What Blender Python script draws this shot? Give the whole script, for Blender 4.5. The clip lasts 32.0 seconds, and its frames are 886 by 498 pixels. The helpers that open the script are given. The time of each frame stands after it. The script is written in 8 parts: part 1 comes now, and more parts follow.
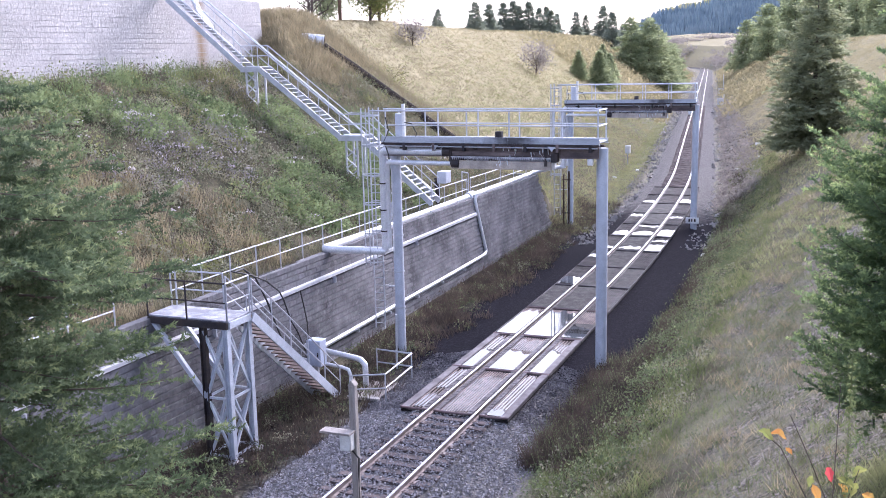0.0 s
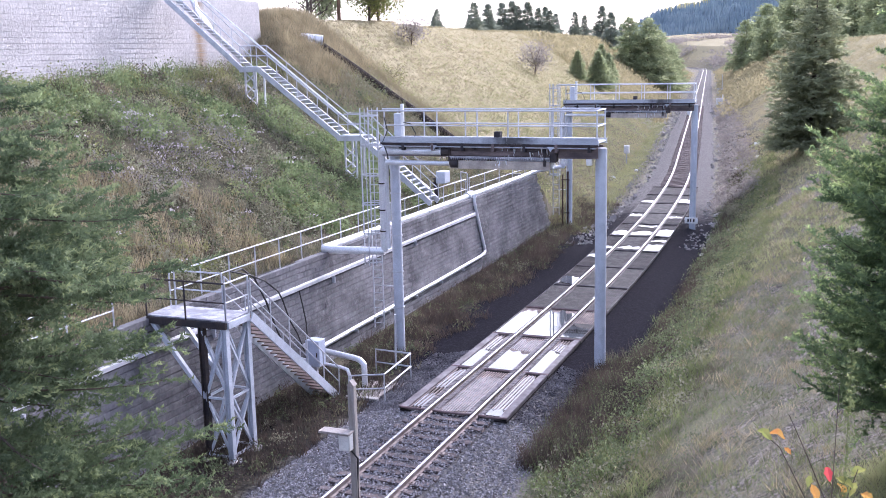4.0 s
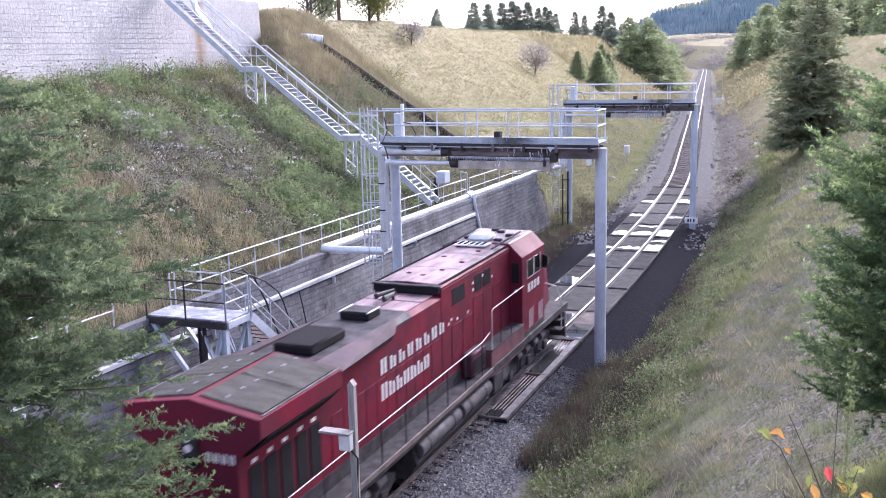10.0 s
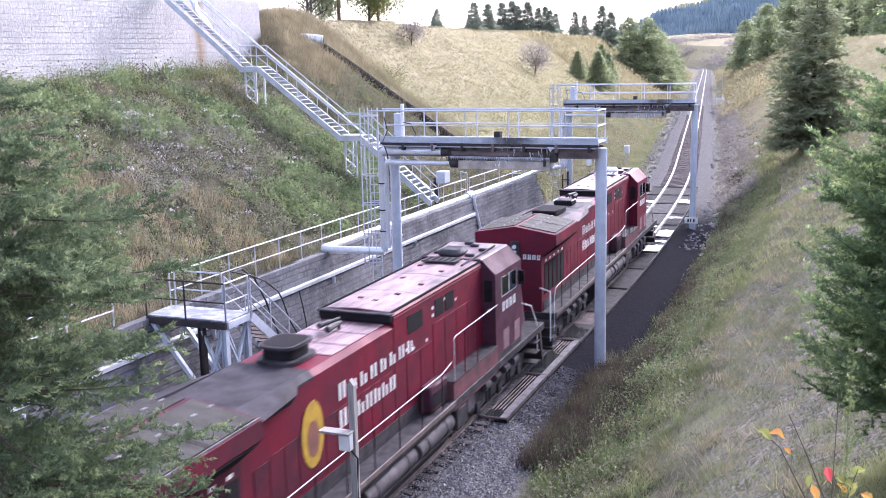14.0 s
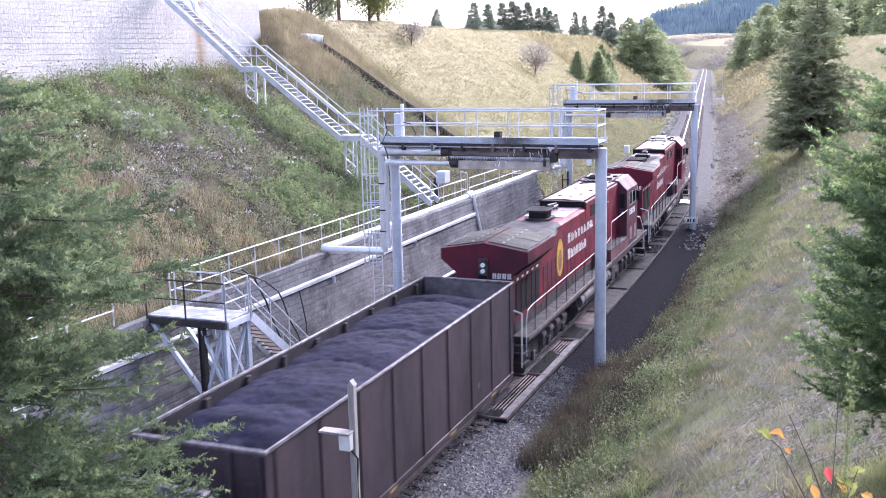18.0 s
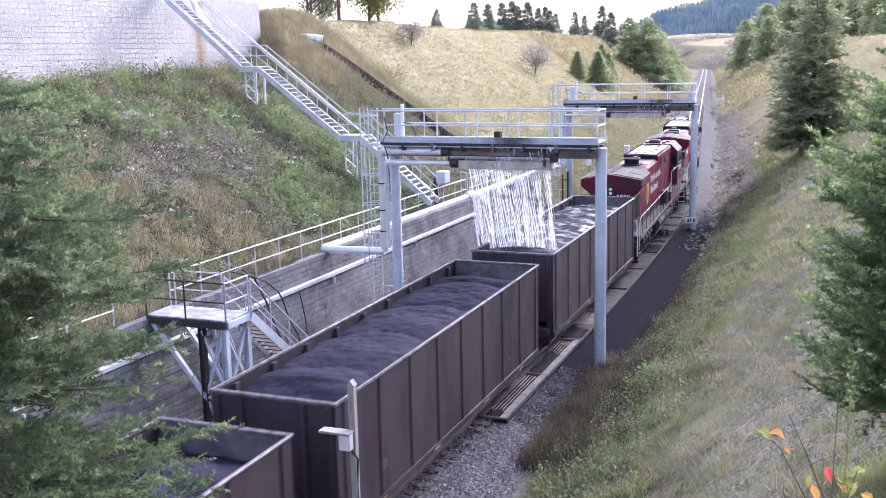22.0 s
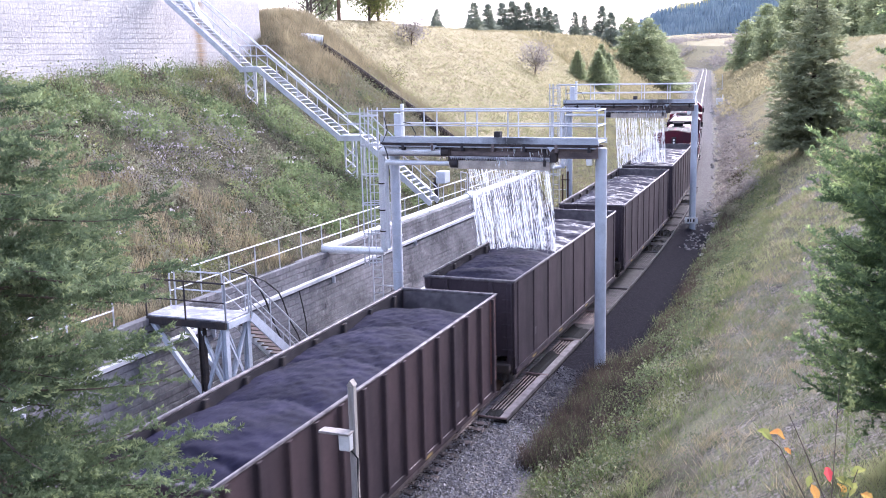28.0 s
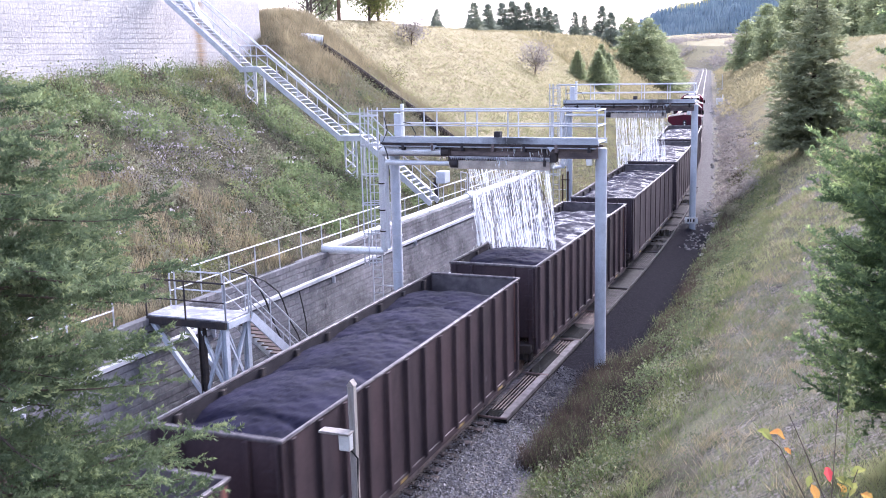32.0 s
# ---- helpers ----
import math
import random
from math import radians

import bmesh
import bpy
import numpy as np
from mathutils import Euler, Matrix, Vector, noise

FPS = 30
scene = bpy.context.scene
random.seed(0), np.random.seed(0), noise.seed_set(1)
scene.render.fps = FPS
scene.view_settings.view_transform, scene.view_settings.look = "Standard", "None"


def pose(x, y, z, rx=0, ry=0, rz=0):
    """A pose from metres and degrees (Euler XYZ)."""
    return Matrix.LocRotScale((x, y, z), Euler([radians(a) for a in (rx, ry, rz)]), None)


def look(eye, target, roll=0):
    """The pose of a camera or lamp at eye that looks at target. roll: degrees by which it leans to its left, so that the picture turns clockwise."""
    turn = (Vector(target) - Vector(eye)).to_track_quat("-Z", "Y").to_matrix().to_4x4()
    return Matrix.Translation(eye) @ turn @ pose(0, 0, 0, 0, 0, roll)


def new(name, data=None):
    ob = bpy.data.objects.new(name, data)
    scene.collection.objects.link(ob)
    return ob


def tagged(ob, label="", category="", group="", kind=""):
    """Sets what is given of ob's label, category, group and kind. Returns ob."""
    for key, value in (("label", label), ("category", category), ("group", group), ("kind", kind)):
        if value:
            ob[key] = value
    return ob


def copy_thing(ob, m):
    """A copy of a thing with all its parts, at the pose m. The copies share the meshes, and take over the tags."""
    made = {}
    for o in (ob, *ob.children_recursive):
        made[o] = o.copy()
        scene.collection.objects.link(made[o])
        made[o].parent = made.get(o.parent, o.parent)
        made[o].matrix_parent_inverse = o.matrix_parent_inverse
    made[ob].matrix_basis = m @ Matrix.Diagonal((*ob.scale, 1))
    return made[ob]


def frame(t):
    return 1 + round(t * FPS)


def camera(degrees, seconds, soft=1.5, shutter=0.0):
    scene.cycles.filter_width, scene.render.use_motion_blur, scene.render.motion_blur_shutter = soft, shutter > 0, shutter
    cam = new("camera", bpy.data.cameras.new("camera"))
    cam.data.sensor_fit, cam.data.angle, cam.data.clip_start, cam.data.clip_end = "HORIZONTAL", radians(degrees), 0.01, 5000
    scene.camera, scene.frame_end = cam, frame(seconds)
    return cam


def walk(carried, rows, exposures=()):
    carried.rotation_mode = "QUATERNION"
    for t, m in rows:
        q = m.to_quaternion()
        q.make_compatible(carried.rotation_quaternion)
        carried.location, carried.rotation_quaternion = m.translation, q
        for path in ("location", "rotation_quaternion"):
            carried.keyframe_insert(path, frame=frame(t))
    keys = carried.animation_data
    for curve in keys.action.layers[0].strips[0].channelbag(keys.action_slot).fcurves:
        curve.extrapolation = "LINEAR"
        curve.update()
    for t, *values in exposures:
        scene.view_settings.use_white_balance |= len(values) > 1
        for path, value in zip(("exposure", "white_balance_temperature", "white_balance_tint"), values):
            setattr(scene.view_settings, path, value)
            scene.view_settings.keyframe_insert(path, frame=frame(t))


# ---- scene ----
FOV = 46.87
cam = camera(FOV, 32.0, soft=0.85, shutter=0.9)
EYE = Vector((11.04, -27.83, 10.76))


def aim(yaw, pitch, roll):
    """A camera pose at EYE: heading from +Y in degrees, clockwise, then tilt and roll."""
    m = Matrix.Translation(EYE) @ Matrix.Rotation(radians(-yaw), 4, "Z") @ Matrix.Rotation(radians(90 + pitch), 4, "X")
    return m @ Matrix.Rotation(radians(roll), 4, "Z")


YAW, PITCH, ROLL = -22.05, -10.88, -1.28
# the tripod is nudged once, about three seconds in
walk(cam, [(0.0, aim(YAW - 0.06, PITCH, ROLL)), (2.5, aim(YAW - 0.06, PITCH, ROLL)), (2.9, aim(YAW + 0.03, PITCH, ROLL)),
           (3.4, aim(YAW, PITCH, ROLL)), (6.0, aim(YAW, PITCH, ROLL)), (32.0, aim(YAW, PITCH, ROLL))],
     exposures=((0.0, 1.67, 5620, 24), (6.0, 1.67, 5620, 24), (13.0, 1.82, 5620, 24), (19.0, 2.0, 5620, 24), (22.0, 1.86, 5620, 24), (24.5, 1.92, 5620, 24), (32.0, 1.96, 5620, 24)))

# ---- world and sun ----
world = bpy.data.worlds.new("world")
scene.world = world
world.use_nodes = True
wn = world.node_tree
bg = wn.nodes["Background"]
sky = wn.nodes.new("ShaderNodeTexSky")
sky.sky_type, sky.sun_disc = "NISHITA", False
SUN_EL, SUN_AZ = 33.0, 14.0
sky.sun_elevation, sky.sun_rotation = radians(SUN_EL), radians(SUN_AZ)
sky.air_density, sky.dust_density, sky.ozone_density = 1.0, 3.0, 1.0
# thin high cloud takes most of the blue out of the sky
thin_cloud = wn.nodes.new("ShaderNodeHueSaturation")
thin_cloud.inputs["Saturation"].default_value = 0.58
wn.links.new(sky.outputs[0], thin_cloud.inputs["Color"])
wn.links.new(thin_cloud.outputs[0], bg.inputs[0])
bg.inputs[1].default_value = 0.15
sun_data = bpy.data.lights.new("sun", "SUN")
sun_data.energy, sun_data.angle, sun_data.color = 1.3, radians(16), (1.0, 0.96, 0.9)
sun = new("sun", sun_data)
_d = Vector((math.sin(radians(SUN_AZ)) * math.cos(radians(SUN_EL)), math.cos(radians(SUN_AZ)) * math.cos(radians(SUN_EL)), math.sin(radians(SUN_EL))))
sun.matrix_world = look(_d * 60, (0, 0, 0))


# ---- the plan ----
def slope_c(y):
    """Sideways slope of the track's centre line at y."""
    s = -min(max((y - 12) / 440, 0), 0.13)
    return s - max(0, (y - 470) / 300)


def cx(y):
    """The track's centre line: straight, then a long bend to the left."""
    d = min(max(y - 12, 0), 57.2)
    x = -d * d / 880 - 0.13 * max(0, y - 69.2)
    return x - max(0, y - 470) ** 2 / 600


def tr(y, u, z):
    s = slope_c(y)
    n = math.hypot(1, s)
    return (cx(y) + u / n, y - u * s / n, z)


def step(a, b, v):
    t = min(max((v - a) / (b - a), 0), 1)
    return t * t * (3 - 2 * t)


def wall_x(y):
    return -7.5 - 0.002 * (y + 5)


def wall_z(y):
    return 3.5 - 0.0105 * (y + 5)


WALL_END = 34.0


def ground_z(x, y):
    """Height of the ground sheet."""
    u = x - cx(y)
    n1 = noise.noise((x * 0.11, y * 0.11, 3.1))
    n2 = noise.noise((x * 0.45, y * 0.45, 7.7))
    a = abs(u)
    bed = -0.25 if a < 1.75 else -0.25 - 0.3 * min((a - 1.75) / 1.3, 1)
    if u < 0:
        # left: wall with a terrace behind it, then the cut's long slope
        k = 0.63 + 0.1 * step(18, 32, y)
        wx, wz = wall_x(y), wall_z(y) - 0.2
        near = bed
        if x < wx - 0.05:
            near = wz + max(0, (wx - 1.7) - x) * k
            near = min(near, 9.35 + 3.95 * step(23, 31, y) + max(0, -x - 24) * 0.02)
            near += (0.25 * n1 + 0.12 * n2) * step(0, 3, wx - 1.2 - x)
            if x < -23.9 and y < 27.2:
                near = 13.75 + max(0, -x - 24) * 0.02
        far = bed + max(0, -u - 5.8) * 0.68
        far = min(far, 13.4 + max(0, -u - 26) * 0.015)
        far += (0.5 * n1 + 0.12 * n2) * step(6, 10, -u)
        return near + (far - near) * step(WALL_END - 0.5, WALL_END + 5, y)
    far = bed + max(0, u - 3.7) * 0.66
    top = 10.9 + 0.9 * n1 * step(40, 80, y)
    far = min(far, top + max(0, u - 20) * 0.02)
    far += (0.45 * n1 + 0.12 * n2) * step(3.5, 9, u)
    # the fill on which the camera stands
    f = -0.375 * (x - 11.04) + 0.927 * (y + 27.83)
    fill = 9.1 - max(0, f + 0.2) * 0.85 - max(0, 9.2 - x) * 0.9
    return max(far, fill)


# ---- materials ----
def mat(name, c1, c2=None, rough=0.7, metal=0.0, scale=3.0, bump=0.15, fine=40.0, rand=0.0, mix=(0.35, 0.65), rough2=None, stretch=None, spec=0.5):
    """A surface of two tones: broad stains, fine grain, relief and a worn gloss."""
    m = bpy.data.materials.new(name)
    m.use_nodes = True
    nt = m.node_tree
    N, L = nt.nodes, nt.links
    p = N["Principled BSDF"]
    tc = N.new("ShaderNodeTexCoord")
    vec = tc.outputs["Object"]
    if stretch:
        mp = N.new("ShaderNodeMapping")
        mp.inputs["Scale"].default_value = stretch
        L.new(vec, mp.inputs[0])
        vec = mp.outputs[0]
    a, b = N.new("ShaderNodeTexNoise"), N.new("ShaderNodeTexNoise")
    a.inputs["Scale"].default_value, a.inputs["Detail"].default_value, a.inputs["Roughness"].default_value = scale, 5, 0.6
    b.inputs["Scale"].default_value, b.inputs["Detail"].default_value = fine, 3
    L.new(vec, a.inputs["Vector"]), L.new(vec, b.inputs["Vector"])
    mr = N.new("ShaderNodeMapRange")
    mr.inputs[1].default_value, mr.inputs[2].default_value = mix
    L.new(a.outputs[0], mr.inputs[0])
    mx = N.new("ShaderNodeMix")
    mx.data_type = "RGBA"
    mx.inputs[6].default_value, mx.inputs[7].default_value = (*c1, 1), (*(c2 or [v * 0.72 for v in c1]), 1)
    L.new(mr.outputs[0], mx.inputs[0])
    hs = N.new("ShaderNodeHueSaturation")
    L.new(mx.outputs[2], hs.inputs["Color"])
    vr = N.new("ShaderNodeMapRange")
    vr.inputs[1].default_value, vr.inputs[2].default_value, vr.inputs[3].default_value, vr.inputs[4].default_value = 0.25, 0.75, 0.82, 1.18
    L.new(b.outputs[0], vr.inputs[0])
    val = vr.outputs[0]
    if rand:
        oi = N.new("ShaderNodeObjectInfo")
        geo = N.new("ShaderNodeNewGeometry")
        ad = N.new("ShaderNodeMath")
        ad.operation = "ADD"
        L.new(oi.outputs["Random"], ad.inputs[0]), L.new(geo.outputs["Random Per Island"], ad.inputs[1])
        fr = N.new("ShaderNodeMath")
        fr.operation = "FRACT"
        L.new(ad.outputs[0], fr.inputs[0])
        rr = N.new("ShaderNodeMapRange")
        rr.inputs[3].default_value, rr.inputs[4].default_value = 1 - rand, 1 + rand
        L.new(fr.outputs[0], rr.inputs[0])
        mu = N.new("ShaderNodeMath")
        mu.operation = "MULTIPLY"
        L.new(val, mu.inputs[0]), L.new(rr.outputs[0], mu.inputs[1])
        val = mu.outputs[0]
    L.new(val, hs.inputs["Value"])
    L.new(hs.outputs[0], p.inputs["Base Color"])
    rg = N.new("ShaderNodeMapRange")
    rg.inputs[3].default_value, rg.inputs[4].default_value = rough, rough2 if rough2 is not None else min(1, rough + 0.15)
    L.new(mr.outputs[0], rg.inputs[0])
    L.new(rg.outputs[0], p.inputs["Roughness"])
    p.inputs["Metallic"].default_value = metal
    p.inputs["Specular IOR Level"].default_value = spec
    if bump:
        bp = N.new("ShaderNodeBump")
        bp.inputs["Strength"].default_value, bp.inputs["Distance"].default_value = bump, 0.02
        L.new(b.outputs[0], bp.inputs["Height"])
        L.new(bp.outputs[0], p.inputs["Normal"])
    return m


def split_face(name, c1, c2, pale, rand=0.13):
    """Rough split-faced concrete: a tone for each block, damp patches, pale lime bloom, coarse broken relief."""
    m = mat(name, c1, c2, 0.92, 0, 0.5, 0.0, 9.0, rand, (0.38, 0.62), spec=0.14)
    N, L = m.node_tree.nodes, m.node_tree.links
    p = N["Principled BSDF"]
    geo = N.new("ShaderNodeNewGeometry")

    def nz(scale, detail, rough=0.6):
        n = N.new("ShaderNodeTexNoise")
        n.inputs["Scale"].default_value, n.inputs["Detail"].default_value, n.inputs["Roughness"].default_value = scale, detail, rough
        L.new(geo.outputs["Position"], n.inputs["Vector"])
        return n.outputs[0]
    bloom = N.new("ShaderNodeMapRange")
    bloom.inputs[1].default_value, bloom.inputs[2].default_value, bloom.inputs[4].default_value = 0.52, 0.72, 0.75
    L.new(nz(2.6, 6, 0.75), bloom.inputs[0])
    mx = N.new("ShaderNodeMix")
    mx.data_type = "RGBA"
    mx.inputs[7].default_value = (*pale, 1)
    L.new(bloom.outputs[0], mx.inputs[0]), L.new(p.inputs["Base Color"].links[0].from_socket, mx.inputs[6])
    L.new(mx.outputs[2], p.inputs["Base Color"])
    bp = N.new("ShaderNodeBump")
    bp.inputs["Strength"].default_value, bp.inputs["Distance"].default_value = 1.0, 0.05
    L.new(nz(7.0, 5, 0.7), bp.inputs["Height"]), L.new(bp.outputs[0], p.inputs["Normal"])
    return m


GALV = mat("galvanised_steel", (0.58, 0.59, 0.63), (0.44, 0.45, 0.49), 0.42, 0.3, 2.0, 0.05, 60)
# the pale patches put a wet plate's sheen into the colour
DECK = mat("worn_wet_sheen_deck_plate", (0.5, 0.5, 0.545), (0.25, 0.245, 0.275), 0.3, 0.2, 2.2, 0.1, 50, mix=(0.42, 0.58), rough2=0.5)
GALV_PIPE = mat("aluminium_cladding", (0.78, 0.78, 0.8), (0.65, 0.65, 0.68), 0.3, 0.35, 3.0, 0.04, 30)
BLUE_GREY = mat("grey_painted_steel", (0.55, 0.575, 0.64), (0.44, 0.465, 0.52), 0.5, 0.05, 2.5, 0.05, 50)
DARK_STEEL = mat("blackened_and_shaded_steel", (0.035, 0.033, 0.038), (0.075, 0.06, 0.055), 0.6, 0.2, 3.0, 0.15, 40, spec=0.14)
RUST = mat("rusty_steel", (0.1, 0.062, 0.046), (0.05, 0.036, 0.033), 0.75, 0.2, 4.0, 0.25, 60, spec=0.14)
RAIL_TOP = mat("polished_rail_steel", (0.75, 0.75, 0.76), (0.6, 0.6, 0.62), 0.2, 1.0, 2.0, 0.02, 80)
RAIL_SIDE = mat("grey_brown_rail_web", (0.26, 0.22, 0.21), (0.17, 0.13, 0.12), 0.6, 0.3, 3.0, 0.1, 60)
TIE = mat("weathered_creosoted_wood", (0.155, 0.127, 0.122), (0.075, 0.06, 0.058), 0.85, 0, 2.0, 0.4, 30, 0.25, stretch=(1, 8, 8), spec=0.14)
STONE = mat("ballast_stone", (0.345, 0.33, 0.34), (0.145, 0.137, 0.145), 0.85, 0, 8.0, 0.2, 60, 0.4, spec=0.14)
RUBBLE = mat("broken_grey_brown_rock", (0.4, 0.375, 0.355), (0.22, 0.2, 0.19), 0.9, 0, 1.2, 0.3, 20, 0.3, spec=0.14)
DUSTY_STONE = mat("coal_dusted_ballast_stone", (0.185, 0.175, 0.185), (0.07, 0.066, 0.072), 0.85, 0, 1.4, 0.2, 40, 0.4, spec=0.14)
BLOCK = split_face("split_faced_concrete_block", (0.23, 0.222, 0.23), (0.12, 0.116, 0.122), (0.335, 0.323, 0.337), 0.09)
BLOCK_PALE = split_face("pale_split_faced_block", (0.565, 0.53, 0.522), (0.475, 0.446, 0.438), (0.635, 0.605, 0.595), 0.018)
JOINT = mat("dark_block_joint", (0.06, 0.056, 0.056), (0.04, 0.037, 0.037), 0.95, 0, 3.0, 0.2, 40)
JOINT_PALE = mat("pale_block_joint", (0.5, 0.47, 0.485), (0.43, 0.405, 0.415), 0.95, 0, 3.0, 0.2, 40)
TAN_BOARD = mat("stained_tan_board", (0.52, 0.45, 0.38), (0.27, 0.23, 0.2), 0.75, 0, 2.0, 0.2, 30)
CONC = mat("weathered_concrete", (0.42, 0.4, 0.38), (0.3, 0.285, 0.27), 0.9, 0, 2.0, 0.3, 50)
PAN = mat("grimy_pan_steel", (0.1, 0.088, 0.094), (0.04, 0.035, 0.037), 0.65, 0.1, 1.6, 0.15, 40, 0.2, spec=0.3)
SILT = mat("wet_black_coal_silt", (0.013, 0.012, 0.014), (0.028, 0.025, 0.025), 0.85, 0, 3.0, 0.5, 50, rough2=0.7, spec=0.15)
PAN_DARK = mat("coal_black_pan_steel", (0.06, 0.052, 0.056), (0.024, 0.021, 0.022), 0.75, 0.1, 1.6, 0.15, 40, 0.2, spec=0.2)
WATER = mat("standing_water", (0.05, 0.05, 0.05), (0.03, 0.03, 0.032), 0.02, 0, 1.0, 0.004, 6, rough2=0.03, spec=1.0)
LOCO_RED = mat("weathered_red_locomotive_paint", (0.165, 0.013, 0.03), (0.105, 0.016, 0.03), 0.5, 0, 0.9, 0.04, 25, spec=0.14)
DUSTY_RED = mat("dusty_faded_red_paint", (0.2, 0.075, 0.085), (0.1, 0.06, 0.066), 0.6, 0, 2.0, 0.08, 30, spec=0.14)
DUSTY_DARK_RED = mat("dusty_dark_red_paint", (0.105, 0.036, 0.055), (0.07, 0.03, 0.045), 0.55, 0, 1.5, 0.06, 30, spec=0.16)
VENT_BLACK = mat("black_louvre_paint", (0.016, 0.015, 0.017), (0.026, 0.022, 0.024), 0.8, 0, 3.0, 0.1, 40, spec=0.08)
SOOT_DARK = mat("oily_black_roof_soot", (0.06, 0.052, 0.06), (0.03, 0.026, 0.03), 0.65, 0, 1.4, 0.12, 30, spec=0.14)
SCREEN = mat("olive_brown_radiator_screen", (0.085, 0.078, 0.068), (0.045, 0.04, 0.036), 0.65, 0.1, 1.5, 0.5, 30, stretch=(1, 6, 1), spec=0.14)
SOOTY_RED = mat("sooty_dark_red_paint", (0.125, 0.017, 0.032), (0.06, 0.02, 0.03), 0.55, 0, 0.9, 0.05, 25, spec=0.12)
# pale pink is dust plus the sky's sheen put into the red
LOCO_ROOF = mat("dusty_sky_sheen_roof_paint", (0.37, 0.235, 0.255), (0.12, 0.075, 0.082), 0.42, 0, 1.3, 0.06, 20, spec=0.4, mix=(0.4, 0.66), stretch=(1.6, 0.5, 1))
LOCO_GREY = mat("sooty_grey_running_gear", (0.07, 0.062, 0.068), (0.032, 0.029, 0.031), 0.7, 0.1, 3.0, 0.2, 30, spec=0.14)
BROWN_STEEL = mat("rust_brown_sooty_steel", (0.235, 0.185, 0.175), (0.1, 0.081, 0.081), 0.6, 0.15, 1.6, 0.15, 30, stretch=(0.6, 1, 2), spec=0.14)
TAN_EDGE = mat("worn_tan_sill_edge", (0.15, 0.11, 0.1), (0.085, 0.065, 0.065), 0.65, 0, 3.0, 0.1, 40)
DUSTY_PINK = mat("rubbed_dusty_pink_paint", (0.27, 0.16, 0.18), (0.19, 0.1, 0.115), 0.6, 0, 3.0, 0.05, 40)
TANK_GREY = mat("dusty_grey_tank_paint", (0.125, 0.11, 0.12), (0.07, 0.062, 0.066), 0.6, 0.1, 2.5, 0.1, 40, spec=0.14)
SOOT_PURPLE = mat("soot_stained_red_panel", (0.095, 0.055, 0.064), (0.055, 0.044, 0.05), 0.55, 0, 1.2, 0.08, 30, spec=0.14)
SOOT = mat("sooty_roof_hatch", (0.075, 0.066, 0.072), (0.036, 0.032, 0.034), 0.6, 0.1, 2.0, 0.12, 30, spec=0.14)
BLACK_GLASS = mat("dark_cab_glass", (0.012, 0.013, 0.016), (0.008, 0.008, 0.01), 0.06, 0, 2.0, 0, 20, rough2=0.1)
WHITE = mat("white_paint", (0.8, 0.79, 0.77), (0.68, 0.67, 0.65), 0.5, 0, 6.0, 0.03, 60)
DULL_YELLOW = mat("faded_yellow_paint", (0.3, 0.2, 0.06), (0.2, 0.14, 0.06), 0.6, 0, 3.0, 0.03, 60)
YELLOW = mat("yellow_paint", (0.5, 0.31, 0.03), (0.36, 0.22, 0.03), 0.5, 0, 3.0, 0.03, 60)
GREY_PATCH = mat("pale_grey_paint", (0.42, 0.4, 0.42), (0.3, 0.28, 0.3), 0.55, 0, 3.0, 0.05, 50)
CAR_DARK = mat("grimy_dark_brown_car_paint", (0.068, 0.052, 0.06), (0.038, 0.03, 0.037), 0.55, 0, 1.0, 0.1, 30, stretch=(1, 1, 0.35), spec=0.14)
CAR_BROWN = mat("coal_stained_brown_car_paint", (0.076, 0.053, 0.058), (0.041, 0.031, 0.037), 0.5, 0, 1.0, 0.1, 30, stretch=(1, 1, 0.35), spec=0.14)
CAR_LINING = mat("coal_black_car_lining", (0.042, 0.037, 0.043), (0.02, 0.018, 0.022), 0.6, 0.1, 1.5, 0.15, 25, spec=0.14)
RIM = mat("worn_bare_rim_steel", (0.2, 0.18, 0.19), (0.085, 0.073, 0.08), 0.55, 0.15, 5.0, 0.1, 40, spec=0.3)
CAR_INSIDE = mat("scuffed_grey_car_lining", (0.2, 0.172, 0.176), (0.075, 0.064, 0.072), 0.6, 0.1, 1.5, 0.15, 25)
ORANGE_RUST = mat("red_oxide_paint", (0.24, 0.085, 0.06), (0.16, 0.065, 0.05), 0.6, 0, 2.0, 0.1, 40)
POST_WOOD = mat("weathered_grey_post_wood", (0.36, 0.33, 0.31), (0.25, 0.22, 0.2), 0.85, 0, 2.0, 0.3, 30, stretch=(8, 8, 1))
TREAD_WOOD = mat("brown_stair_plank", (0.2, 0.155, 0.135), (0.11, 0.085, 0.08), 0.8, 0, 2.0, 0.2, 30, stretch=(1, 6, 6), spec=0.2)
LIP = mat("rusty_pink_pan_lip", (0.27, 0.19, 0.185), (0.15, 0.11, 0.11), 0.6, 0.1, 3.0, 0.1, 40, spec=0.2)
SLAT = mat("rusty_pan_slat", (0.22, 0.165, 0.155), (0.1, 0.078, 0.078), 0.6, 0.1, 2.2, 0.15, 40, 0.25, spec=0.25)
SEAL = mat("ribbed_rail_seal", (0.165, 0.147, 0.158), (0.085, 0.074, 0.08), 0.6, 0.0, 2.5, 0.15, 40, 0.1, spec=0.25)
POLE_WOOD = mat("brown_pole_wood", (0.2, 0.12, 0.07), (0.12, 0.075, 0.05), 0.85, 0, 2.0, 0.3, 30, stretch=(8, 8, 1))
BARK = mat("conifer_bark", (0.12, 0.09, 0.07), (0.07, 0.055, 0.045), 0.9, 0, 4.0, 0.5, 30)
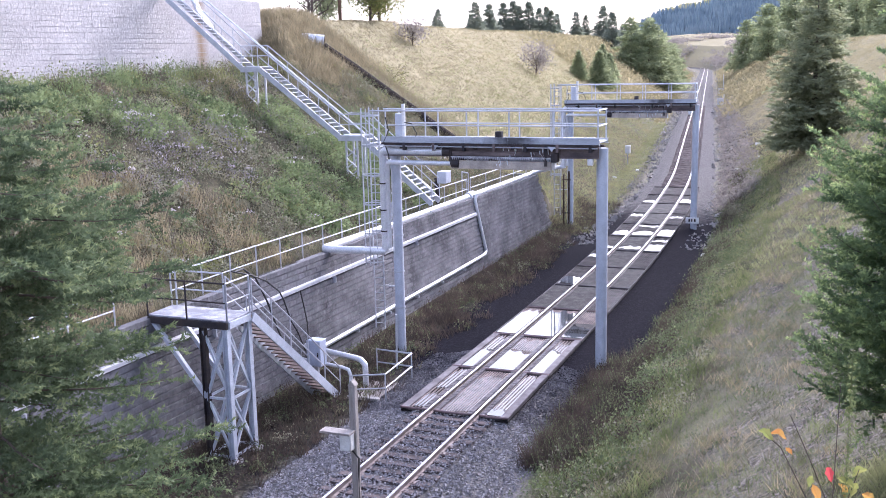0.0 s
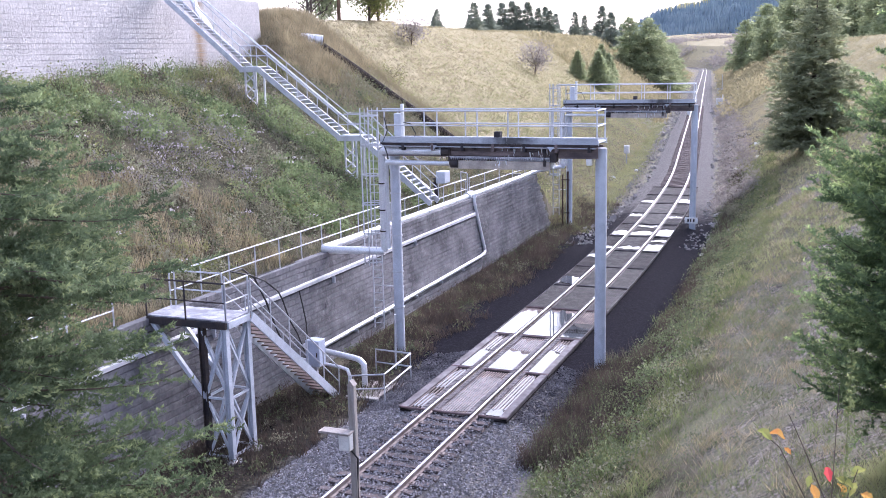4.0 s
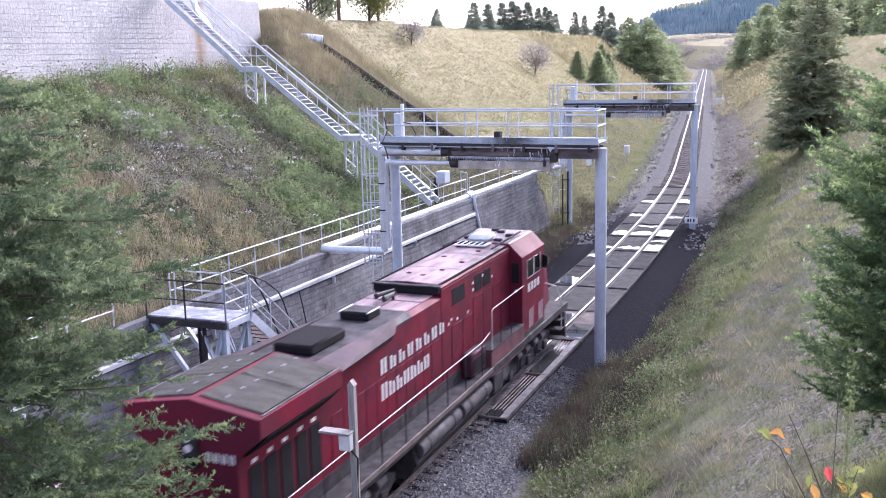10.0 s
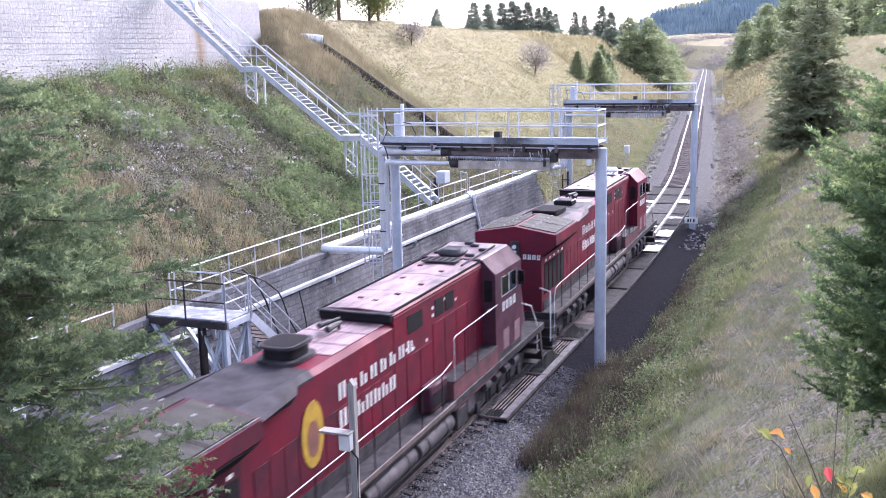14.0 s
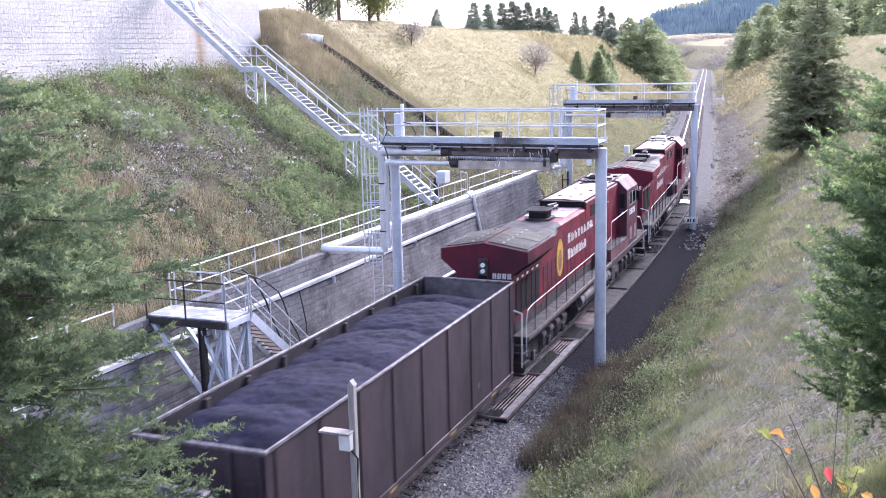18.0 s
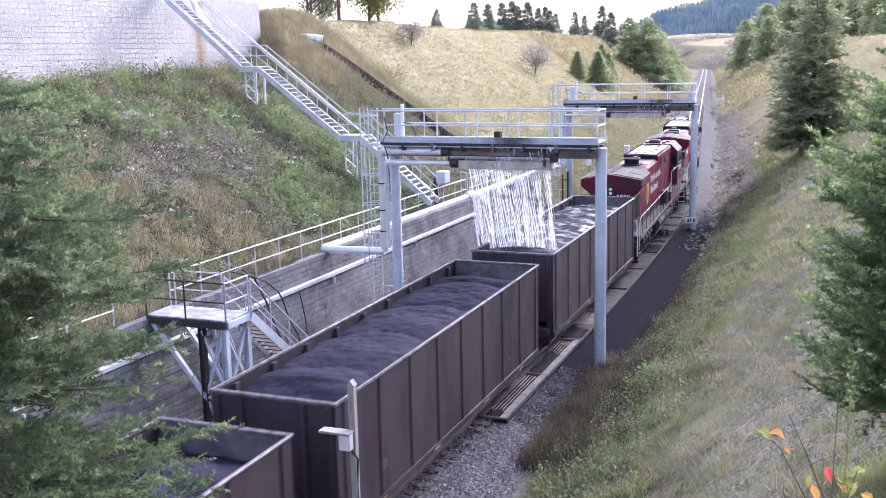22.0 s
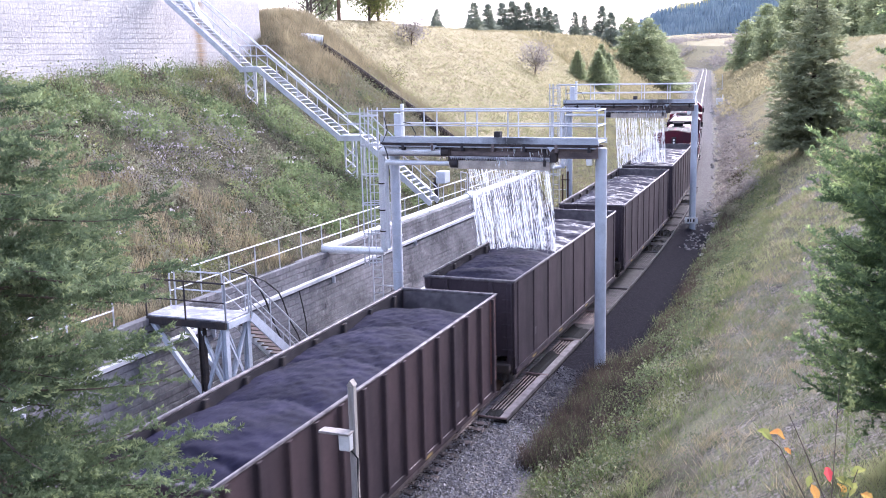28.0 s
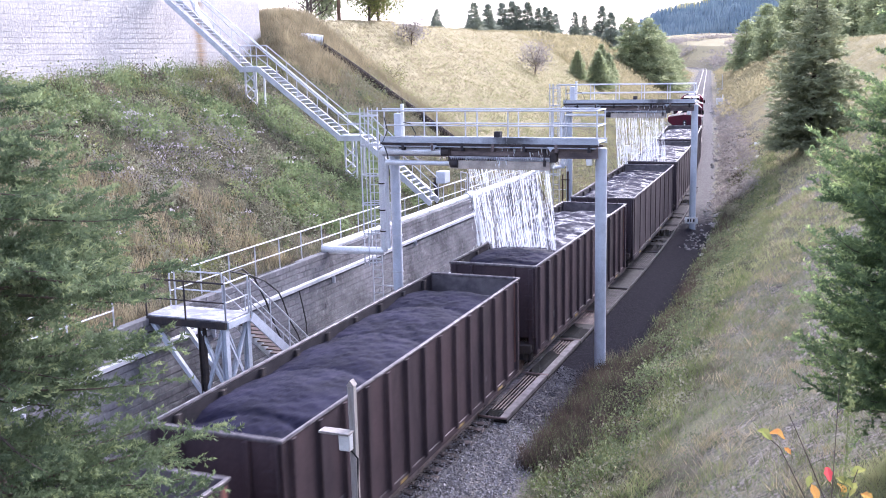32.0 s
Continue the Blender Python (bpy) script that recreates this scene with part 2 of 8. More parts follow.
BLACK_HOSE = mat("black_rubber", (0.02, 0.02, 0.022), (0.03, 0.03, 0.03), 0.55, 0, 3.0, 0.05, 40)
CABINET = mat("blue_grey_cabinet_paint", (0.5, 0.55, 0.66), (0.42, 0.46, 0.55), 0.45, 0.1, 3.0, 0.03, 60)
FLUME = mat("black_corrugated_pipe", (0.03, 0.023, 0.02), (0.05, 0.04, 0.036), 0.9, 0, 2.0, 0.3, 30, spec=0.1)


def leafy(name, c1, c2, rough=0.7, trans=0.4, clump=0.9, leafwise=0.45):
    """Foliage: a tone for each clump and each leaf, some light through it."""
    m = bpy.data.materials.new(name)
    m.use_nodes = True
    N, L = m.node_tree.nodes, m.node_tree.links
    p = N["Principled BSDF"]
    geo = N.new("ShaderNodeNewGeometry")
    tc = N.new("ShaderNodeTexCoord")
    n = N.new("ShaderNodeTexNoise")
    n.inputs["Scale"].default_value, n.inputs["Detail"].default_value = clump, 3
    L.new(tc.outputs["Object"], n.inputs["Vector"])
    ad = N.new("ShaderNodeMath")
    ad.operation = "MULTIPLY_ADD"
    ad.inputs[1].default_value = leafwise
    L.new(geo.outputs["Random Per Island"], ad.inputs[0])
    sb = N.new("ShaderNodeMath")
    sb.operation = "MULTIPLY_ADD"
    sb.inputs[1].default_value, sb.inputs[2].default_value = 2.4, -1.0
    L.new(n.outputs[0], sb.inputs[0]), L.new(sb.outputs[0], ad.inputs[2])
    mx = N.new("ShaderNodeMix")
    mx.data_type = "RGBA"
    mx.inputs[6].default_value, mx.inputs[7].default_value = (*c1, 1), (*c2, 1)
    L.new(ad.outputs[0], mx.inputs[0])
    L.new(mx.outputs[2], p.inputs["Base Color"])
    p.inputs["Roughness"].default_value = rough
    p.inputs["Specular IOR Level"].default_value = 0.25
    tl = N.new("ShaderNodeBsdfTranslucent")
    L.new(mx.outputs[2], tl.inputs[0])
    ms = N.new("ShaderNodeMixShader")
    ms.inputs[0].default_value = trans
    L.new(p.outputs[0], ms.inputs[1]), L.new(tl.outputs[0], ms.inputs[2])
    L.new(ms.outputs[0], N["Material Output"].inputs[0])
    return m


FIR = leafy("fir_needles", (0.07, 0.1, 0.052), (0.225, 0.28, 0.15), trans=0.44, clump=2.2, leafwise=0.3)
FIR_TIP = leafy("young_fir_needles", (0.15, 0.19, 0.09), (0.35, 0.4, 0.2), trans=0.48, clump=2.2, leafwise=0.3)
FIR_BRIGHT = leafy("bright_fir_needles", (0.095, 0.145, 0.068), (0.31, 0.4, 0.18), trans=0.5, clump=1.8, leafwise=0.3)
FIR_BRIGHT_TIP = leafy("bright_young_fir_needles", (0.27, 0.35, 0.13), (0.52, 0.6, 0.27), trans=0.55, clump=1.8, leafwise=0.3)
SPRUCE = leafy("dark_spruce_needles", (0.24, 0.262, 0.155), (0.5, 0.52, 0.32), trans=0.55, clump=0.7)
# far needles are paler: the haze of distance is put into their colour
SKYLINE = leafy("hazy_skyline_needles", (0.2, 0.225, 0.175), (0.4, 0.43, 0.33), trans=0.45, clump=0.3)
PINE_FAR = leafy("far_conifer_needles", (0.235, 0.27, 0.145), (0.5, 0.54, 0.31), trans=0.5, clump=0.35)
AUTUMN = leafy("yellow_green_leaves", (0.13, 0.16, 0.05), (0.25, 0.22, 0.07))
GRASS_GOLD = leafy("dry_golden_grass", (0.315, 0.275, 0.155), (0.43, 0.38, 0.23), 0.85, trans=0.5, clump=0.12, leafwise=0.05)
GRASS_TAN = leafy("dry_tan_grass", (0.16, 0.14, 0.115), (0.4, 0.355, 0.29), 0.8)
GRASS_DUN = leafy("dun_dry_grass", (0.24, 0.21, 0.135), (0.35, 0.305, 0.205), 0.85, trans=0.5, clump=0.15, leafwise=0.06)
GRASS_STRAW = leafy("straw_grass", (0.27, 0.225, 0.135), (0.52, 0.44, 0.28), 0.8, clump=1.0)
GRASS_OLIVE = leafy("olive_brown_grass", (0.125, 0.12, 0.075), (0.29, 0.27, 0.165), 0.85, clump=0.7)
GRASS_FRESH = leafy("yellow_green_grass", (0.24, 0.25, 0.115), (0.4, 0.4, 0.21), 0.85, trans=0.5, clump=0.2, leafwise=0.15)
GRASS_GREEN = leafy("green_grass", (0.115, 0.14, 0.055), (0.28, 0.315, 0.135), 0.8)
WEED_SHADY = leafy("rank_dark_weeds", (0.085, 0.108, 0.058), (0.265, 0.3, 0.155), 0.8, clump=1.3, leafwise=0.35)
WEED = leafy("green_weeds", (0.14, 0.185, 0.085), (0.39, 0.455, 0.225), 0.75, clump=1.3, leafwise=0.35)
WEED_YELLOW = leafy("yellow_green_weeds", (0.18, 0.2, 0.08), (0.36, 0.36, 0.16), 0.8)
WEED_MAUVE = leafy("grey_mauve_seed_heads", (0.2, 0.175, 0.19), (0.42, 0.38, 0.41), 0.85)
WEED_DULL = leafy("dull_olive_weeds", (0.17, 0.165, 0.115), (0.4, 0.385, 0.275), 0.8)
BROWN_WEED = leafy("brown_dry_weeds", (0.095, 0.075, 0.06), (0.21, 0.165, 0.13), 0.85)
DARK_BROWN_WEED = leafy("dark_brown_dead_weeds", (0.052, 0.041, 0.036), (0.135, 0.104, 0.085), 0.85)
# paler than the near brown weeds, with far haze put into the colour
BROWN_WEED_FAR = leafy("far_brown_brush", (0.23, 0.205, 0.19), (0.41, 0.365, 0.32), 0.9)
FLOWER = leafy("pale_wildflowers", (0.46, 0.4, 0.46), (0.68, 0.64, 0.62), 0.8)
LEAF_RED = leafy("red_leaf", (0.55, 0.07, 0.09), (0.6, 0.12, 0.1))
LEAF_ORANGE = leafy("orange_yellow_leaf", (0.5, 0.2, 0.06), (0.5, 0.36, 0.1))
LEAF_GREEN = leafy("yellowing_green_leaf", (0.22, 0.27, 0.08), (0.4, 0.36, 0.12))


def stained(m, axis, centre, scale, wide, lo, hi, colour):
    """A stain of its own shape, spreading from a line across one axis of the world."""
    N, L = m.node_tree.nodes, m.node_tree.links
    p = N["Principled BSDF"]
    src = p.inputs["Base Color"].links[0].from_socket
    tc = N.new("ShaderNodeNewGeometry")
    sp = N.new("ShaderNodeSeparateXYZ")
    L.new(tc.outputs["Position"], sp.inputs[0])
    ab = N.new("ShaderNodeMath")
    ab.operation = "ABSOLUTE"
    sh = N.new("ShaderNodeMath")
    sh.operation = "ADD"
    sh.inputs[1].default_value = -centre
    L.new(sp.outputs[axis], sh.inputs[0]), L.new(sh.outputs[0], ab.inputs[0])
    n = N.new("ShaderNodeTexNoise")
    n.inputs["Scale"].default_value, n.inputs["Detail"].default_value = scale, 5
    L.new(tc.outputs["Position"], n.inputs["Vector"])
    ad = N.new("ShaderNodeMath")
    ad.operation = "MULTIPLY_ADD"
    ad.inputs[1].default_value = wide
    L.new(n.outputs[0], ad.inputs[0]), L.new(ab.outputs[0], ad.inputs[2])
    mr = N.new("ShaderNodeMapRange")
    mr.inputs[1].default_value, mr.inputs[2].default_value, mr.inputs[3].default_value, mr.inputs[4].default_value = lo, hi, 0.9, 0.0
    L.new(ad.outputs[0], mr.inputs[0])
    mx = N.new("ShaderNodeMix")
    mx.data_type = "RGBA"
    mx.inputs[7].default_value = (*colour, 1)
    L.new(mr.outputs[0], mx.inputs[0]), L.new(src, mx.inputs[6])
    L.new(mx.outputs[2], p.inputs["Base Color"])
    return m


TOE_BOARD = stained(mat("sooty_grey_toe_board", (0.5, 0.52, 0.57), (0.36, 0.38, 0.42), 0.55, 0.15, 2.2, 0.15, 30, stretch=(0.5, 1, 2)), 0, -0.1, 3.0, 1.6, 0.9, 2.0, (0.03, 0.029, 0.032))
RUST_BLOCK = stained(split_face("rust_stained_block", (0.565, 0.53, 0.522), (0.475, 0.446, 0.438), (0.635, 0.605, 0.595), 0.018), 1, 21.0, 0.8, 0.9, 0.45, 1.15, (0.3, 0.2, 0.11))


def coal_material():
    """Dull crushed coal; past the first spray bar it is wet and shines in patches."""
    # the blue in both tones stands in for skylight on black coal
    m = mat("crushed_coal", (0.0165, 0.0152, 0.037), (0.0072, 0.0067, 0.018), 0.85, 0, 1.2, 0.9, 9.0, spec=0.14)
    N, L = m.node_tree.nodes, m.node_tree.links
    p = N["Principled BSDF"]
    geo = N.new("ShaderNodeNewGeometry")
    sp = N.new("ShaderNodeSeparateXYZ")
    L.new(geo.outputs["Position"], sp.inputs[0])
    wet = N.new("ShaderNodeMapRange")
    wet.inputs[1].default_value, wet.inputs[2].default_value = 6.6, 8.2
    L.new(sp.outputs[1], wet.inputs[0])
    tc = N.new("ShaderNodeTexCoord")
    n = N.new("ShaderNodeTexNoise")
    n.inputs["Scale"].default_value, n.inputs["Detail"].default_value = 1.7, 4
    L.new(tc.outputs["Object"], n.inputs["Vector"])
    pr = N.new("ShaderNodeMapRange")
    pr.inputs[1].default_value, pr.inputs[2].default_value = 0.47, 0.6
    L.new(n.outputs[0], pr.inputs[0])
    mu = N.new("ShaderNodeMath")
    mu.operation = "MULTIPLY"
    L.new(wet.outputs[0], mu.inputs[0]), L.new(pr.outputs[0], mu.inputs[1])
    rg = N.new("ShaderNodeMapRange")
    rg.inputs[3].default_value, rg.inputs[4].default_value = 0.85, 0.1
    L.new(mu.outputs[0], rg.inputs[0])
    L.new(rg.outputs[0], p.inputs["Roughness"])
    bp = [n for n in N if n.bl_idname == "ShaderNodeBump"][0]
    bs = N.new("ShaderNodeMapRange")
    bs.inputs[3].default_value, bs.inputs[4].default_value = 0.9, 0.5
    L.new(mu.outputs[0], bs.inputs[0])
    L.new(bs.outputs[0], bp.inputs["Strength"])
    return m


COAL = coal_material()


def ground_material():
    """Soil and thatch, gravel by the track and coal dust, laid out by the sheet's own layers."""
    m = bpy.data.materials.new("ground_soil_gravel")
    m.use_nodes = True
    N, L = m.node_tree.nodes, m.node_tree.links
    p = N["Principled BSDF"]
    tc = N.new("ShaderNodeTexCoord")
    at = N.new("ShaderNodeAttribute")
    at.attribute_name = "layers"
    sp = N.new("ShaderNodeSeparateColor")
    L.new(at.outputs["Color"], sp.inputs[0])

    def nz(scale, detail=4):
        n = N.new("ShaderNodeTexNoise")
        n.inputs["Scale"].default_value, n.inputs["Detail"].default_value = scale, detail
        L.new(tc.outputs["Object"], n.inputs["Vector"])
        return n.outputs[0]

    def blend(f, a, b):
        x = N.new("ShaderNodeMix")
        x.data_type = "RGBA"
        for sock, v in ((x.inputs[0], f), (x.inputs[6], a), (x.inputs[7], b)):
            if isinstance(v, tuple):
                sock.default_value = (*v, 1)
            else:
                L.new(v, sock)
        return x.outputs[2]

    def rng(v, a, b):
        r = N.new("ShaderNodeMapRange")
        r.inputs[1].default_value, r.inputs[2].default_value = a, b
        L.new(v, r.inputs[0])
        return r.outputs[0]

    def edge(v, w):
        """A layer's edge broken up by noise."""
        a = N.new("ShaderNodeMath")
        a.operation = "MULTIPLY_ADD"
        a.inputs[1].default_value = 0.5
        L.new(w, a.inputs[0]), L.new(v, a.inputs[2])
        return rng(a.outputs[0], 0.6, 0.9)

    n_big, n_mid, n_fine = nz(0.18), nz(1.3), nz(14, 6)
    fleck = N.new("ShaderNodeTexVoronoi")
    fleck.inputs["Scale"].default_value = 16
    L.new(tc.outputs["Object"], fleck.inputs["Vector"])
    fk = N.new("ShaderNodeSeparateColor")
    L.new(fleck.outputs["Color"], fk.inputs[0])
    thatch = blend(rng(fk.outputs[0], 0.2, 0.9), (0.085, 0.074, 0.066), (0.29, 0.26, 0.23))
    dry = blend(rng(n_mid, 0.4, 0.68), thatch, (0.19, 0.18, 0.115))
    dry = blend(rng(n_big, 0.5, 0.75), dry, (0.16, 0.155, 0.095))
    gold = blend(rng(n_mid, 0.35, 0.65), (0.27, 0.235, 0.14), (0.36, 0.315, 0.195))
    dry = blend(at.outputs["Alpha"], dry, gold)
    # soil under plants is darkened to paint the shade in their gaps
    green = blend(rng(n_mid, 0.4, 0.65), (0.06, 0.058, 0.038), (0.125, 0.108, 0.076))
    c = blend(edge(sp.outputs[1], n_mid), dry, green)
    vo = N.new("ShaderNodeTexVoronoi")
    vo.inputs["Scale"].default_value = 13
    L.new(tc.outputs["Object"], vo.inputs["Vector"])
    sc = N.new("ShaderNodeSeparateColor")
    L.new(vo.outputs["Color"], sc.inputs[0])
    gravel = blend(sc.outputs[0], (0.075, 0.07, 0.068), (0.19, 0.178, 0.172))
    c = blend(edge(sp.outputs[0], n_mid), c, gravel)
    dust = blend(rng(fk.outputs[1], 0.6, 1.0), (0.0045, 0.0042, 0.0085), (0.017, 0.0155, 0.0225))
    n_rag = N.new("ShaderNodeMath")
    n_rag.operation = "ADD"
    L.new(n_mid, n_rag.inputs[0])
    half = N.new("ShaderNodeMath")
    half.operation = "MULTIPLY_ADD"
    half.inputs[1].default_value, half.inputs[2].default_value = 0.9, -0.45
    L.new(nz(5, 5), half.inputs[0]), L.new(half.outputs[0], n_rag.inputs[1])
    c = blend(edge(sp.outputs[2], n_rag.outputs[0]), c, dust)
    hs = N.new("ShaderNodeHueSaturation")
    vr = N.new("ShaderNodeMapRange")
    vr.inputs[1].default_value, vr.inputs[2].default_value, vr.inputs[3].default_value, vr.inputs[4].default_value = 0.3, 0.7, 0.7, 1.25
    L.new(n_fine, vr.inputs[0]), L.new(vr.outputs[0], hs.inputs["Value"]), L.new(c, hs.inputs["Color"])
    L.new(hs.outputs[0], p.inputs["Base Color"])
    p.inputs["Roughness"].default_value = 0.95
    p.inputs["Specular IOR Level"].default_value = 0.04
    bp = N.new("ShaderNodeBump")
    bp.inputs["Strength"].default_value, bp.inputs["Distance"].default_value = 0.6, 0.08
    L.new(n_fine, bp.inputs["Height"]), L.new(bp.outputs[0], p.inputs["Normal"])
    return m


GROUND = ground_material()


# ---- mesh tools ----
class Geo:
    """Vertices and faces of one mesh."""

    def __init__(self):
        self.v, self.f = [], []

    def add(self, vs, fs):
        o = len(self.v)
        self.v += [tuple(p) for p in vs]
        self.f += [tuple(i + o for i in f) for f in fs]
        return self

    def box(self, x0, x1, y0, y1, z0, z1, ch=0.0, m=None):
        """A box with chamfered edges."""
        if ch <= 0:
            vs = [(x, y, z) for z in (z0, z1) for y in (y0, y1) for x in (x0, x1)]
            fs = [(0, 2, 3, 1), (4, 5, 7, 6), (0, 1, 5, 4), (2, 6, 7, 3), (0, 4, 6, 2), (1, 3, 7, 5)]
        else:
            vs = []
            for z, sz in ((z0, 1), (z1, -1)):
                for y, sy in ((y0, 1), (y1, -1)):
                    for x, sx in ((x0, 1), (x1, -1)):
                        vs += [(x, y + sy * ch, z + sz * ch), (x + sx * ch, y, z + sz * ch), (x + sx * ch, y + sy * ch, z)]
            q = lambda c, k: c * 3 + k
            fs = [(q(0, 0), q(4, 0), q(6, 0), q(2, 0)), (q(1, 0), q(3, 0), q(7, 0), q(5, 0)),
                  (q(0, 1), q(1, 1), q(5, 1), q(4, 1)), (q(2, 1), q(6, 1), q(7, 1), q(3, 1)),
                  (q(0, 2), q(2, 2), q(3, 2), q(1, 2)), (q(4, 2), q(5, 2), q(7, 2), q(6, 2))]
            for a, b, k, l in ((0, 1, 1, 2), (2, 3, 1, 2), (4, 5, 1, 2), (6, 7, 1, 2), (0, 2, 0, 2), (1, 3, 0, 2), (4, 6, 0, 2), (5, 7, 0, 2),
                               (0, 4, 0, 1), (1, 5, 0, 1), (2, 6, 0, 1), (3, 7, 0, 1)):
                fs.append((q(a, k), q(b, k), q(b, l), q(a, l)))
            for c in range(8):
                fs.append((q(c, 0), q(c, 1), q(c, 2)))
        if m is not None:
            vs = [m @ Vector(p) for p in vs]
        return self.add(vs, fs)

    def bar(self, p0, p1, w, h=None, up=(0, 0, 1)):
        """A rectangular bar from p0 to p1."""
        p0, p1 = Vector(p0), Vector(p1)
        d = (p1 - p0).normalized()
        u = Vector(up)
        if abs(d.dot(u)) > 0.97:
            u = Vector((0, 1, 0))
        s = d.cross(u).normalized() * (w / 2)
        t = s.cross(d).normalized() * ((h or w) / 2)
        vs = [p + a * s + b * t for p in (p0, p1) for a, b in ((-1, -1), (1, -1), (1, 1), (-1, 1))]
        return self.add(vs, [(0, 1, 2, 3), (7, 6, 5, 4), (0, 4, 5, 1), (1, 5, 6, 2), (2, 6, 7, 3), (3, 7, 4, 0)])

    def tube(self, pts, r, n=8, r1=None):
        """A round tube along a line of points."""
        pts = [Vector(p) for p in pts]
        k = len(pts)
        vs = []
        ref = None
        for i, p in enumerate(pts):
            d = (pts[min(i + 1, k - 1)] - pts[max(i - 1, 0)]).normalized()
            if ref is None:
                ref = d.orthogonal().normalized()
            ref = (ref - d * ref.dot(d)).normalized()
            s = d.cross(ref)
            rad = r if r1 is None else r + (r1 - r) * i / max(1, k - 1)
            if 0 < i < k - 1:
                c = (pts[i] - pts[i - 1]).normalized().dot(d)
                rad /= max(c, 0.6)
            vs += [p + rad * (math.cos(a) * ref + math.sin(a) * s) for a in (2 * math.pi * j / n for j in range(n))]
        fs = [(i * n + j, i * n + (j + 1) % n, (i + 1) * n + (j + 1) % n, (i + 1) * n + j) for i in range(k - 1) for j in range(n)]
        fs += [tuple(range(n - 1, -1, -1)), tuple((k - 1) * n + j for j in range(n))]
        return self.add(vs, fs)

    def prism(self, outline, a, b, axis="y"):
        """An outline (pairs) pushed from a to b along an axis: x: pairs are y, z; y: x, z; z: x, y."""
        n = len(outline)
        put = {"x": lambda p, s: (s, p[0], p[1]), "y": lambda p, s: (p[0], s, p[1]), "z": lambda p, s: (p[0], p[1], s)}[axis]
        vs = [put(p, s) for s in (a, b) for p in outline]
        fs = [(i, (i + 1) % n, n + (i + 1) % n, n + i) for i in range(n)] + [tuple(range(n - 1, -1, -1)), tuple(range(n, 2 * n))]
        return self.add(vs, fs)


def mesh_of(name, g, material):
    me = bpy.data.meshes.new(name)
    me.from_pydata(g.v, [], g.f)
    me.materials.append(material)
    return me


def tidy(me, smooth=True):
    bm = bmesh.new()
    bm.from_mesh(me)
    bmesh.ops.recalc_face_normals(bm, faces=bm.faces)
    bm.to_mesh(me)
    bm.free()
    if smooth:
        me.shade_smooth()
        me.set_sharp_from_angle(angle=radians(38))
    return me


def root_of(ob):
    while ob.parent:
        ob = ob.parent
    return ob


def part(name, g, material, parent=None, label="", fix=True):
    """Links a mesh, given in world space, as one part under parent."""
    if parent is not None:
        inv = root_of(parent).matrix_basis.inverted()
        g.v = [tuple(inv @ Vector(p)) for p in g.v]
    me = mesh_of(name, g, material)
    if fix:
        tidy(me)
    ob = new(name, me)
    ob.parent = parent
    if label:
        ob["label"] = label
    return ob


def thing(name, at, label, category, group="", kind=""):
    ob = new(name)
    ob.empty_display_size = 0.3
    ob.matrix_basis = Matrix.Translation(at)
    return tagged(ob, label, category, group, kind)


# ---- ground ----
def spread(stops):
    out = []
    for a, b, s in stops:
        out += list(np.arange(a, b, s))
    return out


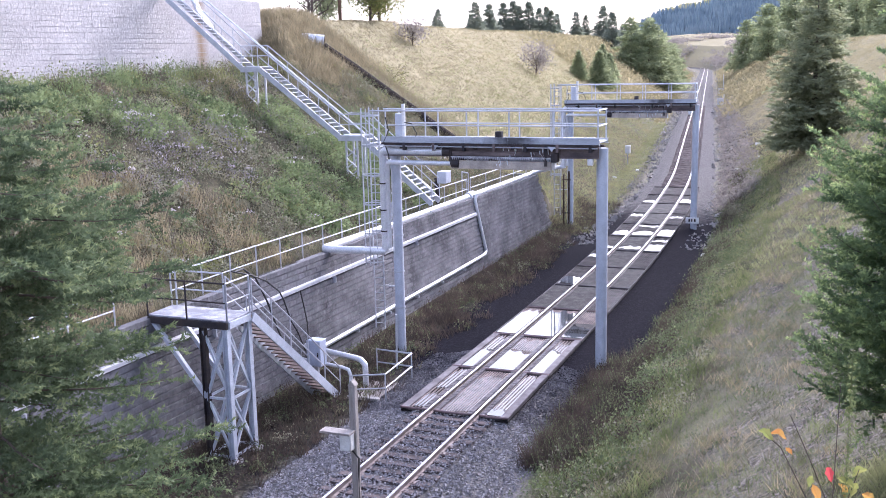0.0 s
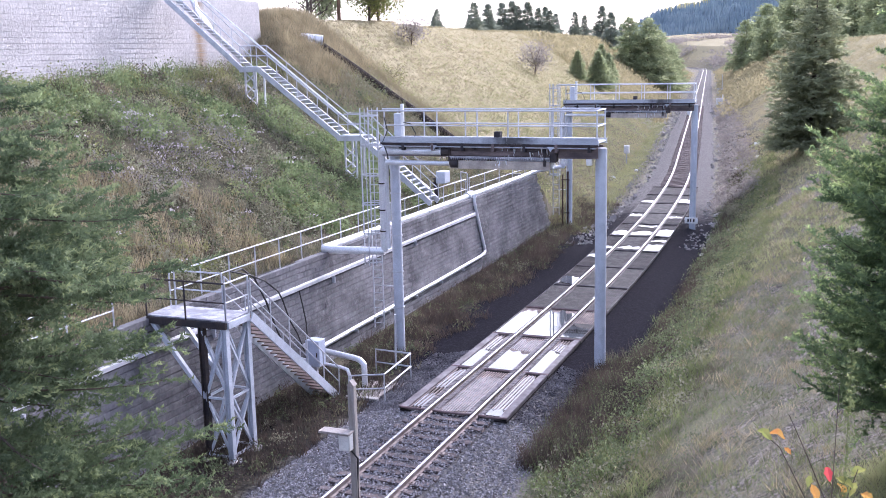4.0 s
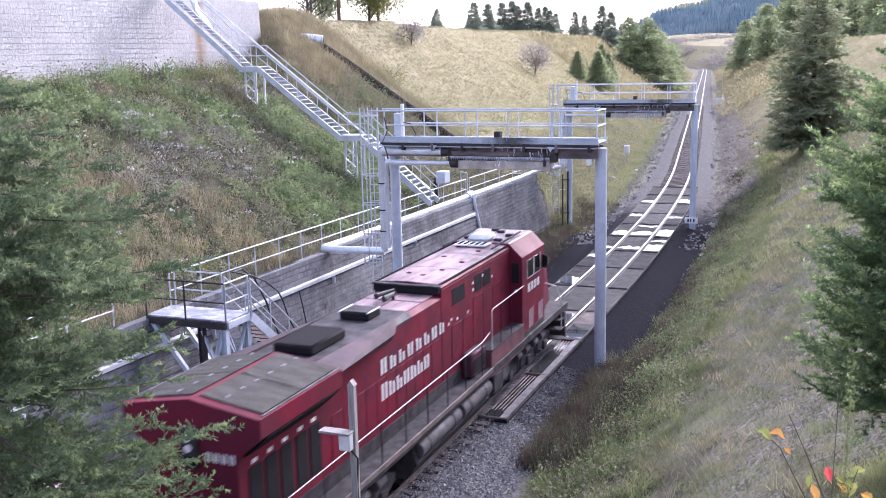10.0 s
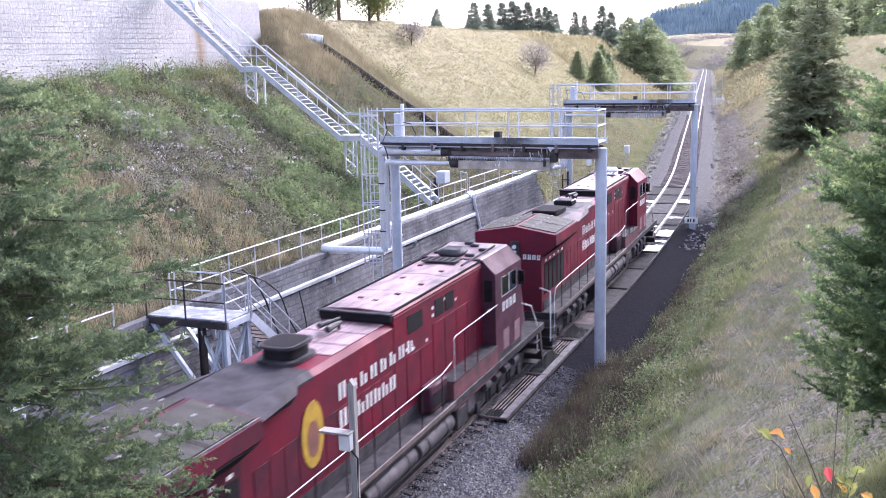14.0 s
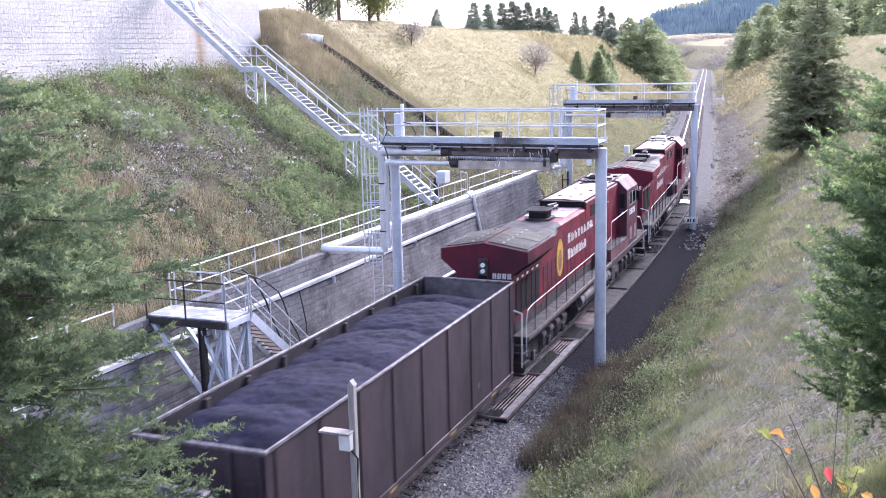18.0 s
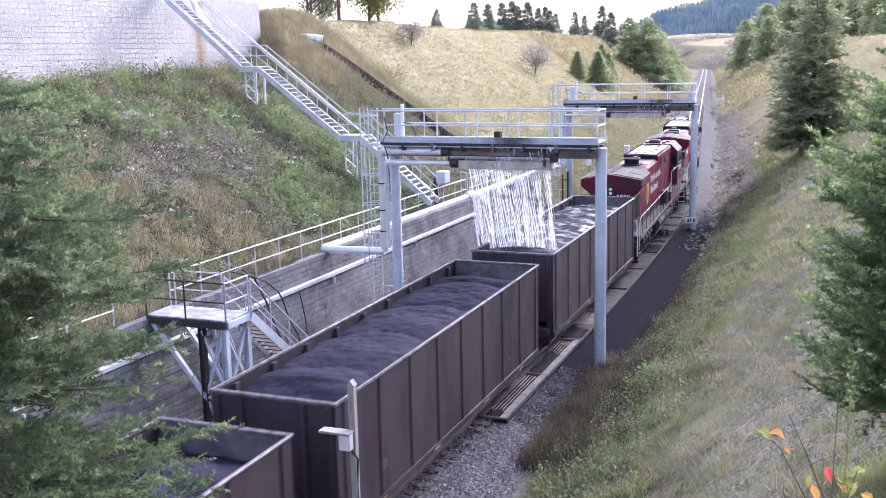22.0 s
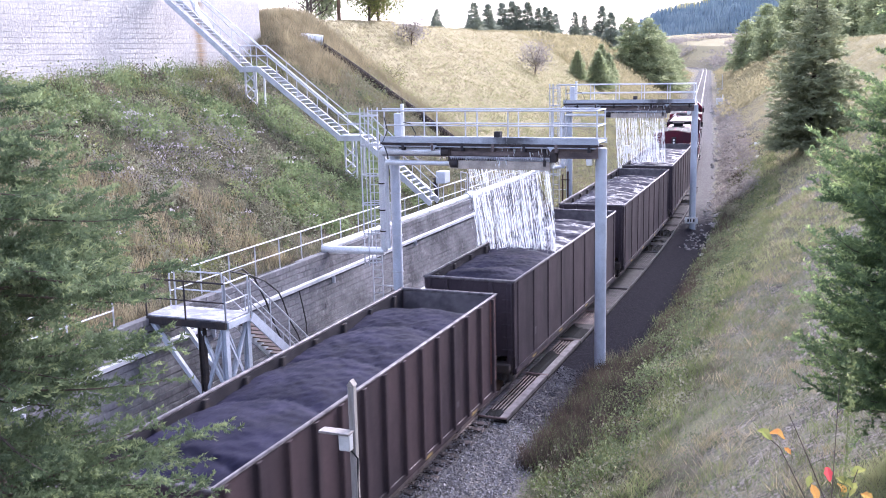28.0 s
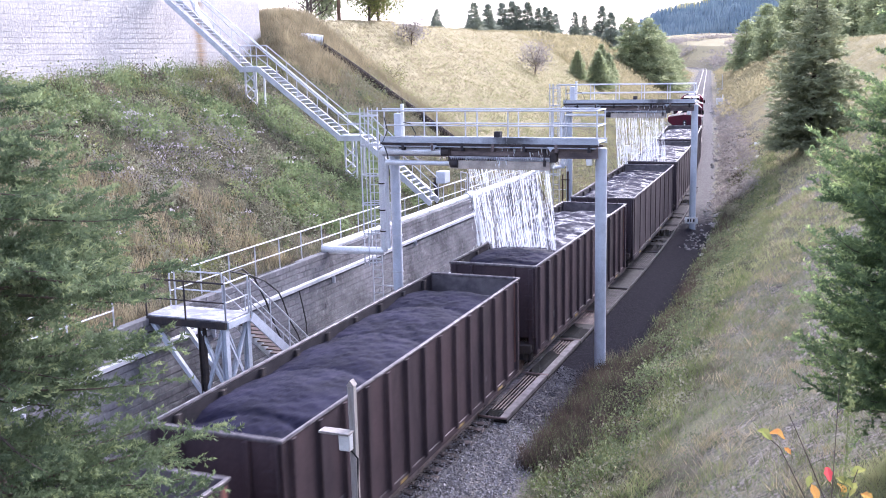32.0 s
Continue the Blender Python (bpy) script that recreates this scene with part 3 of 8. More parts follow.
def build_ground():
    us = spread([(-420, -100, 20), (-100, -36, 4), (-36, -9, 0.75), (-9, -6.1, 0.25), (-6.1, 3, 0.35), (3, 24, 0.75), (24, 60, 3), (60, 420, 20)])
    ys = spread([(-260, -40, 6), (-40, 60, 0.8), (60, 140, 2.0), (140, 300, 5), (300, 900, 20)])
    nu = len(us)
    verts, cols = [], []
    for y in ys:
        w = 1 if y < 90 else 0
        for u in us:
            x = cx(y) + u
            z = ground_z(x, y)
            if y > 520:
                z += step(540, 760, y) * (5 + 5 * noise.noise((x * 0.01, y * 0.01, 1.0))) * step(-260, -30, u + 20)
            verts.append((x, y, z))
            a = abs(u)
            gravel = 1 - step(2.8 - 0.5 * step(42, 60, y), 4.0 - 0.7 * step(42, 60, y), a + 0.4 * noise.noise((x * 0.8, y * 0.8, 2.0)))
            coal = 0.0
            if a < 7:
                coal = (1 - step(3.8, 5.6, a)) * step(2.5, 6.5, y) * (1 - step(26, 60, y))
                coal = max(coal, 0.5 * step(2.9, 3.3, a) * (1 - step(5.8, 6.6, a)) * (u < 0) * (1 - step(30, 45, y)))
                coal *= 0.55 + 0.45 * step(1.6, 2.1, a)
            if u < 0:
                green = (1 - step(22, 34, y + 0.5 * (-u - 18))) * step(5.5, 7.5, a)
                green = max(green, 0.0 if a > 7 or y > 36 else 0.85 * step(3.2, 4.0, a))
                green = max(green, 0.62 * (1 - step(9, 17, a)) * step(2.8, 3.6, a) * step(32, 38, y)) * (1 - 0.8 * step(90, 160, y))
            else:
                green = step(3.2, 4.2, a) * (1 - step(6.0, 9.5, a + 2.0 * noise.noise((x * 0.3, y * 0.3, 5.0)))) * 0.8
                green = max(green, 0.55 * step(2.8, 3.6, a) * (1 - step(10, 17, a)) * step(20, 40, y)) * (1 - 0.9 * step(70, 130, y))
            gold = step(20, 34, y) * step(8, 13, a) if u < 0 else step(6.5, 11, a) * step(28, 60, y)
            cols += [gravel, green, coal, max(gold, step(500, 600, y))]
    faces = [(j * nu + i, j * nu + i + 1, (j + 1) * nu + i + 1, (j + 1) * nu + i) for j in range(len(ys) - 1) for i in range(nu - 1)]
    me = bpy.data.meshes.new("ground")
    me.from_pydata(verts, [], faces)
    me.materials.append(GROUND)
    ca = me.color_attributes.new("layers", "FLOAT_COLOR", "POINT")
    ca.data.foreach_set("color", cols)
    me.shade_smooth()
    return tagged(new("ground", me), "sloping railway cutting of dry grass, soil and gravel", "ground", kind="structure")


build_ground()


# ---- track ----
def build_track():
    track = thing("railway_track", (0, 0, -0.3), "single railway track on grey ballast, bending away", "railway track", kind="structure")
    ys = spread([(-220, 12, 8), (12, 110, 3), (110, 470, 10), (470, 620, 10)])
    prof = [(-0.035, 0.0), (0.035, 0.0), (0.036, -0.035), (0.01, -0.05), (0.01, -0.14), (0.075, -0.155), (0.075, -0.172), (-0.075, -0.172), (-0.075, -0.155), (-0.01, -0.14), (-0.01, -0.05), (-0.036, -0.035)]
    for s in (-0.7525, 0.7525):
        g, n = Geo(), len(prof)
        vs = [tr(y, s + a, z) for y in ys for a, z in prof]
        g.add(vs, [(i * n + j, i * n + (j + 1) % n, (i + 1) * n + (j + 1) % n, (i + 1) * n + j) for i in range(len(ys) - 1) for j in range(n)])
        r = part("rail", g, RAIL_SIDE, track)
        g = Geo()
        vs = [tr(y, s + a, 0.004) for y in ys for a in (-0.034, 0.034)]
        g.add(vs, [(2 * i, 2 * i + 1, 2 * i + 3, 2 * i + 2) for i in range(len(ys) - 1)])
        part("running_surface", g, RAIL_TOP, r, "polished bright running surface")
    rnd = random.Random(4)
    g = Geo().box(-1.3, 1.3, -0.13, 0.13, -0.35, -0.15, 0.015)
    me = tidy(mesh_of("tie", g, TIE))

    def tie_pose(y):
        return Matrix.Translation((cx(y) + rnd.uniform(-0.05, 0.05), y, rnd.uniform(-0.012, 0.006))) @ Matrix.Rotation(math.atan(-slope_c(y)) * -1 + rnd.uniform(-0.02, 0.02), 4, "Z")
    y = -14.0
    while y < -0.3:
        ob = new("tie", me)
        ob.parent = track
        ob.matrix_basis = Matrix.Translation((0, 0, 0.3)) @ tie_pose(y)
        y += 0.52
    g2 = Geo()
    for a, b in ((-220, -14.2), (54, 170)):
        y = a
        while y < b:
            g2.box(-1.3, 1.3, -0.115, 0.115, -0.35, -0.165, 0, tie_pose(y))
            y += 0.52
    t = part("ties", g2, TIE, track, fix=False)
    t["kind"] = "stuff"
    # spikes and plates on the near ties
    g = Geo()
    y = -14.0
    while y < -0.3:
        for s in (-0.7525, 0.7525):
            g.box(s - 0.17, s + 0.17, y - 0.09, y + 0.09, -0.151, -0.138, 0.0)
            for dx in (-0.11, 0.11):
                g.box(s + dx - 0.015, s + dx + 0.015, y - 0.05, y - 0.02, -0.138, -0.11, 0.0)
        y += 0.52
    t = part("tie_plates", g, RAIL_SIDE, track, fix=False)
    t["kind"] = "stuff"


build_track()


def scatter_stones():
    rnd = np.random.default_rng(5)
    base = np.array([(1, 0, 0), (-1, 0, 0), (0, 1, 0), (0, -1, 0), (0, 0, 1), (0, 0, -1)], float)
    tri = np.array([(0, 2, 4), (2, 1, 4), (1, 3, 4), (3, 0, 4), (2, 0, 5), (1, 2, 5), (3, 1, 5), (0, 3, 5)])
    for name, material, label, fields in (("ballast", STONE, "loose grey crushed-stone ballast round the track", ((-9.5, 0.2, -3.3, 3.3, 17000, 0.022, 0.05),)),
                                          ("dusty_ballast", DUSTY_STONE, "coal-dusted ballast beside the drip pans", ((0.2, 6.0, 1.8, 3.5, 3200, 0.025, 0.05), (0.2, 7.0, -3.5, -1.8, 3200, 0.025, 0.05)))):
        lay_stones(rnd, base, tri, name, material, label, fields)


def lay_stones(rnd, base, tri, name, material, label, fields):
    vs, fs = [], []
    k = 0
    for y0, y1, u0, u1, count, s0, s1 in fields:
        for y, u, s in zip(rnd.uniform(y0, y1, count), rnd.uniform(u0, u1, count), rnd.uniform(s0, s1, count)):
            x = cx(y) + u
            if abs(abs(u) - 0.7525) < 0.09:
                continue
            p = base * (s * rnd.uniform(0.6, 1.3, (6, 1))) * (1, 1, 0.75) + rnd.uniform(-0.25, 0.25, (6, 3)) * s
            z = ground_z(x, y) + s * 0.35
            if abs(u) < 1.35:
                z = -0.165 - s * 0.2 + rnd.uniform(-0.015, 0.035)
            vs.append(p + (x, y, z))
            fs.append(tri + k)
            k += 6
    me = bpy.data.meshes.new(name)
    me.from_pydata(np.concatenate(vs).tolist(), [], np.concatenate(fs).tolist())
    me.materials.append(material)
    tagged(new(name, me), label, "ballast", kind="stuff")


scatter_stones()


def far_rubble():
    """Broken rock in the ditch and on the toe of the slope beyond the second gantry."""
    rnd = np.random.default_rng(15)
    base = np.array([(1, 0, 0), (-1, 0, 0), (0, 1, 0), (0, -1, 0), (0, 0, 1), (0, 0, -1)], float)
    tri = np.array([(0, 2, 4), (2, 1, 4), (1, 3, 4), (3, 0, 4), (2, 0, 5), (1, 2, 5), (3, 1, 5), (0, 3, 5)])
    vs, fs = [], []
    for k in range(3000):
        y = 30 + 150 * rnd.uniform() ** 1.6
        u = rnd.choice((rnd.normal(4.4, 0.7), rnd.uniform(2.6, 6.6), rnd.uniform(-4.2, -2.6)))
        s = rnd.uniform(0.035, 0.08) * (1 + y / 120) * (2.4 if rnd.uniform() < 0.06 else 1.0)
        x = cx(y) + u
        vs.append(base * (s * rnd.uniform(0.6, 1.3, (6, 1))) + rnd.uniform(-0.3, 0.3, (6, 3)) * s + (x, y, ground_z(x, y) + 0.3 * s))
        fs.append(tri + 6 * k)
    me = bpy.data.meshes.new("rubble")
    me.from_pydata(np.concatenate(vs).tolist(), [], np.concatenate(fs).tolist())
    me.materials.append(RUBBLE)
    tagged(new("rubble", me), "broken grey-brown rock strewn beside the far track", "rubble", kind="stuff")


far_rubble()


# ---- drip pans between and beside the rails ----
def build_pans():
    rnd = random.Random(8)
    joints = [-0.2 + 4.45 * i for i in range(13)]
    rows = ((-1.74, -0.86), (-0.63, 0.63), (0.86, 1.78))
    for i, (a, b) in enumerate(zip(joints, joints[1:])):
        a, b = a + 0.03, b - 0.05
        for j, (u0, u1) in enumerate(rows):
            state = "holding water" if i < 3 else "caked with coal silt"
            pan = thing("drip_pan", tr(a, (u0 + u1) / 2, -0.2), "grimy slatted steel drip pan beside the rails, " + state, "drip pan", "drip pans along the track")

            def strip(g, ua, ub, z0, z1, y0, y1, n=2):
                st = [y0 + (y1 - y0) * k / n for k in range(n + 1)]
                vs = [tr(y, u, z) for y in st for u, z in ((ua, z0), (ub, z0), (ub, z1), (ua, z1))]
                fs = [(4 * k + e, 4 * k + (e + 1) % 4, 4 * k + 4 + (e + 1) % 4, 4 * k + 4 + e) for k in range(n) for e in range(4)]
                fs += [(3, 2, 1, 0), (4 * n, 4 * n + 1, 4 * n + 2, 4 * n + 3)]
                return g.add(vs, fs)
            part("tray", strip(Geo(), u0, u1, -0.2, -0.15, a, b), SILT, pan, "silt-blackened tray bottom")
            rim = part("rim", strip(strip(Geo(), u0, u0 + 0.03, -0.17, -0.045, a, b), u1 - 0.03, u1, -0.17, -0.045, a, b), PAN, pan)
            for y, bow in ((a, 0.05 if i == 0 else 0.015), (b, -0.015)):
                lip = Geo().tube([tr(y - bow * (1 - (2 * f - 1) ** 4) + 0.02, u0 + (u1 - u0) * f, -0.06) for f in (0, 0.08, 0.3, 0.5, 0.7, 0.92, 1)], 0.035, 7)
                part("lip", lip, LIP if i < 3 else PAN, pan, "rounded pan lip")
            # what lies across the pan: a ribbed seal along each rail, a broad board along the outer edge, slats between
            seals = {0: ((u1 - 0.16, u1 - 0.03),), 1: ((u0 + 0.03, u0 + 0.16), (u1 - 0.16, u1 - 0.03)), 2: ((u0 + 0.03, u0 + 0.16),)}[j]
            for sa, sb in seals if i < 2 else ():
                seal = part("rail_seal", strip(Geo(), sa, sb, -0.12, -0.05, a + 0.06, b - 0.06), SEAL, pan, "grimy ribbed rail seal")
                for q in range(16):
                    yq = a + 0.2 + 0.27 * q
                    if yq < b - 0.1:
                        part("rib", strip(Geo(), sa, sb, -0.05, -0.035, yq, yq + 0.1, 1), SEAL, seal)
            s0, s1 = u0 + 0.05, u1 - 0.05
            if i > 1:
                pass
            elif j == 0:
                part("edge_board", strip(Geo(), u0 + 0.03, u0 + 0.27, -0.1, -0.04, a + 0.02, b - 0.02), SEAL, pan, "broad grimy edge board")
                s0, s1 = u0 + 0.31, u1 - 0.2
            elif j == 2:
                part("edge_board", strip(Geo(), u1 - 0.24, u1 - 0.03, -0.1, -0.04, a + 0.02, b - 0.02), SEAL, pan, "broad grimy edge board")
                s0, s1 = u0 + 0.2, u1 - 0.28
            else:
                s0, s1 = u0 + 0.2, u1 - 0.2
            n = int((s1 - s0) / 0.074)
            g = Geo()
            for k in range(n):
                u = s0 + (s1 - s0) * k / (n - 1)
                lo, hi = a + 0.1, b - 0.1
                if i < 4:
                    part("slat", strip(Geo(), u - 0.02, u + 0.02, -0.11, -0.075, lo, hi), SLAT if i < 3 else PAN, pan)
                else:
                    strip(g, u - 0.022, u + 0.022, -0.11, -0.075, lo, hi)
            if i >= 4:
                part("slats", g, PAN_DARK, pan)["kind"] = "stuff"
            if (i, j) in ((2, 2), (3, 0), (3, 1), (4, 1), (4, 2), (5, 1), (6, 1), (8, 1), (9, 0), (9, 1)):
                part("silt_fill", strip(Geo(), u0 + 0.045, u1 - 0.045, -0.14, -0.071, a + 0.06, b - (0.06 if i != 2 else 2.0), 4), SILT, pan, "pan brimful of black coal silt")
    # standing water: (section, row, from, to along it, level)
    pools = ((0, 0, 0.05, 0.35, -0.085), (0, 0, 0.5, 0.97, -0.085), (0, 1, 0.06, 0.85, -0.085), (0, 2, 0.16, 0.97, -0.085), (0, 2, 0.02, 0.16, -0.066), (1, 0, 0.02, 0.5, -0.066), (1, 1, 0.02, 0.55, -0.066), (1, 2, 0.02, 0.6, -0.066), (1, 0, 0.55, 0.95, -0.085), (1, 1, 0.6, 0.95, -0.085), (1, 2, 0.65, 0.9, -0.085),
             (2, 0, 0.03, 0.9, -0.066), (2, 1, 0.03, 0.97, -0.066), (2, 2, 0.05, 0.5, -0.066), (4, 0, 0.1, 0.45, -0.066), (5, 0, 0.55, 0.8, -0.066),
             (6, 0, 0.1, 0.3, -0.066), (6, 1, 0.12, 0.3, -0.066), (6, 2, 0.05, 0.55, -0.066), (6, 2, 0.7, 0.85, -0.066), (7, 0, 0.1, 0.45, -0.066), (7, 1, 0.1, 0.42, -0.066), (7, 2, 0.1, 0.6, -0.066),
             (7, 1, 0.8, 0.95, -0.066), (8, 0, 0.7, 0.95, -0.066), (8, 2, 0.6, 0.75, -0.066), (10, 0, 0.1, 0.35, -0.066), (10, 2, 0.1, 0.5, -0.066))
    for i, j, f0, f1, level in pools:
        a, b = joints[i] + 0.09, joints[i + 1] - 0.11
        u0, u1 = rows[j][0] + 0.045, rows[j][1] - 0.045
        y0, y1 = a + f0 * (b - a), a + f1 * (b - a)
        n = 14
        vs = []
        seed = rnd.uniform(0, 50)
        for k in range(n + 1):
            t = k / n
            u = u0 + (u1 - u0) * t
            lo = y0 if f0 < 0.06 else y0 + 0.35 * noise.noise((t * 3, seed, 0))
            hi = y1 + 0.5 * noise.noise((t * 3.5, seed, 4)) + 0.25 * noise.noise((t * 9, seed, 8)) - 0.5 * abs(t - 0.5)
            vs += [tr(lo, u, level), tr(max(hi, lo + 0.05), u, level), tr(lo, u, level - 0.012), tr(max(hi, lo + 0.05), u, level - 0.012)]
        g = Geo()
        fs = []
        for k in range(n):
            o = 4 * k
            fs += [(o, o + 4, o + 5, o + 1), (o, o + 2, o + 6, o + 4), (o + 1, o + 5, o + 7, o + 3)]
        g.add(vs, fs)
        me = mesh_of("puddle", g, WATER)
        tagged(new("puddle", me), "still rainwater pooled in a drip pan, mirroring the sky", "puddle", "puddles in the pans")


build_pans()


# ---- retaining walls ----
def lower_wall():
    wall = thing("wall_lower", (-7.2, 10, -0.6), "long grey retaining wall of split-faced concrete blocks beside the track", "retaining wall", kind="structure")
    # core behind the blocks
    g = Geo()
    ys = spread([(-40, WALL_END - 0.3, 4.0)]) + [WALL_END - 0.3]
    vs = []
    for y in ys:
        x, z = wall_x(y), wall_z(y)
        vs += [(x + 0.56, y, -0.8), (x - 0.04, y, z - 0.14), (x - 0.5, y, z - 0.14), (x - 0.5, y, -0.8)]
    n = len(ys)
    g.add(vs, [(4 * k + e, 4 * k + (e + 1) % 4, 4 * k + 4 + (e + 1) % 4, 4 * k + 4 + e) for k in range(n - 1) for e in range(4)] + [(3, 2, 1, 0), tuple(4 * (n - 1) + e for e in range(4))])
    part("core", g, JOINT, wall)
    rnd = random.Random(11)
    H, Lb = 0.2, 0.46
    unit = tidy(mesh_of("block", Geo().box(-0.15, 0.0, 0.0015, Lb - 0.0015, 0.012, H - 0.012, 0.007), BLOCK), False)
    rest = Geo()
    count = 0
    courses = 23
    course = [rnd.uniform(-0.008, 0.008) for _ in range(courses)]
    for c in range(courses):
        y = -36 + (c % 2) * Lb / 2
        while True:
            z0 = wall_z(y) - 0.0 - (courses - c) * H
            end = WALL_END + (courses - c) * H * 0.42
            if y + Lb > end:
                break
            f = (wall_z(y) - z0) / (wall_z(y) + 0.6)
            x = wall_x(y) + 0.61 * f + course[c] + rnd.uniform(-0.007, 0.007)
            m = Matrix.Translation((x + 0.06, y, z0 + rnd.uniform(-0.006, 0.006))) @ Matrix.Rotation(rnd.uniform(-0.012, 0.012), 4, "Z") @ Matrix.Rotation(rnd.uniform(-0.05, 0.02), 4, "Y")
            if c == courses - 1:
                m = Matrix.Translation((x + 0.08, y, z0)) @ Matrix.Rotation(0.002, 4, "Z")
            if 9.3 < y < 12.6 or (c > 11 and -0.8 < y < 3.8):
                ob = new("block", unit)
                ob.parent = wall
                ob.matrix_basis = wall.matrix_basis.inverted() @ m
                count += 1
            elif c > 0:
                rest.box(-0.3 if c == courses - 1 else -0.12, 0.0, 0.0015, Lb - 0.0015, 0.012, H - 0.012, 0, m)
            y += Lb
    b = part("blocks", rest, BLOCK, wall, fix=False)
    b["kind"] = "stuff"
    # end return of the wall, stepping back up the bank
    g = Geo()
    for c in range(courses):
        z0 = wall_z(32) - (courses - c) * H
        end = WALL_END + (courses - c) * H * 0.42
        x0 = wall_x(32) + 0.6 * (courses - c) / courses
        for k in range(7):
            g.box(x0 - 0.15 - 0.46 * (k + 1), x0 - 0.16 - 0.46 * k, end - 0.35, end - 0.03, z0 + 0.012, z0 + H - 0.014, 0)
    b = part("end_blocks", g, BLOCK, wall, fix=False)
    b["kind"] = "stuff"


lower_wall()
UPPER_X, UPPER_END = -23.0, 27.6


def upper_wall():
    wall = thing("wall_upper", (UPPER_X, 0, 9.5), "tall pale retaining wall of concrete blocks at the top of the bank", "retaining wall", kind="structure")
    part("core", Geo().box(UPPER_X - 0.6, UPPER_X - 0.12, -45, UPPER_END - 0.15, 8.3, 13.95), JOINT_PALE, wall)
    rnd = random.Random(12)
    g, g2 = Geo(), Geo()
    H, Lb = 0.25, 0.6
    for c in range(22):
        z0 = 8.55 + c * H
        back = -0.02 * c * H + rnd.uniform(-0.006, 0.006)
        y = -45 + (c % 2) * Lb / 2
        end = UPPER_END - 0.1 * (c * H) * 0.5
        while y < end:
            (g2 if 19.4 < y < 22.2 and z0 < 13.6 else g).box(UPPER_X - 0.2 + back, UPPER_X + back + rnd.uniform(-0.004, 0.004), y + 0.001, min(y + Lb, end) - 0.001, z0 + 0.008 + rnd.uniform(0, 0.007), z0 + H - 0.008, 0)
            y += Lb
        x = UPPER_X - 0.2
        while x > UPPER_X - 12:
            g.box(x - Lb + 0.005, x - 0.005, end - 0.25, end + rnd.uniform(-0.012, 0.012), z0 + 0.016, z0 + H - 0.016, 0)
            x -= Lb
    b = part("blocks", g, BLOCK_PALE, wall, fix=False)
    b["kind"] = "stuff"
    b = part("stained_blocks", g2, RUST_BLOCK, wall, "rust-brown seepage stain down the blocks", fix=False)
    b["kind"] = "stuff"
    return wall


upper_wall()


# ---- railings ----
def railing(name, line, label, height=1.05, step_m=1.55, r=0.024, material=None, mids=1, group="", skip=()):
    """Posts, a top rail and middle rails along a line of points on the ground."""
    material = material or GALV
    rl = thing(name, line[0], label, "railing", group)
    add_railing(rl, line, height, step_m, r, material, mids)
    return rl


def add_railing(rl, line, height=1.05, step_m=1.55, r=0.024, material=None, mids=1, ends=True):
    material = material or GALV
    up = Vector((0, 0, 1))
    line = [Vector(p) for p in line]
    part("top_rail", Geo().tube([p + up * height for p in line], r), material, rl)
    for k in range(mids):
        part("middle_rail", Geo().tube([p + up * height * (k + 1) / (mids + 1) for p in line], r * 0.85), material, rl)
    for a, b in zip(line, line[1:]):
        n = max(1, round((b - a).length / step_m))
        for k in range(n + (b is line[-1])):
            p = a + (b - a) * k / n
            part("post", Geo().tube([p, p + up * height], r), material, rl)


# ---- spray gantries ----
def ring(c, r, t, axis="z", n=14, a0=0.0, a1=2 * math.pi, w=0.05):
    """A flat hoop of radius r round c."""
    g = Geo()
    pts = []
    full = abs(a1 - a0 - 2 * math.pi) < 1e-6
    for k in range(n + (0 if full else 1)):
        a = a0 + (a1 - a0) * k / n
        pts.append((c[0] + r * math.cos(a), c[1] + r * math.sin(a)))
    vs = []
    for x, y in pts:
        dx, dy = (x - c[0]) / r, (y - c[1]) / r
        vs += [(x, y, c[2]), (x, y, c[2] + w), (x - dx * t, y - dy * t, c[2] + w), (x - dx * t, y - dy * t, c[2])]
    m = len(pts)
    for k in range(m if full else m - 1):
        o, q = 4 * k, 4 * ((k + 1) % m)
        g.add([], [])
        g.f += [(o + e, o + (e + 1) % 4, q + (e + 1) % 4, q + e) for e in range(4)]
    g.v = vs
    return g


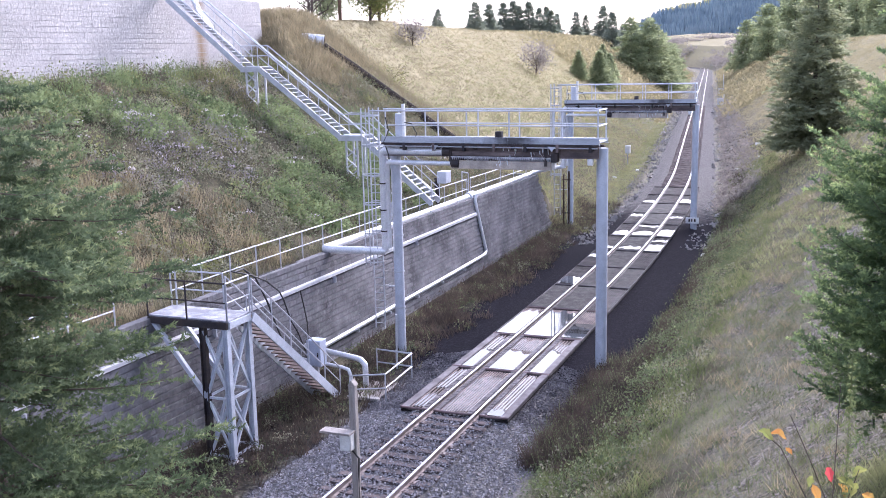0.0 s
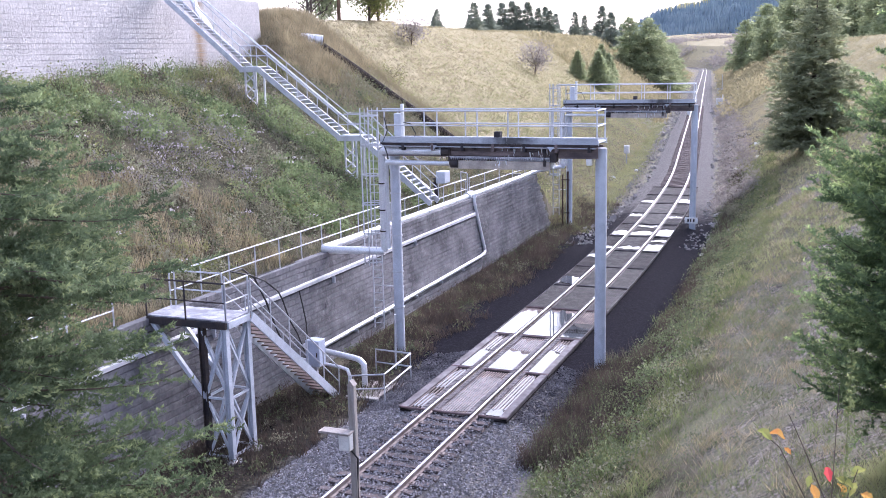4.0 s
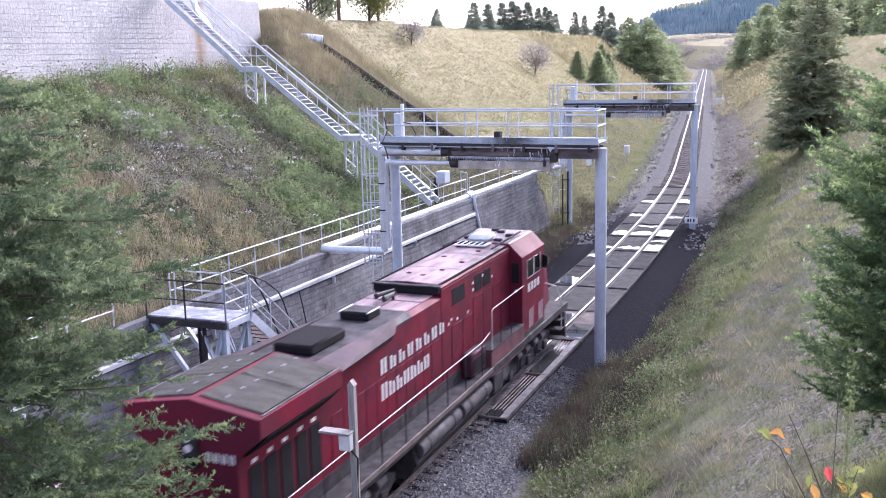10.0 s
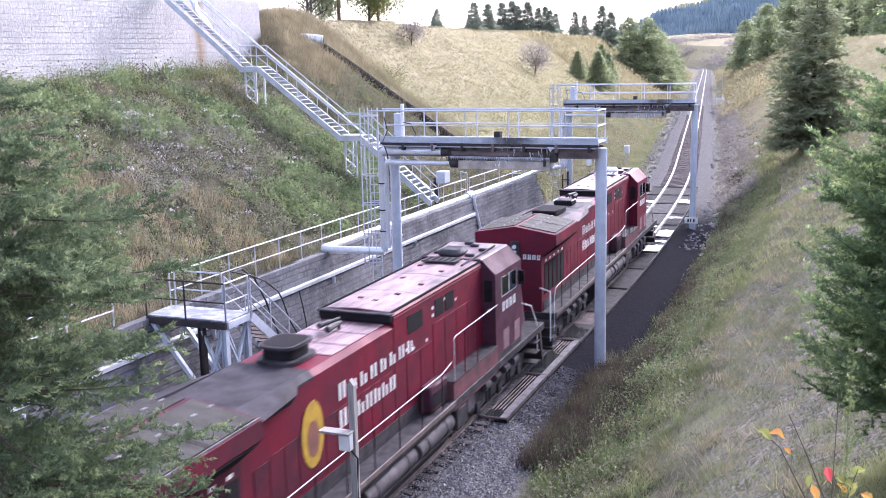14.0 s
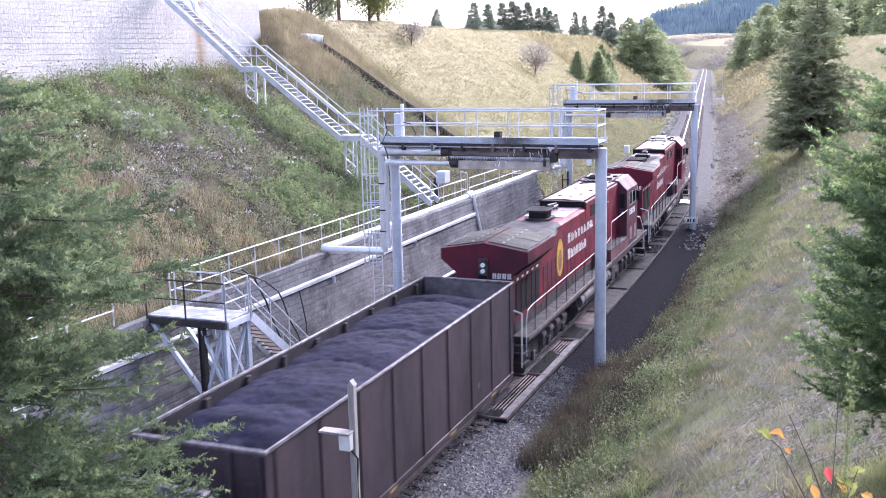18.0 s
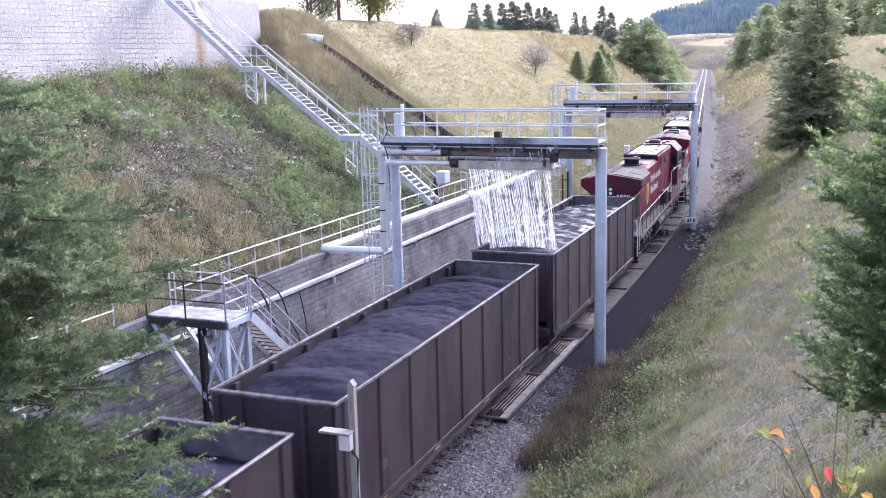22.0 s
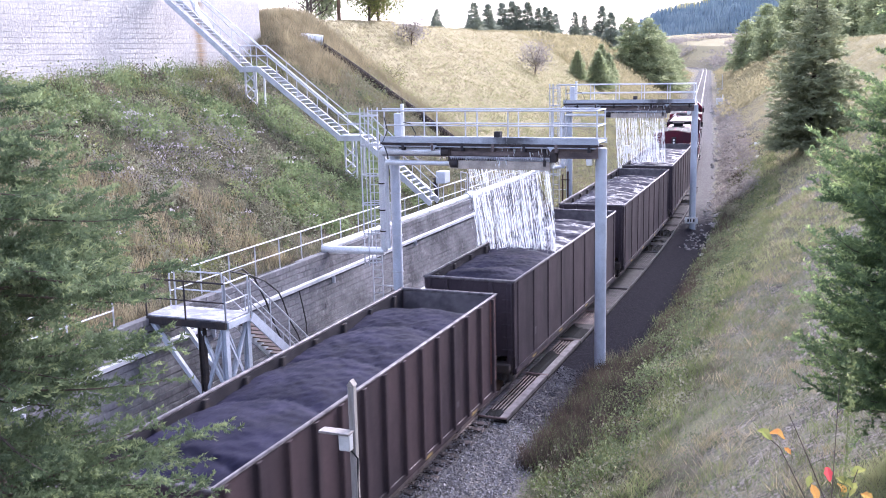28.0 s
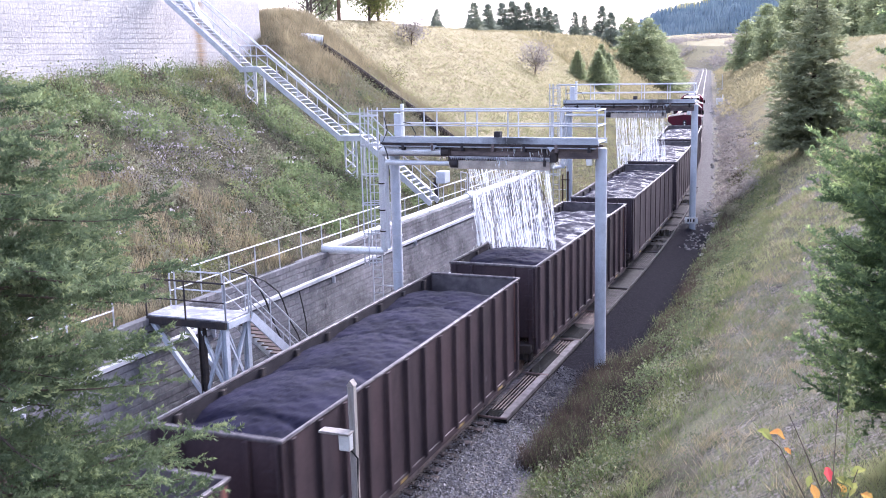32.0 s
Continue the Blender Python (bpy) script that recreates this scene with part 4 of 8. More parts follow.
def build_gantry():
    """At the first bar's place: deck over the track on two legs."""
    gy = 6.8
    ga = thing("spray_gantry", (0, gy, -0.6), "galvanised steel spray gantry with a railed walkway over the track", "spray gantry", "spray gantries")
    part("column", Geo().tube([(2.97, gy, -0.9), (2.97, gy, 7.42)], 0.2, 20), BLUE_GREY, ga, "round pale grey steel column")
    part("column", Geo().tube([(-4.85, gy, -0.9), (-4.85, gy, 7.42)], 0.19, 20), BLUE_GREY, ga, "round pale grey steel column")
    for x in (2.97, -4.85):
        part("footing", Geo().tube([(x, gy, -0.9), (x, gy, -0.585)], 0.32, 20), CONC, ga, "round concrete footing")
        part("base_plate", Geo().box(x - 0.27, x + 0.27, gy - 0.27, gy + 0.27, -0.58, -0.555, 0.008), LOCO_GREY, ga)
    for z in (1.2, 2.6, 4.0, 5.6):
        part("clamp", ring((-4.85, gy, z), 0.21, 0.02), GALV, ga)
    # deck
    part("deck", Geo().box(-5.05, 2.98, gy - 0.55, gy + 0.6, 7.6, 7.66, 0.01), GALV, ga, "grated walkway deck")
    for y in (gy - 0.6, gy + 0.65):
        part("deck_channel", Geo().prism([(y - 0.05, 7.54), (y + 0.05, 7.54), (y + 0.05, 7.56), (y - 0.02, 7.56), (y - 0.02, 7.69), (y + 0.05, 7.69), (y + 0.05, 7.71), (y - 0.05, 7.71)], -5.1, 3.02, "x"), GALV, ga)
    g = Geo()
    for k in range(40):
        x = -5.0 + 7.9 * k / 39
        g.box(x, x + 0.02, gy - 0.53, gy + 0.58, 7.662, 7.68)
    part("grating", g, GALV, ga)
    # girders under the deck
    for y in (gy - 0.42, gy + 0.42):
        h = 0.17
        prof = [(y - h / 2, 7.08), (y + h / 2, 7.08), (y + h / 2, 7.11), (y + 0.01, 7.11), (y + 0.01, 7.45), (y + h / 2, 7.45), (y + h / 2, 7.49), (y - h / 2, 7.49), (y - h / 2, 7.45), (y - 0.01, 7.45), (y - 0.01, 7.11), (y - h / 2, 7.11)]
        part("girder", Geo().prism(prof, -5.1, 2.95, "x"), BROWN_STEEL, ga, "sooty brown steel girder")
    for k in range(6):
        x = -4.4 + 1.42 * k
        part("cross_beam", Geo().box(x, x + 0.12, gy - 0.62, gy + 0.66, 7.36, 7.49, 0.01), DARK_STEEL, ga)
    for x in (-3.0, 1.35):
        part("gusset", Geo().prism([(x - 0.13, 7.5), (x + 0.13, 7.5), (x, 7.32)], gy - 0.68, gy - 0.655, "y"), BLUE_GREY, ga)
    # spray box: manifold with a toothed lip and a scraper board
    part("spray_manifold", Geo().tube([(-2.6, gy - 0.05, 7.02), (1.25, gy - 0.05, 7.02)], 0.12, 12), RUST, ga, "rust-brown spray manifold pipe")
    part("spray_hood", Geo().box(-2.55, 1.2, gy - 0.5, gy + 0.4, 7.12, 7.3, 0.02), BROWN_STEEL, ga, "rust-stained steel spray hood")
    part("drip_board", Geo().box(-2.45, 1.3, gy - 0.53, gy - 0.5, 6.66, 6.96, 0.006), TAN_BOARD, ga, "stained tan drip board")
    g = Geo()
    for k in range(48):
        x = -2.4 + 3.65 * k / 48
        g.prism([(x, 7.08), (x + 0.07, 7.08), (x + 0.035, 6.98)], gy - 0.56, gy - 0.545)
    part("serrated_strip", g.box(-2.45, 1.3, gy - 0.56, gy - 0.545, 7.08, 7.11), DECK, ga, "pale toothed strip over the board")
    for k in range(5):
        x0 = -5.1 + 1.624 * k
        part("toe_board", Geo().box(x0 + 0.004, x0 + 1.62, gy - 0.675, gy - 0.655, 7.58, 7.8, 0.004), TOE_BOARD, ga, "mottled grey toe board, sooty over the track")
    part("dark_channel", Geo().box(-5.1, 3.02, gy - 0.69, gy - 0.655, 7.5, 7.575, 0.004), DARK_STEEL, ga)
    part("conduit", Geo().tube([(-5.0, gy - 0.66, 7.45), (2.95, gy - 0.66, 7.45)], 0.022, 6), GALV, ga)
    for k in range(7):
        x = -4.2 + 1.15 * k
        part("bracket", Geo().box(x - 0.05, x + 0.05, gy - 0.7, gy - 0.5, 7.3, 7.58, 0.01), (LOCO_GREY, BROWN_STEEL)[k % 2], ga)
    part("cross_pipe", Geo().tube([(1.2, gy - 0.3, 7.3), (2.7, gy - 0.3, 7.3)], 0.07, 10), LOCO_GREY, ga)
    for k in range(30):
        x = -2.2 + 3.3 * k / 29
        part("nozzle", Geo().tube([(x, gy - 0.05, 6.93), (x, gy - 0.05, 6.8)], 0.022, 6, 0.013), DARK_STEEL, ga)
    for x in (-2.45, 1.1):
        part("hanger", Geo().box(x - 0.05, x + 0.05, gy - 0.56, gy - 0.5, 6.8, 7.5, 0.01), DARK_STEEL, ga)
    part("hinge_block", Geo().box(1.3, 1.55, gy - 0.62, gy - 0.4, 6.95, 7.25, 0.02), DARK_STEEL, ga)
    part("motor_box", Geo().box(-0.72, -0.48, gy - 0.62, gy - 0.4, 7.6, 8.0, 0.02), LOCO_GREY, ga, "sooty junction box")
    part("side_lamp", Geo().box(2.55, 2.75, gy - 0.5, gy - 0.35, 6.85, 7.1, 0.03), WHITE, ga)
    # railings
    for y in (gy - 0.58, gy + 0.63):
        for k in range(6):
            x = -4.95 + 1.58 * k
            part("rail_post", Geo().tube([(x, y, 7.55), (x, y, 8.72)], 0.028), GALV, ga)
        part("top_rail", Geo().tube([(-5.6, y, 8.72), (2.96, y, 8.72)], 0.028), GALV, ga)
        part("middle_rail", Geo().tube([(-5.0, y, 8.2), (2.96, y, 8.2)], 0.024), GALV, ga)
    for z in (8.2, 8.72):
        part("end_rail", Geo().tube([(2.96, gy - 0.58, z), (2.96, gy + 0.63, z)], 0.026), GALV, ga)
    # pipes on the left leg
    part("riser_pipe", Geo().tube([(-5.22, gy - 0.35, 3.45), (-5.22, gy - 0.35, 7.05), (-5.19, gy - 0.36, 7.18), (-5.08, gy - 0.38, 7.25), (-2.7, gy - 0.42, 7.25)], 0.14, 14), GALV_PIPE, ga, "shiny aluminium-clad riser pipe")
    part("spray_pipe", Geo().tube([(-4.98, gy - 0.48, 3.6), (-4.98, gy - 0.48, 6.7), (-4.94, gy - 0.5, 6.8), (-4.84, gy - 0.52, 6.84), (-2.45, gy - 0.52, 6.84)], 0.085, 12), GALV_PIPE, ga, "thin clad pipe")
    for z in (4.2, 5.0, 6.0):
        part("pipe_band", ring((-5.22, gy - 0.35, z), 0.155, 0.02), DARK_STEEL, ga)
    for x, z in ((-2.75, 7.25), (-2.4, 6.84)):
        part("valve", Geo().tube([(x, gy - 0.46, z), (x + 0.28, gy - 0.46, z)], 0.17, 12), DARK_STEEL, ga, "dark flanged valve")
    part("valve_wheel", ring((-2.6, gy - 0.5, 7.5), 0.13, 0.03), DARK_STEEL, ga)
    part("pull_box", Geo().box(-4.75, -4.45, gy - 0.2, gy + 0.1, 7.78, 8.6, 0.02), BLUE_GREY, ga, "pale grey control cabinet")
    part("vent_pipe", Geo().tube([(-4.35, gy - 0.3, 7.75), (-4.35, gy - 0.3, 8.95)], 0.07, 10), WHITE, ga, "white capped pipe")
    part("cable", Geo().tube([(-4.95, gy - 0.6, 8.5), (-4.8, gy - 0.66, 8.0), (-5.0, gy - 0.66, 7.6), (-4.9, gy - 0.5, 7.1), (-4.95, gy - 0.3, 6.3)], 0.02, 6), BLACK_HOSE, ga)
    part("cable", Geo().tube([(-4.4, gy - 0.3, 8.3), (-4.0, gy - 0.4, 8.25), (-3.8, gy - 0.4, 7.9), (-3.85, gy - 0.4, 7.75)], 0.02, 6), BLACK_HOSE, ga)
    # caged ladder
    lx, ly = -5.75, gy + 0.1
    for dx in (-0.2, 0.2):
        part("ladder_rail", Geo().tube([(lx + dx, ly, 0.3), (lx + dx, ly, 8.8)], 0.03), GALV, ga)
    for k in range(28):
        z = 0.5 + 0.3 * k
        part("rung", Geo().tube([(lx - 0.2, ly, z), (lx + 0.2, ly, z)], 0.014, 6), GALV, ga)
    for k in range(6):
        part("cage_hoop", ring((lx, ly - 0.34, 3.0 + 1.1 * k), 0.36, 0.012), GALV, ga)
    for k in range(5):
        a = math.pi + math.pi * k / 4
        x, y = lx + 0.35 * math.cos(a), ly - 0.34 + 0.35 * math.sin(a)
        part("cage_strap", Geo().bar((x, y, 2.9), (x, y, 8.8), 0.035, 0.012), GALV, ga)
    for z in (2.0, 4.5, 7.0):
        part("ladder_bracket", Geo().bar((-5.55, ly, z), (-4.95, ly, z), 0.05, 0.05), GALV, ga)
    return ga


gantry = build_gantry()
G2_Y = 36.4
gantry_far = copy_thing(gantry, Matrix.Translation((-1.12, G2_Y, -0.75)) @ Matrix.Rotation(0.045, 4, "Z"))
gantry_far["label"] = "galvanised spray gantry spanning the track behind a small leg sign"

sign = thing("gantry_sign", (1.95, 36.05, 0.0), "small white sign plate low on a gantry leg", "sign")
part("plate", Geo().box(1.45, 2.25, 36.02, 36.05, -0.02, 0.36, 0.01), WHITE, sign)
for k, w in enumerate((0.1, 0.07, 0.1)):
    part("marking", Geo().box(1.62 + 0.17 * k, 1.62 + 0.17 * k + w, 36.008, 36.02, 0.08, 0.27), DARK_STEEL, sign)


riser = thing("riser_stand", (-5.9, 35.7, -0.8), "rust-stained riser pipes on a stand beside a gantry leg", "pipe")
for x, top in ((-6.3, 2.9), (-5.95, 3.1)):
    part("riser_pipe", Geo().tube([(x, 35.75, -1.0), (x, 35.75, top)], 0.055, 10), RUST, riser)
part("cross_bar", Geo().bar((-6.4, 35.75, 2.55), (-5.85, 35.75, 2.55), 0.07, 0.07), RUST, riser)
part("cross_bar", Geo().bar((-6.4, 35.75, 0.4), (-5.85, 35.75, 0.4), 0.07, 0.07), DARK_STEEL, riser)


# ---- access platform and stair by the track ----
def flight(owner, x0, x1, ya, za, yb, zb, n, axis, rails=True, width_at=0.0, tread=0.25):
    """A stair flight from the high end (ya, za) to the low end (yb, zb). axis y: it runs along y between x0 and x1; axis x: along x between them as y."""
    def P(a, s, z):
        return (s, a, z) if axis == "y" else (a, s, z)
    stringers = []
    for s in (x0, x1):
        sp = part("stringer", Geo().bar(P(ya, s, za - 0.12), P(yb, s, zb - 0.12), 0.05, 0.27), BLUE_GREY if axis == "y" else GALV, owner)
        stringers.append(sp)
    sg = 1 if yb > ya else -1
    for k in range(1, n):
        t = k / n
        a, z = ya + (yb - ya) * t, za + (zb - za) * t
        g = Geo().box(*(((x0 + 0.02, x1 - 0.02, a - tread / 2, a + tread / 2) if axis == "y" else (a - tread / 2, a + tread / 2, x0 + 0.02, x1 - 0.02))), z - 0.035, z, 0.004)
        part("tread", g, GALV if axis == "x" else TREAD_WOOD, stringers[0])
    if rails:
        m = max(2, round(math.hypot(yb - ya, zb - za) / 1.35))
        for s in (x0, x1):
            for h, r in ((1.0, 0.024), (0.5, 0.02)):
                hr = part("handrail", Geo().tube([P(ya, s, za + h), P(yb, s, zb + h)], r), GALV, owner)
            for k in range(m + 1):
                t = k / m
                a, z = ya + (yb - ya) * t, za + (zb - za) * t
                part("post", Geo().tube([P(a, s, z - 0.1), P(a, s, z + 1.0)], 0.022), GALV, hr)


def build_platform():
    pf = thing("access_platform", (-5.2, -4.2, -0.6), "blue-grey steel access platform on a braced tower with a stair", "platform")
    X0, X1, Y0, Y1, Z = -7.5, -4.84, -4.72, -3.55, 3.55
    part("deck", Geo().box(X0, X1, Y0, Y1, Z, Z + 0.05, 0.008), DECK, pf, "pale worn steel deck with wet sheen in its colour")
    # dark steel stands in for shade on front beam, front rail, one leg
    for y in (Y0, Y1):
        part("edge_beam", Geo().box(X0, X1, y - 0.05, y + 0.05, Z - 0.2, Z - 0.004, 0.01), DARK_STEEL if y == Y0 else BLUE_GREY, pf)
    for x in (X0, X1):
        part("edge_beam", Geo().box(x - 0.05, x + 0.05, Y0 + 0.06, Y1 - 0.06, Z - 0.2, Z - 0.004, 0.01), BLUE_GREY, pf)
    legs = [(x, y) for x in (-5.68, -4.92) for y in (-4.68, -3.6)]
    for x, y in legs:
        # one front leg takes the dark steel as its shade
        part("leg", Geo().prism([(x + a * 0.085, y + b * 0.085) for a, b in ((-1, -1), (-0.82, -1), (-0.82, -0.1), (0.82, -0.1), (0.82, -1), (1, -1), (1, 1), (0.82, 1), (0.82, 0.1), (-0.82, 0.1), (-0.82, 1), (-1, 1))], -0.6, Z - 0.2, "z"), BLUE_GREY if (x, y) != (-5.68, -4.68) else DARK_STEEL, pf)
        part("footing", Geo().tube([(x, y, -0.85), (x, y, -0.5)], 0.26, 16), CONC, pf, "round concrete pier")
    for zz0, zz1 in ((-0.42, 1.3), (1.3, 3.25)):
        for a, b in ((0, 1), (2, 3), (0, 2), (1, 3)):
            (xa, ya), (xb, yb) = legs[a], legs[b]
            part("brace", Geo().bar((xa, ya, zz0), (xb, yb, zz1), 0.07, 0.07), BLUE_GREY, pf)
            part("brace", Geo().bar((xb, yb, zz0), (xa, ya, zz1), 0.06, 0.06), BLUE_GREY, pf)
            part("strut", Geo().bar((xa, ya, zz0), (xb, yb, zz0), 0.06, 0.06), BLUE_GREY, pf)
    for y in (-4.68, -3.6):
        part("knee_brace", Geo().bar((-5.68, y, 1.3), (-7.35, y, 3.38), 0.12, 0.12), BLUE_GREY, pf)
    # railings; the front one is dark to carry its shade
    add_railing(pf, [(X0, Y0, Z), (X1, Y0, Z)], 1.1, 1.3, 0.026, DARK_STEEL)
    add_railing(pf, [(X1, Y0, Z), (X1, Y1, Z)], 1.1, 1.9, 0.026)
    add_railing(pf, [(-7.35, Y1, Z), (-5.7, Y1, Z)], 1.1, 1.4, 0.026)
    flight(pf, -5.62, -4.76, Y1, Z + 0.02, 1.55, -0.6, 22, "y")
    part("hose", Geo().tube([(-5.6, -3.1, 4.6), (-5.75, -2.4, 4.55), (-5.85, -1.6, 4.1), (-5.85, -1.0, 3.2), (-5.8, -0.5, 2.1), (-5.7, -0.1, 1.3)], 0.03, 7), BLACK_HOSE, pf, "black looping hose")
    part("landing", Geo().box(-5.9, -4.3, 1.4, 2.4, -0.85, -0.56, 0.02), CONC, pf)


build_platform()
hose = thing("black_hose", (-6.5, 0.5, 0.6), "black hoses looping from the stair rail to the wall", "hose")
part("loop", Geo().tube([(-5.68, -3.1, 4.62), (-5.68, -2.1, 4.3), (-6.05, -0.67, 3.78), (-6.6, 0.95, 3.05), (-6.84, 1.6, 2.6), (-6.74, 1.85, 1.8), (-6.62, 2.1, 1.3), (-6.48, 2.3, 0.6)], 0.026, 8), BLACK_HOSE, hose)
part("drop", Geo().tube([(-6.9, 2.85, 2.62), (-6.82, 2.93, 2.0), (-6.74, 2.96, 1.45), (-6.55, 2.7, 0.5)], 0.024, 8), BLACK_HOSE, hose)

cab = thing("control_cabinet", (-5.4, 1.2, 0.6), "pale blue-grey control cabinet on a stand beside the stair foot", "cabinet")
part("body", Geo().box(-5.72, -5.2, 1.05, 1.5, 0.5, 1.4, 0.02), CABINET, cab)
cdoor = part("door", Geo().box(-5.69, -5.23, 1.035, 1.047, 0.55, 1.35, 0.004), CABINET, cab)
part("stand", Geo().box(-5.55, -5.4, 1.2, 1.32, -0.7, 0.5, 0.01), GALV, cab)
part("handle", Geo().box(-5.3, -5.27, 1.01, 1.033, 0.85, 1.0), DARK_STEEL, cdoor)

pipe = thing("drain_pipe", (-4.6, 2.6, -0.6), "bent white-clad pipe rising from a pit by the wall", "pipe")
part("bend", Geo().tube([(-6.9, 3.0, 0.55), (-4.6, 2.4, 0.5), (-4.35, 2.35, 0.46), (-4.2, 2.32, 0.33), (-4.17, 2.3, 0.13), (-4.17, 2.3, -0.75)], 0.1, 14), GALV_PIPE, pipe)
part("bend", Geo().tube([(-6.9, 2.4, 0.28), (-4.9, 2.0, 0.25), (-4.65, 1.97, 0.2), (-4.55, 1.95, -0.02), (-4.55, 1.95, -0.75)], 0.06, 12), GALV_PIPE, pipe)
railing("pit_railing", [(-4.6, 4.1, -0.62), (-3.15, 3.9, -0.6), (-3.0, 1.4, -0.58), (-4.05, 0.9, -0.58)], "low galvanised railing round a pit beside the track", 0.95, 2.2, 0.026, GALV)
pit = thing("pit", (-3.7, 2.4, -0.62), "concrete-edged pit with planks under the low railing", "pit")
part("curb", Geo().box(-4.4, -3.2, 1.2, 1.4, -0.8, -0.45, 0.02), CONC, pit)
for k in range(5):
    part("plank", Geo().box(-4.35 + 0.22 * k, -4.17 + 0.22 * k, 1.4, 3.1, -0.56, -0.5, 0.008), POST_WOOD, pit)
stub = thing("gate_post", (-4.1, 4.7, -0.6), "slim leaning galvanised post beside the pit railing", "post")
part("pipe", Geo().tube([(-4.1, 4.7, -0.7), (-4.06, 4.7, 1.5)], 0.04, 8), GALV, stub)


# ---- wall-top railing, pipes and conduits ----
def top_line(off, dz, y0, y1, n):
    return [(wall_x(y) + off, y, wall_z(y) + dz) for y in (y0 + (y1 - y0) * k / n for k in range(n + 1))]


railing("walkway_railing", top_line(-0.45, -0.15, -3.0, 22.6, 8), "galvanised pipe railing along the top of the wall", 1.08, 1.75, 0.026, GALV, group="railings on the wall")
railing("walkway_railing", top_line(-0.55, -0.15, 23.4, 33.5, 4), "galvanised pipe railing along the top of the wall", 1.05, 1.75, 0.026, GALV, group="railings on the wall")
railing("walkway_railing", top_line(-0.45, -0.15, -24.0, -5.6, 5), "galvanised pipe railing on the wall, half hidden by a tree", 1.05, 1.75, 0.026, GALV, group="railings on the wall")

main = thing("water_main", (-7.6, 6.3, 3.4), "thick aluminium-clad water main lying along the wall top", "pipe")
arm_z = 3.45
pts = [(-5.22, 6.45, arm_z), (-7.5, 6.15, arm_z), (-7.63, 6.18, arm_z + 0.01), (-7.7, 6.3, arm_z + 0.01)] + [(-7.7 - 0.002 * (y - 6.5), y, wall_z(y) + 0.07) for y in (9, 14, 20, 26, 32.8)]
part("clad_pipe", Geo().tube(pts, 0.15, 14), GALV_PIPE, main)
part("clad_pipe", Geo().tube([(-7.75, 32.7, 3.18), (-7.7, 33.5, 3.22), (-7.4, 34.4, 3.3), (-6.3, 36.0, 3.4)], 0.13, 12), GALV_PIPE, main)
for y in (9.5, 13.0, 16.5, 20.0, 24.0, 28.0):
    part("pipe_band", Geo().tube([(-7.7 - 0.002 * (y - 6.5), y, wall_z(y) + 0.07), (-7.7 - 0.002 * (y - 6.5), y + 0.08, wall_z(y) + 0.07)], 0.165, 14), GALV, main)
part("flange", Geo().tube([(-7.73, 22.0, 3.29), (-7.73, 22.7, 3.29)], 0.24, 14), GALV_PIPE, main)

down = thing("wall_pipe", (-7.0, 22, 0.2), "clad pipe bending over the wall and down its face", "pipe")


def on_face(y, z, off=0.12):
    f = (wall_z(y) - z) / (wall_z(y) + 0.6)
    return (wall_x(y) + 0.67 * f + off, y, z)


part("clad_pipe", Geo().tube([(-7.7, 22.4, 3.3), (-7.35, 22.3, 3.32), on_face(22.2, 3.15), on_face(22.25, 2.6), on_face(22.5, 0.4), on_face(22.3, 0.25), on_face(21.8, 0.2)] + [on_face(y, 0.18) for y in (17, 13, 9, 5, 3.2)], 0.09, 10), GALV_PIPE, down)
for y in (19, 16, 13, 10, 7):
    part("bracket", Geo().box(on_face(y, 0.05)[0] - 0.1, on_face(y, 0.05)[0] + 0.1, y, y + 0.06, 0.0, 0.1), GALV, down)
tray = thing("cable_tray", (-7.3, 5, 2.5), "silver covered cable tray fixed along the wall face", "cable tray")
for a, b in ((-24, -14), (-14, -6), (-6, 2), (2, 10), (10, 22.1)):
    g = Geo()
    vs = []
    for y in (a, b - 0.02):
        for dx, dz in ((-0.02, -0.07), (0.12, -0.07), (0.12, 0.05), (-0.02, 0.08)):
            p = on_face(y, 2.62 - 0.0085 * (y + 5))
            vs.append((p[0] - 0.08 + dx, y, p[2] + dz))
    g.add(vs, [(0, 1, 5, 4), (1, 2, 6, 5), (2, 3, 7, 6), (3, 0, 4, 7), (3, 2, 1, 0), (4, 5, 6, 7)])
    part("cover", g, GALV_PIPE, tray)
for y in (-22, -18, -10, -2, 6, 14):
    p = on_face(y, 2.4)
    part("bracket", Geo().box(p[0] - 0.1, p[0] + 0.08, y, y + 0.06, 2.2, 2.46), GALV, tray)


